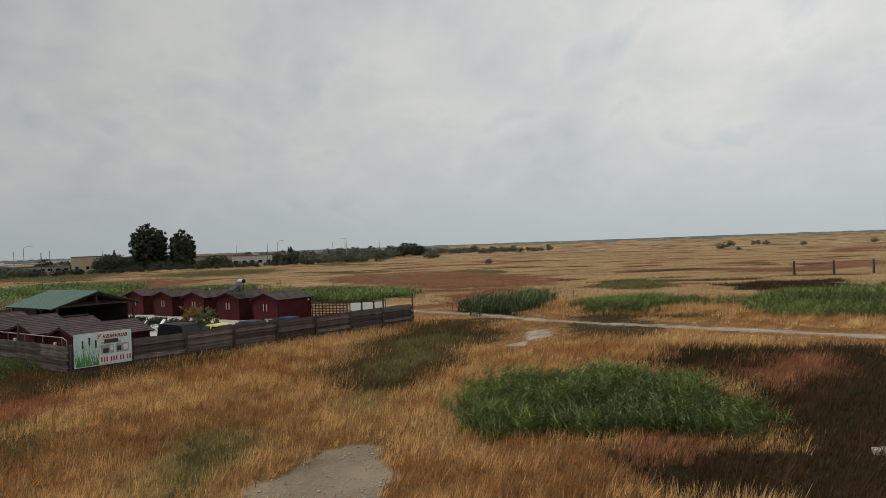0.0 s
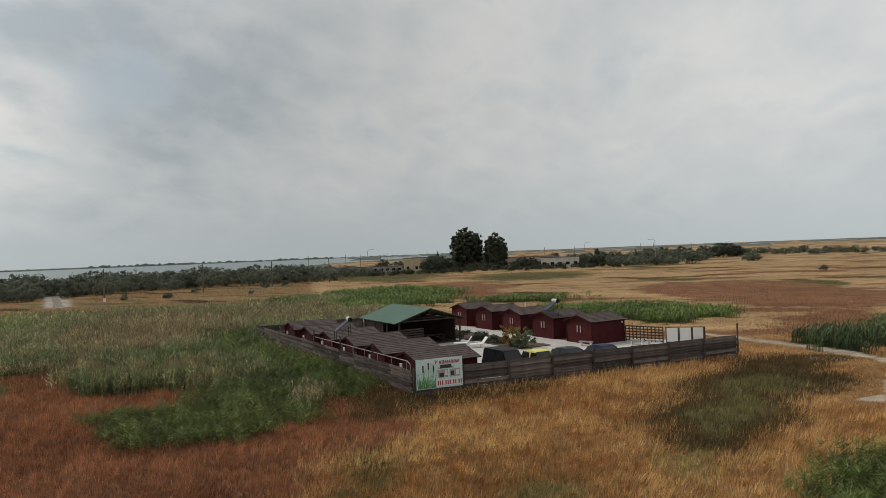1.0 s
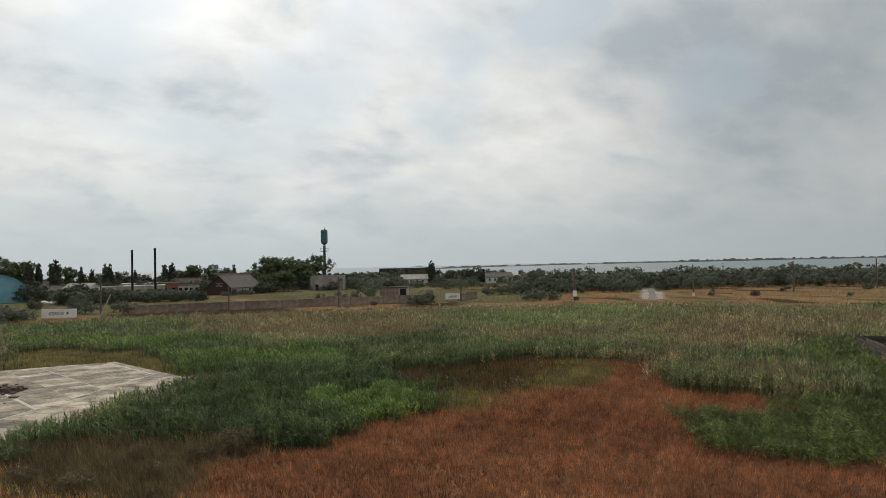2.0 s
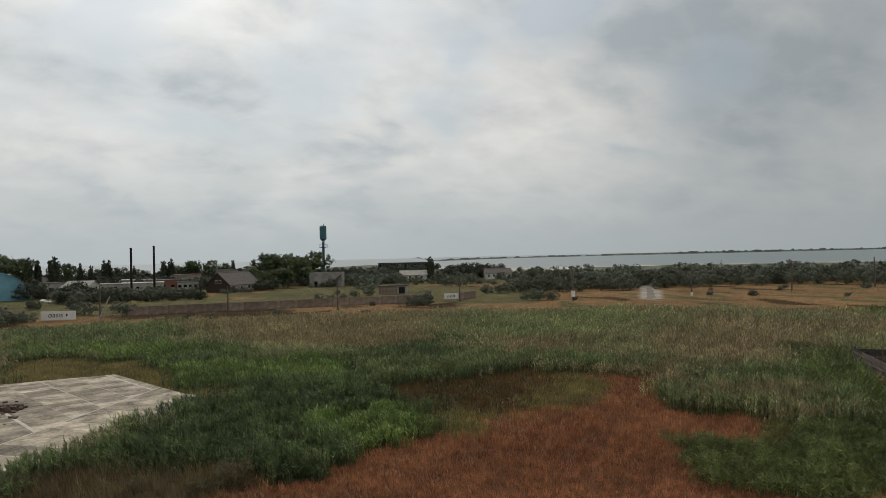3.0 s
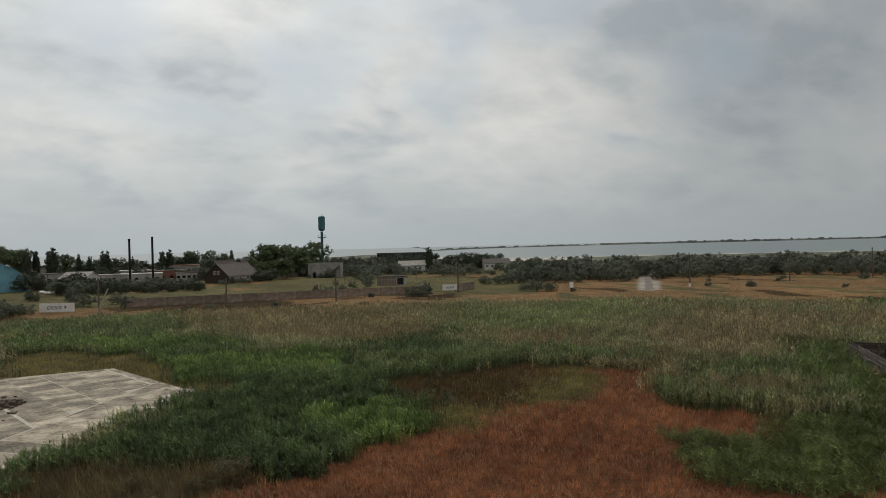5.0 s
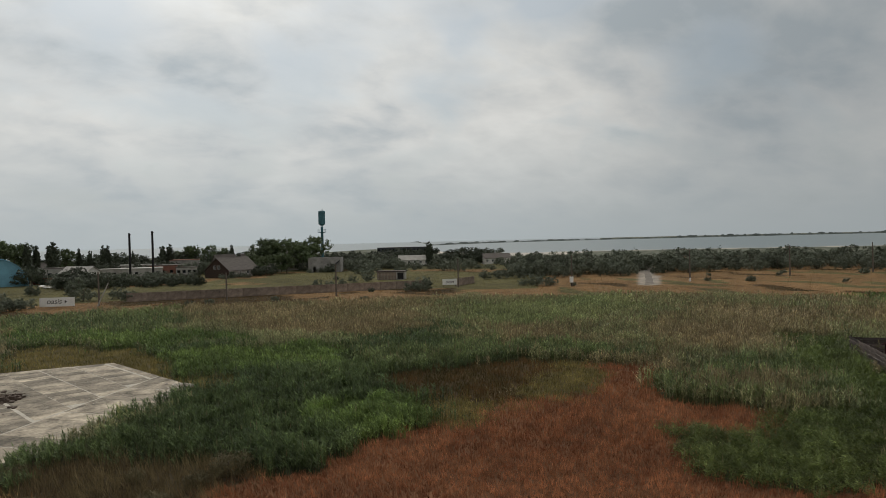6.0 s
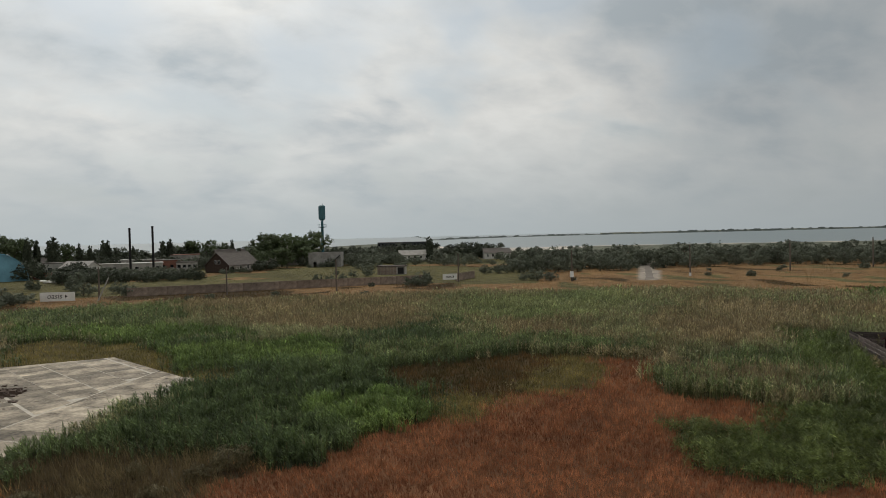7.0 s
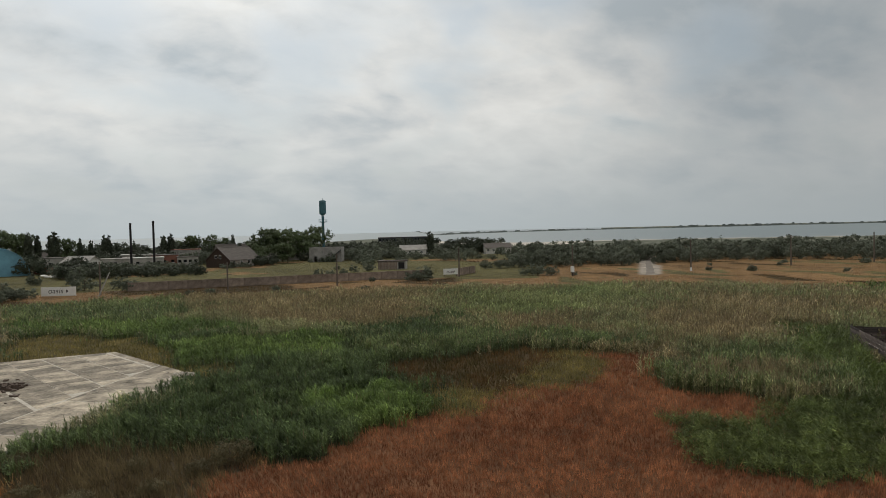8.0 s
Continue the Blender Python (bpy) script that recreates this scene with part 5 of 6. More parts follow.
def banner():
    d = (GATE - CORNER).normalized()
    b = thing("banner", "printed banner with reeds, photographs and red lettering on the fence corner", "banner", facing(CORNER.x + 0.07 * d.x, CORNER.y + 0.07 * d.y, d.x, d.y) @ pose(0, -0.16, 0.42))
    W, H = 3.15, 1.86
    part("sheet", Geo().box(0, 0, 0, W, 0.012, H), M["print_sky"], b)
    rng = random.Random(4)
    for i in range(44):
        x = 0.06 + rng.random() ** 1.2 * 1.2
        h = rng.uniform(0.45, 1.35)
        s = rng.uniform(-0.25, 0.35)
        part("printed_leaf", Geo().add([(x, -0.004, 0.05), (x + 0.06, -0.004, 0.05), (x + s * h, -0.004, h)], [(0, 1, 2)]), M["print_green"], b)
    for x, z in ((0.42, 1.05), (0.78, 1.20), (1.12, 1.02)):
        part("printed_cattail", Geo().box(x, -0.008, z, x + 0.09, -0.005, z + 0.42), M["print_dark"], b)
        part("printed_stem", Geo().box(x + 0.03, -0.0075, 0.2, x + 0.055, -0.0045, z), M["print_green"], b)
    for x0, z0, x1, z1, mt in ((1.45, 1.17, 2.55, 1.28, "print_grey"), (1.62, 1.20, 2.40, 1.42, "print_dark"), (1.45, 0.62, 2.15, 1.12, "print_grey"), (2.25, 0.62, 2.98, 1.12, "print_grey"), (1.55, 0.66, 1.85, 0.92, "print_dark"), (2.32, 0.70, 2.55, 0.98, "print_dark"), (2.68, 0.74, 2.92, 1.04, "white"), (1.95, 0.75, 2.1, 1.05, "white")):
        part("photo", Geo().box(x0, -0.010 if mt in ("white", "print_dark") else -0.006, z0, x1, -0.005 if mt in ("white", "print_dark") else -0.003, z1), M[mt], b)
    part("strip", Geo().box(1.35, -0.006, 0.12, W - 0.06, -0.003, 0.5), M["white"], b)
    x = 1.42
    for n in (3, 3, 2, 2):
        for i in range(n):
            part("digit_bar", Geo().box(x, -0.012, 0.17, x + 0.075, -0.008, 0.44), M["print_red"], b)
            x += 0.145
        x += 0.09
    cu = bpy.data.curves.new("lettering", "FONT")
    cu.body, cu.size, cu.extrude, cu.shear, cu.offset = "У камыша", 0.35, 0.002, 0.25, 0.008
    cu.materials.append(M["print_red"])
    tx = new("lettering", cu)
    tx.parent = b
    tx.matrix_basis = pose(1.20, -0.012, 1.50, 90, 0, 0)


banner()


def pipe_rail():
    g = Geo()
    d = (BACK - CORNER).normalized()
    r = thing("pipe_rail", "grey bent pipe rail above the side fence", "rail", facing(CORNER.x + d.x * 0.8, CORNER.y + d.y * 0.8 + 0.35, d.x, d.y))
    pts = [Vector((0, 0, 1.3)), Vector((0.05, 0, 1.85)), Vector((0.5, 0, 2.02))]
    for a, b in zip(pts[:-1], pts[1:]):
        g.rod(a, b, 0.028, seg=6)
    g.rod(pts[-1], (19, 0, 1.98), 0.028, seg=6)
    part("pipe", g, M["rail"], r)
    up = Geo().rod((0, 0, 0), (0, 0, 2.0), 0.022, seg=6).mesh("upright", M["rail"])
    for i in range(9):
        part("upright", up, None, r, at=pose(0.6 + i * 2.3, 0, 0))


pipe_rail()


def gate_side():
    # lattice screen and three pale panels near the far end of the yard
    a = Vector((-12.2, 65.0, 0))
    d = (Vector((-8.6, 63.9, 0)) - a).normalized()
    s = thing("lattice_screen", "dark wooden lattice screen", "screen", facing(a.x, a.y, d.x, d.y))
    up = Geo().box(-0.05, -0.02, 0.05, 0.05, 0.02, 1.45).mesh("slat", M["post_wood"])
    for i in range(11):
        part("slat", up, None, s, at=pose(i * 0.36, 0, 0))
    ac = Geo().box(0, 0.022, 0, 3.7, 0.05, 0.10).mesh("rail", M["post_wood"])
    for i in range(6):
        part("rail", ac, None, s, at=pose(-0.05, 0, 0.12 + i * 0.25))
    a2 = Vector((-8.5, 63.85, 0))
    d2 = (Vector((-5.4, 64.5, 0)) - a2).normalized()
    p = thing("panel_gate", "gate of three pale sheet panels in a dark frame", "gate", facing(a2.x, a2.y, d2.x, d2.y))
    for i in range(3):
        x = i * 1.12
        fr = part("frame", Geo().box(x, -0.03, 0.1, x + 0.06, 0.03, 1.48).box(x + 1.04, -0.03, 0.1, x + 1.10, 0.03, 1.48).box(x + 0.06, -0.03, 1.42, x + 1.04, 0.03, 1.48).box(x + 0.06, -0.03, 0.1, x + 1.04, 0.03, 0.16), M["black"], p)
        part("panel", Geo().prism([(x + 0.09, -0.012), (x + 1.01, -0.012), (x + 1.01, 0.012), (x + 0.09, 0.012)], 0.18, 1.40), M["white"], p, "pale panel")
    for x, y in ((-15.0, 61.0), (-10.8, 62.6), (-9.4, 62.8)):
        b = thing("garden_bench", "low grey bench in the court", "bench", facing(x, y, d.x, d.y), "court benches")
        part("seat", Geo().box(-0.65, -0.18, 0.38, 0.65, 0.18, 0.46), M["rail"], b)
        for sx in (-0.5, 0.5):
            part("leg", Geo().box(sx - 0.05, -0.15, 0.03, sx + 0.05, 0.15, 0.38), M["white"], b)


gate_side()


def lounger(x, y, turn):
    t = thing("sun_lounger", "white plastic sun lounger with a raised back", "sun lounger", pose(x, y, 0.03, 0, 0, turn), "sun loungers")
    part("seat", Geo().box(-0.75, -0.32, 0.30, 0.55, 0.32, 0.36, chamfer=0.05), M["white"], t)
    part("backrest", Geo().box(0, -0.32, 0, 0.72, 0.32, 0.05, pose(0.52, 0, 0.33, 0, -52, 0)), M["white"], t)
    for sx in (-0.6, 0.4):
        for sy in (-0.27, 0.27):
            part("leg", Geo().box(sx - 0.04, sy - 0.03, 0, sx + 0.04, sy + 0.03, 0.30), M["white"], t)
    for sy in (-0.36, 0.36):
        part("armrest", Geo().box(-0.1, sy - 0.03, 0.48, 0.5, sy + 0.03, 0.52).box(-0.1, sy - 0.03, 0.3, -0.04, sy + 0.03, 0.48), M["white"], t)


lounger(-26.2, 59.0, 25)
lounger(-24.5, 58.6, 40)


def car(label, x, y, length, width, height, body, kind="saloon"):
    """Nose along local +x."""
    d = (CORNER - BACK).normalized()
    c = thing("van" if kind == "van" else "car", label, "van" if kind == "van" else "car", facing(x, y, d.x, d.y, 0.03), "parked cars")
    L, W, H = length / 2, width / 2, height
    hood = 0.95 if kind == "van" else 0.82
    low = [(-L, 0.28), (L, 0.28), (L, 0.62), (L - 0.12, hood - 0.08), (L * 0.42, hood + 0.04), (-L + 0.06, hood + 0.02), (-L, 0.75)]
    part("body", Geo().extrude(low, -W, W, "y"), body, c)
    if kind == "van":
        cab = [(L * 0.45, hood), (L * 0.16, H - 0.05), (L * 0.0, H), (-L + 0.2, H), (-L + 0.05, H - 0.12), (-L + 0.02, hood)]
    else:
        cab = [(L * 0.42, hood), (L * 0.08, H - 0.04), (-L * 0.05, H), (-L * 0.45, H - 0.02), (-L * 0.82, hood)]
    g = Geo()
    n = len(cab)
    v = [(a, -(W - 0.06 if b < hood + 0.05 else W - 0.20), b) for a, b in cab] + [(a, (W - 0.06 if b < hood + 0.05 else W - 0.20), b) for a, b in cab]
    g.add(v, [tuple(range(n)), tuple(range(2 * n - 1, n - 1, -1))] + [(i, n + i, n + (i + 1) % n, (i + 1) % n) for i in range(n)])
    part("cabin", g, body, c)
    # glazing, a few millimetres proud of the shell
    (a0, b0), (a1, b1) = cab[0], cab[1]
    yo, yi = W - 0.12, W - 0.24
    off = 0.012
    part("windscreen", Geo().add([(a0 - 0.02 + off, -yo, b0 + 0.05 + off), (a0 - 0.02 + off, yo, b0 + 0.05 + off), (a1 + 0.02 + off, yi, b1 - 0.04 + off), (a1 + 0.02 + off, -yi, b1 - 0.04 + off)], [(0, 1, 2, 3)]), M["glass"], c)
    for s in (-1, 1):
        xb = cab[-1][0]
        for w0, w1 in ((0.52, 0.92), (0.08, 0.48)):
            x0, x1 = xb + (a0 - xb) * w0, xb + (a0 - xb) * w1
            zt, zb = H - 0.12, hood + 0.08
            yb, yt = s * (W - 0.06 - 0.02), s * (W - 0.185)
            inset = (x1 - x0) * 0.12
            part("side_window", Geo().add([(x0, yb + s * 0.012, zb), (x1, yb + s * 0.012, zb), (x1 - inset * (2.2 if w1 > 0.9 else 0.4), yt + s * 0.012, zt), (x0 + inset * (0.4 if w1 > 0.9 else 1.8), yt + s * 0.012, zt)], [(0, 1, 2, 3)]), M["glass"], c)
    wheel = Geo().rod((0, -0.11, 0), (0, 0.11, 0), 0.31, seg=14).mesh("wheel", M["tyre"])
    rim = Geo().rod((0, -0.115, 0), (0, 0.115, 0), 0.19, seg=10).mesh("rim", M["steel"])
    for sx in (-0.62, 0.62):
        for s in (-1, 1):
            wh = part("wheel", wheel, None, c, at=pose(sx * L, s * (W - 0.10), 0.31))
            part("rim", rim, None, wh)
    for s in (-1, 1):
        part("headlight", Geo().box(L - 0.02, s * (W - 0.25) - 0.14, 0.55, L + 0.015, s * (W - 0.25) + 0.14, 0.70), M["steel"], c)
    part("bumper", Geo().box(L, -W + 0.1, 0.3, L + 0.05, W - 0.1, 0.48), M["black"], c)
    return c


def parked():
    d = (GATE - CORNER).normalized()
    inn = Vector((-d.y, d.x, 0))
    for s, deep, args in ((8.3, 3.2, ("black van parked behind the fence", 4.3, 1.75, 1.80, surface("black_car_paint", (0.006, 0.006, 0.007), 0.45, 0.06, 1, 6, spec=0.06), "van")),
                          (11.0, 3.2, ("pale yellow car parked in the court", 4.1, 1.65, 1.50, paint("yellow_car_paint", (0.62, 0.56, 0.16)), "saloon")),
                          (13.6, 3.2, ("dark grey car parked in the court", 4.4, 1.72, 1.45, paint("grey_car_paint", (0.03, 0.032, 0.038)), "saloon")),
                          (16.7, 3.2, ("dark blue car parked in the court", 4.2, 1.68, 1.40, paint("blue_car_paint", (0.02, 0.026, 0.06)), "saloon"))):
        p = CORNER + d * s + inn * deep
        car(args[0], p.x, p.y, *args[1:])


parked()


def court_bits():
    bush = Kind("garden_bush", "yellow-green garden bush in the court", "bush", "bush", [(3.0, 2.4)], M["leaf_green"], 1100, 0.10, "garden bushes")
    bush.at(-20.0, 58.6, 1.9)
    tawny = Kind("garden_bush", "tawny flowering bush in the court", "bush", "bush", [(2.4, 2.3)], M["leaf_tawny"], 1500, 0.075, "garden bushes")
    tawny.at(-21.4, 59.6, 2.5)
    low = Kind("garden_plant", "low green garden plant in the flower bed", "plant", "bush", [(1.1, 0.8), (0.9, 0.7)], M["leaf_dark"], 240, 0.07, "garden plants")
    r = random.Random(8)
    for i in range(26):
        p = Vector((-19.6, 59.6, 0)) + V * (i * 0.62) + U * r.uniform(-1.6, 1.5)
        low.at(p.x, p.y, r.uniform(0.4, 0.9))
    for x, y, h in ((-26.0, 77.5, 2.6),):
        single("white_pipe", Geo().rod((0, 0, 0), (0, 0, h), 0.06, seg=8), M["white"], "upright white pipe behind the cabins", "pipe", pose(x, y, 0))
    b = thing("white_bin", "white box beside the parked cars", "box", facing(-18.6, 42.6, U.x, U.y, 0.03))
    part("body", Geo().box(-0.5, -0.4, 0, 0.5, 0.4, 1.0, chamfer=0.05), M["white"], b)
    part("lid", Geo().box(-0.53, -0.43, 1.0, 0.53, 0.43, 1.06, chamfer=0.05), M["white"], b)


court_bits()


# ---------------------------------------------------------------- concrete slab
def clip(ring, px, py, nx, ny):
    """The part of a ring on the side of a line that the normal points to."""
    out = []
    for i in range(len(ring)):
        a, b = ring[i], ring[(i + 1) % len(ring)]
        da, db = (a[0] - px) * nx + (a[1] - py) * ny, (b[0] - px) * nx + (b[1] - py) * ny
        if da >= 0:
            out.append(a)
        if da * db < 0:
            t = da / (da - db)
            out.append((a[0] + (b[0] - a[0]) * t, a[1] + (b[1] - a[1]) * t))
    return out


def slab():
    s = thing("concrete_slab", "large weathered concrete slab of plates with pale joints", "slab")
    part("bed", Geo().prism(SLAB[::-1], -0.2, 0.150), M["joint"], s, "pale jointing")
    rng = random.Random(21)
    line, along = Vector((-51.4, -12.7)), Vector((-0.894, 0.447))
    nrm = Vector((-along.y, along.x))
    for side, turn, pw, pl, gaps in ((-1, 25.0, 1.52, 2.9, (0.04, 0.06, 0.10, 0.20)), (1, 55.0, 6.0, 2.0, (0.05, 0.08))):
        e1 = Vector((math.cos(radians(turn)), math.sin(radians(turn))))
        e2 = Vector((-e1.y, e1.x))
        for i in range(-16, 17):
            for j in range(-12, 13):
                cross = (0.10, 0.30, 0.06, 0.14)[j % 4] * (1.0 if side < 0 else 0.55)
                c = Vector((-59.9, -7.4)) + e1 * (i * pw) + e2 * (j * pl)
                gap = rng.choice(gaps)
                ring = [c, c + e1 * (pw - gap), c + e1 * (pw - gap) + e2 * (pl - cross), c + e2 * (pl - cross)]
                ring = [(p.x, p.y) for p in ring]
                m = -side
                ring = clip(ring, line.x + nrm.x * m * 0.1, line.y + nrm.y * m * 0.1, nrm.x * m, nrm.y * m)
                n = len(SLAB)
                for q in range(n):
                    (ax, ay), (bx, by) = SLAB[q], SLAB[(q + 1) % n]
                    dx, dy = bx - ax, by - ay
                    if len(ring) > 2:
                        ring = clip(ring, ax, ay, dy / math.hypot(dx, dy), -dx / math.hypot(dx, dy))
                if len(ring) < 3:
                    continue
                area = abs(sum(ring[k][0] * ring[(k + 1) % len(ring)][1] - ring[(k + 1) % len(ring)][0] * ring[k][1] for k in range(len(ring)))) / 2
                if area < 0.6:
                    continue
                part("plate", Geo().prism(ring, 0.0, 0.157 + rng.uniform(0, 0.012)), M["slab"], s)
    return s


slab()


def rubble(name, x, y, spread, count, size, label, mat="stone"):
    rng = random.Random(count)
    g = Geo()
    for i in range(count):
        r = size * rng.uniform(0.4, 1.5)
        px, py = rng.gauss(0, spread), rng.gauss(0, spread * 0.6)
        h = max(0.0, 0.45 - 0.35 * math.hypot(px, py) / spread)
        v = [(px + r * rng.uniform(0.6, 1) * a, py + r * rng.uniform(0.6, 1) * b, h * rng.uniform(0.2, 1) + 0.12 + r * rng.uniform(0.5, 0.9) * c) for a in (-1, 1) for b in (-1, 1) for c in (-1, 1)]
        g.add(v, [(0, 1, 3, 2), (4, 6, 7, 5), (0, 4, 5, 1), (2, 3, 7, 6), (0, 2, 6, 4), (1, 5, 7, 3)])
    single(name, g, M[mat], label, "rubble", pose(x, y, 0), kind="stuff")


rubble("rubble_heap", -62.0, -2.0, 1.0, 90, 0.11, "heap of broken concrete at the slab's edge")
rubble("rubble_heap", -63.2, -15.6, 1.5, 160, 0.16, "heap of brown earth and broken stone on the slab", "soil")
rubble("rubble_heap", -58.6, -2.6, 0.9, 60, 0.12, "broken concrete lumps at the slab's corner")


# ---------------------------------------------------------------- village edge
def pole(name, x, y, h, label, lean=0.0, turn=0.0, r=0.10, arm=False, mat="concrete_pole", foot=False, group="roadside poles"):
    p = thing(name, label, "pole", pose(x, y, 0, 0, lean, turn), group)
    part("shaft", Geo().rod((0, 0, -0.3), (0, 0, h), r * 1.25, r * 0.8, 8), M[mat], p)
    if arm:
        part("crossarm", Geo().box(-0.6, -0.05, h - 0.45, 0.6, 0.05, h - 0.36), M["post_wood"], p)
        for sx in (-0.5, 0, 0.5):
            part("insulator", Geo().rod((sx, 0, h - 0.36), (sx, 0, h - 0.2), 0.04, seg=6), M["white"], p)
    if foot:
        part("foot", Geo().rod((0, 0, 0), (0, 0, 0.9), r * 1.6, r * 1.5, 8), M["white"], p, "whitewashed foot")
    return p


for x, y, h, foot in ((-148.1, 84.4, 7.6, False), (-145.4, 116.9, 8.0, True), (-147.2, 151.4, 8.3, False), (-144.4, 178.6, 8.5, False), (-141.0, 206.0, 8.5, False), (-137.0, 236.0, 8.5, False),
                      (-154.4, 28.1, 7.2, False), (-162.3, 60.3, 7.4, False), (-158.4, 4.7, 6.0, False), (-160.5, -20.8, 7.0, False)):
    pole("power_pole", x, y, h, "slim weathered power pole", arm=False, foot=foot, r=0.17)
pole("leaning_pole", -159.3, -20.9, 5.2, "pale pole leaning as a strut", lean=24, turn=90, r=0.13, mat="plaster")
box = thing("meter_box", "white box on a power pole", "box", pose(-147.95, 84.25, 0))
part("body", Geo().box(-0.35, -0.35, 1.0, 0.35, 0.35, 2.4, chamfer=0.05), M["white"], box)
part("bracket", Geo().box(-0.1, -0.1, 0.0, 0.1, 0.1, 1.0), M["post_wood"], box)


def concrete_wall():
    w = thing("boundary_wall", "long stained concrete panel wall", "wall", kind="structure")
    a, b = Vector((-166.6, -16.0, 0)), Vector((-167.2, 57.5, 0))
    panel = Geo().box(0.02, -0.07, 0, 3.98, 0.07, 1.95, chamfer=0.02).mesh("panel", M["wallc"])
    post = Geo().box(-0.1, -0.11, 0, 0.1, 0.11, 2.0).mesh("post", M["wallc"])
    d = (b - a).normalized()
    n = int((b - a).length / 4.1)
    for i in range(n):
        p = a + d * (4.1 * i)
        part("post", post, None, w, at=facing(p.x, p.y, d.x, d.y))
        q = p + d * 0.05
        part("panel", panel, None, w, at=facing(q.x, q.y, d.x, d.y))
    a, b = Vector((-167.4, 61.5, 0)), Vector((-176.5, 70.5, 0))
    d = (b - a).normalized()
    for i in range(3):
        p = a + d * (4.1 * i)
        part("post", post, None, w, at=facing(p.x, p.y, d.x, d.y))
        part("panel", panel, None, w, at=facing(p.x + d.x * 0.05, p.y + d.y * 0.05, d.x, d.y))


concrete_wall()


def roadside_sign(x0, y0, x1, y1, z0, z1, size):
    d = Vector((x1 - x0, y1 - y0, 0))
    L = d.length
    d.normalize()
    s = thing("roadside_sign", "white board with dark hand-painted lettering", "sign", facing(x0, y0, d.x, d.y), "painted signs")
    board = part("board", Geo().box(0, -0.04, z0, L, 0.04, z1, chamfer=0.01), M["signboard"], s)
    for x in (0.3, L - 0.3):
        part("leg", Geo().box(x - 0.05, 0.045, 0, x + 0.05, 0.12, z1 - 0.1), M["post_wood"], s)
    cu = bpy.data.curves.new("lettering", "FONT")
    cu.body, cu.size, cu.extrude, cu.shear = "oasis", size, 0.004, 0.2
    cu.materials.append(M["ink"])
    tx = new("lettering", cu)
    tx.parent = s
    tx.matrix_basis = pose(L * 0.20, -0.05, z0 + (z1 - z0) * 0.30, 90, 0, 0)
    part("arrow", Geo().add([(L * 0.72, -0.052, z0 + (z1 - z0) * 0.32), (L * 0.79, -0.052, z0 + (z1 - z0) * 0.52), (L * 0.72, -0.052, z0 + (z1 - z0) * 0.72)], [(0, 1, 2)]), M["ink"], s)


roadside_sign(-162.6, -32.2, -160.8, -25.4, 0.15, 2.0, 1.55)
roadside_sign(-166.6, 57.6, -166.3, 61.4, 0.5, 2.0, 1.1)


def house(name, label, cx, cy, ux, uy, L, W, wall, ridge, wmat, rmat, gmat=None, windows=3, gable_windows=True, chimney=False, category="house"):
    """Ridge along local x, centred; windows along the -y side."""
    h = thing(name, label, category, facing(cx, cy, ux, uy))
    part("wall", Geo().box(-L / 2, -W / 2, 0, L / 2, W / 2, wall), M[wmat], h)
    part("gable", Geo().extrude([(-W / 2, wall), (W / 2, wall), (0, ridge - 0.1)], -L / 2, L / 2, "x"), M[gmat or wmat], h)
    e = 0.45
    sl = (ridge - wall) / (W / 2)
    for s in (1, -1):
        ring = [(0, ridge), (s * (W / 2 + e), wall - sl * e), (s * (W / 2 + e), wall - sl * e + 0.12), (0, ridge + 0.12)]
        part("roof", Geo().extrude(ring[::s], -L / 2 - 0.5, L / 2 + 0.5, "x"), M[rmat], h)
    part("ridge_cap", Geo().extrude([(-0.25, ridge + 0.05), (0, ridge + 0.2), (0.25, ridge + 0.05)], -L / 2 - 0.5, L / 2 + 0.5, "x"), M[rmat], h)
    fr = Geo().box(-0.55, -0.03, 0, 0.55, 0.0, 0.08).box(-0.55, -0.03, 1.22, 0.55, 0.0, 1.3).box(-0.55, -0.03, 0.08, -0.47, 0.0, 1.22).box(0.47, -0.03, 0.08, 0.55, 0.0, 1.22).box(-0.03, -0.03, 0.08, 0.03, 0, 1.22).mesh("window", M["white"])
    gl = Geo().box(-0.47, -0.012, 0.08, 0.47, -0.004, 1.22).mesh("pane", M["glass"])
    for i in range(windows):
        x = -L / 2 + L * (i + 0.5) / windows
        for s in (-1, 1):
            w = part("window", fr, None, h, at=pose(x, s * (W / 2 + 0.004), wall * 0.36, 0, 0, 0 if s < 0 else 180))
            part("pane", gl, None, w)
    if gable_windows:
        for s in (-1, 1):
            for y in (-0.9, 0.9):
                w = part("window", fr, None, h, at=pose(s * (L / 2 + 0.004), y, wall + 0.3, 0, 0, 90 * s))
                part("pane", gl, None, w)
    if chimney:
        part("chimney", Geo().box(-0.35, -0.35, ridge - 0.4, 0.35, 0.35, ridge + 0.9).box(-0.42, -0.42, ridge + 0.9, 0.42, 0.42, ridge + 1.0), M["redroof"], h, at=pose(L * 0.2, 0.6, 0))
    return h


vh = house("village_house", "house with a brown boarded gable and grey sheet roof", -274.0, 10.5, -0.743, 0.669, 17.0, 11.0, 2.9, 7.3, "plaster", "slate", "brown_board", windows=4)
part("boarding", Geo().box(-8.56, -5.5, 0.0, -8.503, 5.5, 2.95), M["brown_board"], vh, "dark brown boards")


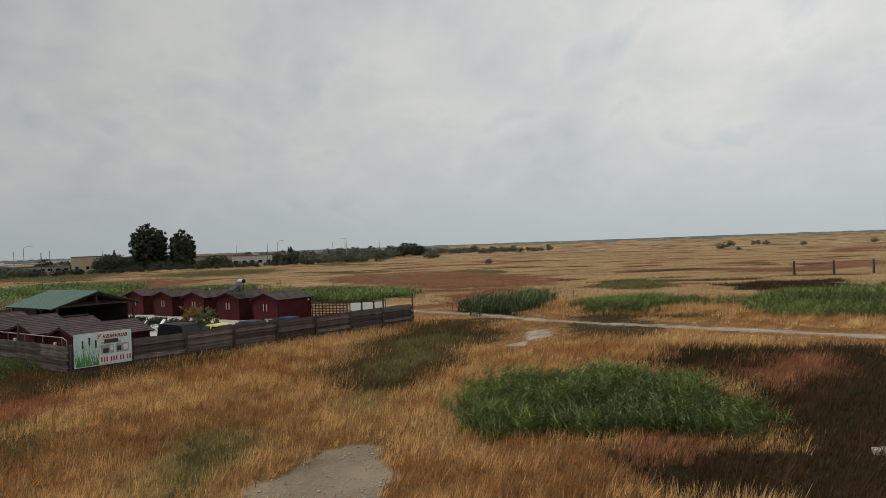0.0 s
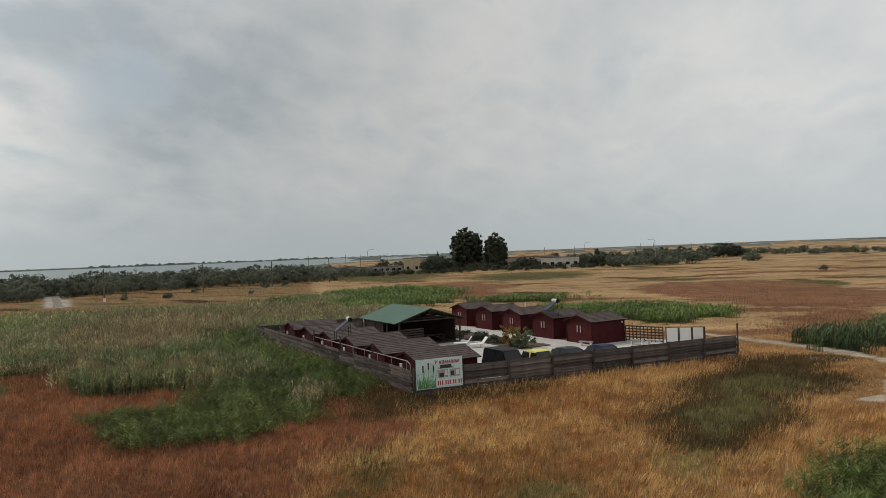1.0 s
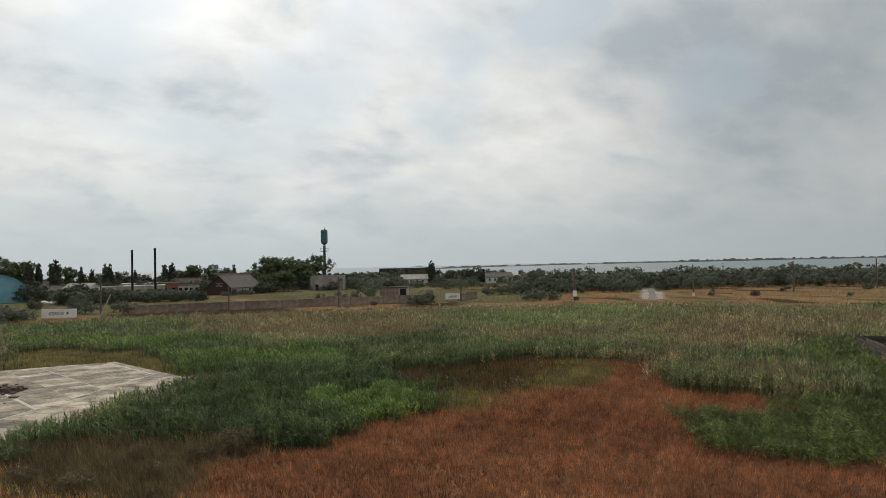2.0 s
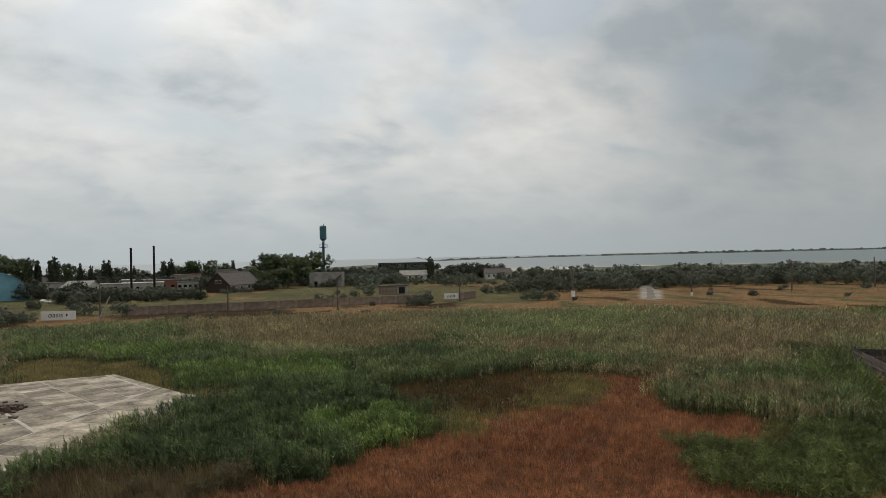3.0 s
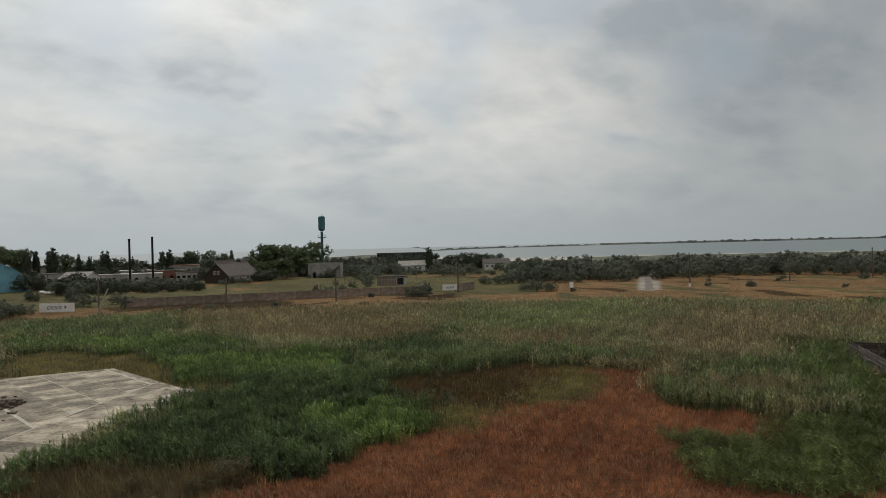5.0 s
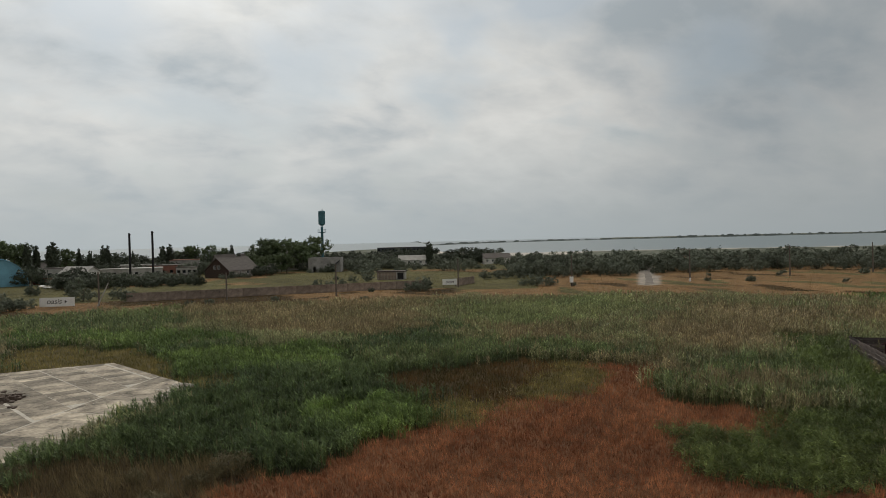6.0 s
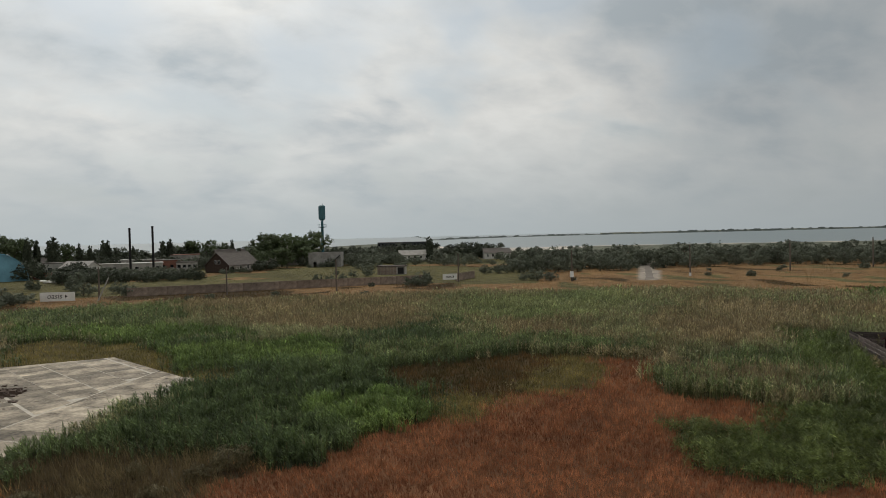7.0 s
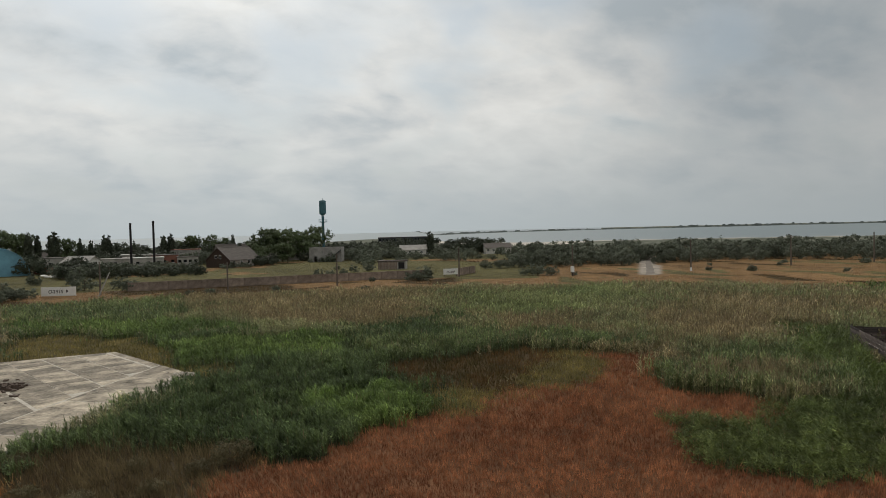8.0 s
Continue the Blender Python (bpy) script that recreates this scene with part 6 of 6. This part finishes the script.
def flat_building(name, label, cx, cy, ux, uy, L, W, H, wmat, windows, rows=1, wz=1.0, rmat="slate", ww=1.2, wh=1.2, dark="glass"):
    b = thing(name, label, "building", facing(cx, cy, ux, uy))
    part("wall", Geo().box(-L / 2, -W / 2, 0, L / 2, W / 2, H), M[wmat], b)
    part("roof", Geo().box(-L / 2 - 0.25, -W / 2 - 0.25, H, L / 2 + 0.25, W / 2 + 0.25, H + 0.28), M[rmat], b)
    gl = Geo().box(-ww / 2, -0.03, 0, ww / 2, -0.004, wh).mesh("window", M[dark])
    sill = Geo().box(-ww / 2 - 0.1, -0.12, -0.1, ww / 2 + 0.1, -0.004, -0.02).mesh("sill", M["white"])
    for r in range(rows):
        for i in range(windows):
            x = -L / 2 + L * (i + 0.5) / windows
            for s in (-1, 1):
                w = part("window", gl, None, b, at=pose(x, s * W / 2, wz + r * 2.9, 0, 0, 0 if s < 0 else 180))
                part("sill", sill, None, w)
    return b


# local -y looks back to the grassland: the long axis runs left to right as seen from there
def ruined_block():
    """Bare concrete block walls with a broken top, an outside stair and two openings."""
    b = thing("ruined_block", "roofless grey block building with an outside stair", "building", facing(-285.5, 48.0, 0.35, 0.94))
    L, W, H, t = 13.2, 7.0, 6.0, 0.3
    holes = ((-4.6, 0.0, 1.3, 2.3), (-0.8, 3.3, 1.5, 1.4))
    for side in (-1, 1):
        g = Geo()
        xs = sorted({-L / 2, L / 2, *[h[0] for h in holes], *[h[0] + h[2] for h in holes]}) if side < 0 else [-L / 2, L / 2]
        y0, y1 = (side * W / 2, side * W / 2 - side * t)
        for x0, x1 in zip(xs[:-1], xs[1:]):
            top = H - 0.25 * math.sin(x0 * 1.9) ** 2
            open_at = [h for h in holes if side < 0 and abs(h[0] - x0) < 0.01]
            if open_at:
                z, hh = open_at[0][1], open_at[0][3]
                if z > 0:
                    g.box(x0, min(y0, y1), 0, x1, max(y0, y1), z)
                g.box(x0, min(y0, y1), z + hh, x1, max(y0, y1), top)
            else:
                g.box(x0, min(y0, y1), 0, x1, max(y0, y1), top)
        part("wall", g, M["ruin"], b)
    for x in (-L / 2, L / 2 - t):
        part("wall", Geo().box(x, -W / 2 + t, 0, x + t, W / 2 - t, H - 0.15), M["ruin"], b)
    part("floor_slab", Geo().box(-L / 2 + t, -W / 2 + t, 2.9, L / 2 - t, W / 2 - t, 3.1), M["ruin"], b)
    stair = part("stair", Geo().extrude([(6.5, 4.6), (6.5, 4.9), (0.6, 0.3), (0.6, 0.0), (1.0, 0.0)], -W / 2 - 1.3, -W / 2 - 0.05, "y"), M["darkwall"], b, "dark concrete stair")
    tread = Geo().box(-0.18, -W / 2 - 1.35, 0, 0.18, -W / 2 - 0.02, 0.05).mesh("tread", M["ruin"])
    for i in range(14):
        part("tread", tread, None, stair, at=pose(0.8 + 0.42 * i, 0, 0.42 + 0.327 * i))


ruined_block()
flat_building("long_hall", "long dark two-storey hall with a flat roof", -463.0, 131.0, 0.28, 0.96, 34.0, 10.0, 7.4, "darkwall", 14, 2, 2.0, "slate", 1.2, 1.6)
house("white_cottage", "long low whitewashed cottage with a grey roof", -318.0, 95.6, 0.16, 0.98, 14.0, 7.0, 3.0, 4.9, "whitewash", "plaster", windows=5, gable_windows=False)
house("white_cottage", "low whitewashed cottage with a brown roof", -304.5, 132.6, 0.16, 0.98, 12.5, 7.0, 3.0, 4.9, "whitewash", "slate", windows=5, gable_windows=False)
shed = flat_building("shed", "low plank shed with a flat roof", -210.5, 56.0, 0.42, 0.9, 8.6, 4.0, 2.5, "plaster", 0, 1, 0.7, "post_wood", 1.6, 1.3, "black")
board = Geo().box(-0.2, -2.03, 0.05, 0.2, -2.003, 2.4).mesh("board", M["wallc"])
for i in range(13):
    part("board", board, None, shed, at=pose(-4.05 + 0.46 * i, 0, 0))
# closed black sheet on the wall; its colour stands for the bay's shade
part("bay", Geo().box(2.1, -2.06, 0.2, 4.0, -2.004, 2.2), M["black"], shed, "black sheet standing for the shade in an open bay")


def dome():
    d = thing("arched_hangar", "faded blue arched sheet-metal hangar", "hangar", facing(-262, -64.2, -0.97, -0.25))
    R_, L = 9.2, 26.0
    outer = [(R_ * math.cos(math.pi * i / 20), R_ * math.sin(math.pi * i / 20)) for i in range(21)]
    inner = [(a * 0.985, b * 0.985) for a, b in outer][::-1]
    part("shell", Geo().extrude(outer + inner, -2, L, "x"), M["dome"], d)
    part("end_wall", Geo().extrude([(a * 0.98, b * 0.98) for a, b in outer], -1.6, -1.4, "x"), M["dome"], d)
    ribm = Geo().extrude([(a * 1.006, b * 1.006) for a, b in outer] + [(a * 0.999, b * 0.999) for a, b in outer[::-1]], 0, 0.12, "x").mesh("rib", M["dome"])
    for i in range(10):
        part("rib", ribm, None, d, at=pose(-1.8 + i * 2.8, 0, 0))


dome()


def tower():
    t = thing("water_tower", "blue-green steel water tower on a slim column", "water tower", pose(-325.7, 53.3, 0) @ Matrix.Scale(1.16, 4))
    part("column", Geo().lathe([(0.62, 0), (0.52, 14.6), (0.52, 17.0)], 14), M["tower"], t, smooth=False)
    part("tank", Geo().lathe([(0.52, 17.2), (1.38, 18.0), (1.38, 23.0), (0.9, 23.4)], 16), M["tower"], t)
    part("gallery", Geo().lathe([(0.52, 14.4), (1.75, 14.6), (1.75, 14.75), (0.52, 14.75)], 16), M["tower"], t)
    rail = Geo().rod((1.7, 0, 14.7), (1.7, 0, 15.7), 0.035, seg=5).mesh("rail_post", M["tower"])
    for i in range(8):
        part("rail_post", rail, None, t, at=pose(0, 0, 0, 0, 0, 45 * i))
    hoop = Geo()
    for i in range(16):
        a, b = math.pi * i / 8, math.pi * (i + 1) / 8
        hoop.rod((1.7 * math.cos(a), 1.7 * math.sin(a), 15.7), (1.7 * math.cos(b), 1.7 * math.sin(b), 15.7), 0.035, seg=4)
    part("handrail", hoop, M["tower"], t)
    part("ladder", Geo().box(0.66, -0.22, 0.0, 0.71, -0.18, 17.6).box(0.66, 0.18, 0.0, 0.71, 0.22, 17.6), M["tower"], t)
    for s in (-0.5, 0.1, 0.6):
        part("aerial", Geo().rod((s, 0.2, 23.3), (s, 0.2, 24.2), 0.04, seg=5), M["tower"], t)


tower()
for az, h in ((93.6, 17.6), (95.2, 17.0)):
    x, y = bearing(az, 268)
    c = thing("boiler_chimney", "tall sooty steel chimney pipe", "chimney", pose(x, y, 0), "boiler chimneys")
    part("pipe", Geo().rod((0, 0, 0), (0, 0, h), 0.42, 0.36, 10), M["black"], c)
    part("collar", Geo().rod((0, 0, h - 0.5), (0, 0, h - 0.2), 0.46, 0.46, 10), M["black"], c)


# more buildings at the edge of the village
house("white_cottage", "white low cottage with a pale roof", -283.0, -42.5, 0.55, 0.835, 11.0, 8.0, 3.2, 5.4, "whitewash", "plaster", windows=3, gable_windows=False)
flat_building("grey_house", "low grey house with a row of dark windows", -300.0, -54.5, 0.2, 0.98, 9.0, 6.0, 4.6, "plaster", 3, 1, 1.6, "slate", 1.4, 1.3)
flat_building("long_store", "long low store with a pale flat roof", -352.0, -27.0, 0.08, 1.0, 22.0, 8.0, 3.7, "plaster", 6, 1, 1.4, "whitewash", 1.6, 1.4)
# black sheets stand for shade inside the ruin's and the hut's openings
flat_building("block_ruin", "unfinished grey block building without a roof", -352.0, -8.0, 0.03, 1.0, 13.0, 8.0, 5.4, "ruin", 4, 1, 1.8, "redroof", 1.5, 1.8, "black")
flat_building("brick_hut", "small orange brick hut among bushes", -270.0, -52.5, 0.2, 0.98, 5.0, 3.5, 2.2, "redroof", 2, 1, 0.8, "slate", 0.7, 0.7, "black")
for i, (x, y, L) in enumerate(((-330, 9.5, 9.0), (-333, 21.0, 9.0), (-331, 32.0, 9.0))):
    house("roof_row_house", "house with a pale grey gabled roof among trees", x, y, -0.35, 0.94, L, 8.5, 3.6, 7.6, "plaster", "slate", windows=2, gable_windows=False)
house("roof_row_house", "house with a pale grey gabled roof among trees", -318.0, 36.0, -0.10, 0.99, 12.0, 9.0, 3.6, 8.6, "plaster", "plaster", windows=2, gable_windows=False)
house("roof_row_house", "low house with a grey roof", -345.0, -68.0, 0.25, 0.97, 14.0, 8.0, 3.2, 6.0, "plaster", "slate", windows=3, gable_windows=False)


for az, d, L, H, wmat, rmat in ((96.6, 300, 12.0, 3.6, "plaster", "plaster"), (94.4, 296, 15.0, 3.7, "plaster", "whitewash"), (92.6, 306, 13.0, 4.3, "redroof", "slate"), (91.2, 300, 8.0, 3.4, "plaster", "slate"), (98.4, 318, 10.0, 3.4, "plaster", "slate")):
    x, y = bearing(az, d)
    flat_building("low_house", "low village house with a pale flat roof above the hedge", x, y, y / d, -x / d, L, 7.0, H, wmat, 4, 1, 1.3, rmat, 1.2, 1.1)


def sheet_pile():
    g = Geo()
    rng = random.Random(6)
    for i in range(16):
        g.box(-1.6, -0.5, 0, 1.6, 0.5, 0.06, pose(rng.uniform(-3.5, 3.5), rng.uniform(-1.2, 1.2), 0.1 + 0.05 * i, rng.uniform(-14, 14), rng.uniform(-14, 14), rng.uniform(0, 180)))
    single("sheet_pile", g, M["whitewash"], "untidy pile of pale roofing sheets", "sheets", pose(-240.0, -44.5, 0.0, 0, 0, 80), kind="stuff")


sheet_pile()
# trees of the village: bearing, distance, height, width factor
for az, d, h, wf in ((85.3, 300, 14.2, 1.1), (84.0, 302, 15.2, 1.1), (82.5, 312, 15.6, 1.05), (81.4, 318, 15.0, 1.0), (83.6, 285, 9.0, 1.1), (85.6, 282, 9.0, 1.0), (103.6, 350, 16.5, 0.9), (102.6, 345, 16.0, 0.8), (105, 350, 16, 0.9), (89.4, 390, 12.2, 0.9), (90.6, 390, 13.2, 0.8), (91.6, 400, 11.5, 0.8), (88.4, 400, 10.5, 0.8), (99.4, 345, 13.0, 0.7)):
    broad.at(*bearing(az, d), h, wf)
for az, d, h, wf in ((101.9, 340, 15.0, 0.55), (101.3, 345, 14.5, 0.5), (100.3, 330, 15.4, 0.75), (98.6, 350, 12.2, 0.5), (97.9, 360, 11.6, 0.5), (97.0, 350, 13.6, 0.5), (96.7, 352, 13.4, 0.5), (92.9, 350, 13.0, 0.6), (92.4, 350, 13.6, 0.55), (72.0, 330, 11.6, 0.75), (87.8, 390, 12.8, 0.4), (95.0, 380, 10.5, 0.5)):
    poplar.at(*bearing(az, d), h, wf)
# bushes round the village: rows by bearing range, distance, height
for kind, a0, a1, d0, d1, h, n in ((oleaster, 66.5, 82, 255, 330, 4.6, 34), (darkbush, 90.2, 96.8, 222, 240, 2.9, 20), (oleaster, 92.2, 97.8, 236, 262, 4.1, 17), (darkbush, 67.6, 70.4, 326, 340, 8.4, 6),
                                   (darkbush, 84, 105, 385, 460, 9.0, 44), (darkbush, 73, 82, 340, 430, 6.0, 30), (darkbush, 96.5, 100, 225, 262, 5.2, 8), (oleaster, 102.0, 104.8, 155, 172, 3.6, 6), 
                                   (darkbush, 66, 80, 420, 600, 6.0, 30), (darkbush, 101.2, 102.2, 262, 275, 7.8, 2), (darkbush, 84.6, 86.2, 262, 276, 5.0, 4), (oleaster, 86.2, 89.0, 256, 262, 2.2, 6), (darkbush, 98.5, 100.0, 262, 270, 6.4, 3), (oleaster, 89.2, 91.5, 300, 330, 5.5, 6), (darkbush, 91.5, 97.8, 330, 370, 6.0, 16), (oleaster, 90.5, 97.5, 262, 285, 3.2, 9), (darkbush, 78.4, 83.5, 300, 330, 4.6, 8)):
    for i in range(n):
        az, d = a0 + (a1 - a0) * (i + R.uniform(0.1, 0.9)) / n, R.uniform(d0, d1)
        small = 0.5 if d < 332 and (65.0 < az < 68.2 or 71.9 < az < 75.2 or 78.4 < az < 82.2) else 1.0
        kind.at(*bearing(az, d), h * small * R.uniform(0.7, 1.12), R.uniform(0.85, 1.3))
for i in range(16):
    oleaster.at(*bearing(74.2 + 5.3 * (i + R.uniform(0.1, 0.9)) / 16, R.uniform(296, 335)), 4.6 * R.uniform(0.75, 1.15), R.uniform(1.0, 1.3))
for i in range(10):
    darkbush.at(*bearing(72.4 + 4.0 * (i + R.uniform(0.1, 0.9)) / 10, R.uniform(405, 440)), 7.6 * R.uniform(0.8, 1.1), R.uniform(0.9, 1.2))
# bushes among the cottages
for x, y, h in ((-288, 60, 5.8), (-306, 71, 7.2), (-236, 54, 3.4), (-325, 85, 6.0), (-271, 76, 4.6), (-282, 85, 4.1), (-363, 90, 6.4), (-292, 56, 5.6), (-280, 49, 4.2), (-219, 40, 1.6), (-203, 42, 2.4), (-350, 117, 4.8), (-294, 103, 3.3), (-435, 101, 5.8), (-366, 106, 5.0), (-373, 82, 5.6)):
    oleaster.at(x, y, h, R.uniform(0.95, 1.25))
# the rim of the thicket
for x, y, h in ((-227, 110, 6.2), (-227, 116, 5.6), (-221, 121, 3.3), (-229, 131, 3.7), (-233, 140, 3.1), (-208, 133, 3.6), (-182, 124, 3.8), (-197, 138, 4.1), (-179, 131, 2.4), (-304, 140, 5.2), (-289, 128, 3.9)):
    oleaster.at(x, y, h, R.uniform(0.95, 1.25))
# bushes behind the sign and the leaning pole
for x, y, h in ((-235, -40, 4.7), (-223, -34, 4.6), (-226, -31, 3.9), (-244, -30, 4.8), (-195, -31, 3.2), (-176, -26, 3.5), (-179, -19, 3.2), (-168, -16, 2.8), (-176, -15, 1.9), (-205, -42, 3.1), (-277, -49, 4.1)):
    oleaster.at(x, y, h, R.uniform(0.95, 1.25))
for x, y, h, wf in ((-155.2, 78.6, 3.7, 1.2), (-152.5, 81.0, 2.6, 1.0), (-158.0, 76.4, 2.4, 1.0), (-156.8, 49.2, 3.6, 1.1), (-159.0, 47.0, 2.6, 1.0), (-190, 79, 3.3, 1.0), (-190, 83.5, 3.2, 1.1), (-191, 87, 2.8, 1.0), (-176, 27.4, 3.0, 0.8), (-185, 32, 2.2, 0.9), (-188, 36, 2.4, 0.9), (-205, 47, 2.6, 1.2)):
    oleaster.at(x, y, h, wf)
for x, y, h in ((-136.1, 127.6, 1.6), (-137.6, 30.6, 1.2), (-150, 86, 1.0), (-148, 14, 1.3), (-149, -3, 1.1), (-150, 1, 1.2), (-145, 122, 1.0), (-160, 135, 1.1), (-158, 160, 1.2), (-147.5, 148, 1.3), (-142, 172, 2.0), (-140, 180, 2.0), (-162, 38, 1.2), (-120, 140, 1.2), (-40, 122, 1.0)):
    shrub.at(x, y, h, R.uniform(0.9, 1.3))

# ---------------------------------------------------------------- steppe side of the village
for az, d, h, wf in ((23.1, 331, 20.6, 1.15), (22.3, 335, 18.6, 0.95), (23.7, 333, 18.8, 0.9), (20.6, 330, 17.6, 1.15), (20.1, 335, 15.8, 0.8), (21.1, 334, 16.0, 0.8), (25.4, 350, 9.5, 0.45), (12.4, 330, 8.5, 0.8)):
    poplar.at(*bearing(az, d), h, wf)
flat_building("cream_block", "cream brick block with a flat roof", *bearing(27.2, 342), 0.88, 0.46, 12.5, 9.0, 6.6, "cream", 3, 1, 1.2, "slate", 1.2, 1.4)
flat_building("low_white_building", "low white building with dark windows", *bearing(29.6, 330), 0.87, 0.49, 14.0, 9.0, 3.2, "plaster", 5, 1, 1.3, "slate", 1.6, 1.0)
flat_building("low_white_building", "low white building with dark windows", *bearing(15.4, 318), 0.96, 0.27, 17.0, 9.0, 4.6, "whitewash", 5, 1, 1.4, "slate", 1.7, 1.2)
flat_building("red_roof_building", "plastered building with a rusty red roof", *bearing(18.0, 350), 0.95, 0.31, 26.0, 10.0, 5.0, "plaster", 6, 1, 1.4, "redroof", 1.5, 1.2)
flat_building("grey_sheds", "row of low grey sheds", *bearing(33.5, 330), 0.84, 0.54, 45.0, 9.0, 3.2, "plaster", 9, 1, 1.0, "slate", 1.4, 1.0)
for a0, a1, d0, d1, h, n, kind in ((10, 31.5, 285, 312, 2.5, 46, darkbush), (4, 14, 300, 420, 6.0, 40, oleaster), (24.4, 26.4, 322, 332, 8.2, 7, darkbush), (10, 30, 352, 400, 6.0, 30, darkbush), (17.2, 19.5, 318, 325, 5.0, 5, darkbush), (12.0, 14.0, 318, 325, 5.5, 4, darkbush), (20, 24, 318, 324, 3.8, 7, darkbush), (1.5, 4.5, 420, 440, 8.5, 8, darkbush), (5.0, 9.0, 430, 470, 7.0, 10, darkbush), (-4.5, 2.0, 430, 520, 4.8, 16, oleaster), (-9, -4, 430, 480, 4.2, 9, oleaster), (31, 38, 290, 340, 5.0, 20, oleaster)):
    for i in range(n):
        az = a0 + (a1 - a0) * (i + R.uniform(0.1, 0.9)) / n
        kind.at(*bearing(az, R.uniform(d0, d1)), h * R.uniform(0.7, 1.15), R.uniform(0.85, 1.3))
for az, d, h in ((1.1, 330, 4.6), (0.7, 332, 4.0), (7.6, 310, 4.4), (6.6, 305, 4.6), (-3.8, 215, 1.8), (-22, 330, 3.6), (-22.6, 400, 3.4), (-24.4, 420, 3.4), (-25.1, 420, 3.0), (-27.6, 380, 2.2), (-32, 400, 2.6), (-23.2, 300, 1.6)):
    oleaster.at(*bearing(az, d), h, 1.1)
for az, d in ((31.8, 300), (29.6, 305), (16.6, 330), (14.2, 310), (9.0, 320), (8.0, 322), (5.2, 330), (26.2, 350), (33.0, 300), (36.0, 290)):
    pole("village_pole", *bearing(az, d), 9.5, "slim distant grey power pole", r=0.10, group="village poles")


def street_lamp(az, d, h, side):
    """A tall post with a curved arm and a flat lamp head."""
    x, y = bearing(az, d)
    p = thing("street_lamp", "tall grey street lamp with a curved arm", "street lamp", pose(x, y, 0, 0, 0, az), "street lamps")
    part("post", Geo().rod((0, 0, 0), (0, 0, h - 0.9), 0.13, 0.09, 8), M["rail"], p)
    arm = Geo()
    pts = [(side * 2.2 * (1 - math.cos(a)), 0, h - 0.9 + 0.9 * math.sin(a)) for a in (0, 0.4, 0.8, 1.2, 1.57)]
    for a, b in zip(pts[:-1], pts[1:]):
        arm.rod(a, b, 0.07, 0.07, 6)
    part("arm", arm, M["rail"], p)
    part("lamp_head", Geo().box(-0.45, -0.16, -0.1, 0.45, 0.16, 0.08, pose(side * 2.5, 0, h), chamfer=0.05), M["rail"], p)


for az, d, h, side in ((31.2, 300, 11.4, 1), (13.4, 322, 11.0, 1), (7.9, 330, 11.2, -1)):
    street_lamp(az, d, h, side)
for x, y in ((53.1, 104.1), (58.7, 103.4), (63.5, 101.5)):
    pole("fence_post", x, y, 2.1, "dark steppe fence post", r=0.16, mat="post_wood", group="steppe fence posts")

# low round tufts at the near rim of the weeds
tuft = Kind("steppe_tuft", "round olive-grey steppe bush", "shrub", "bush", [(2.6, 1.7), (2.2, 1.5), (2.4, 1.4)], M["leaf_olive"], 4200, 0.042, "olive tufts")
for x, y, h, wf in ((-37.6, 1.0, 1.5, 1.05), (-36.4, -0.6, 1.0, 1.0), (-34.6, -2.4, 0.8, 1.1), (-41.2, -9.6, 1.0, 1.0), (-36.0, -8.2, 0.9, 1.1), (-33.6, -5.6, 1.0, 1.2), (-38.6, -3.6, 0.8, 1.0)):
    tuft.at(x, y, h, wf)

single("flat_stone", Geo().prism([(-0.35, -0.1), (-0.1, -0.24), (0.3, -0.2), (0.42, 0.06), (0.12, 0.22), (-0.28, 0.16)], 0.0, 0.14), M["stone"], "flat pale stone among brown weeds", "stone", pose(12.9, 19.9, 0))
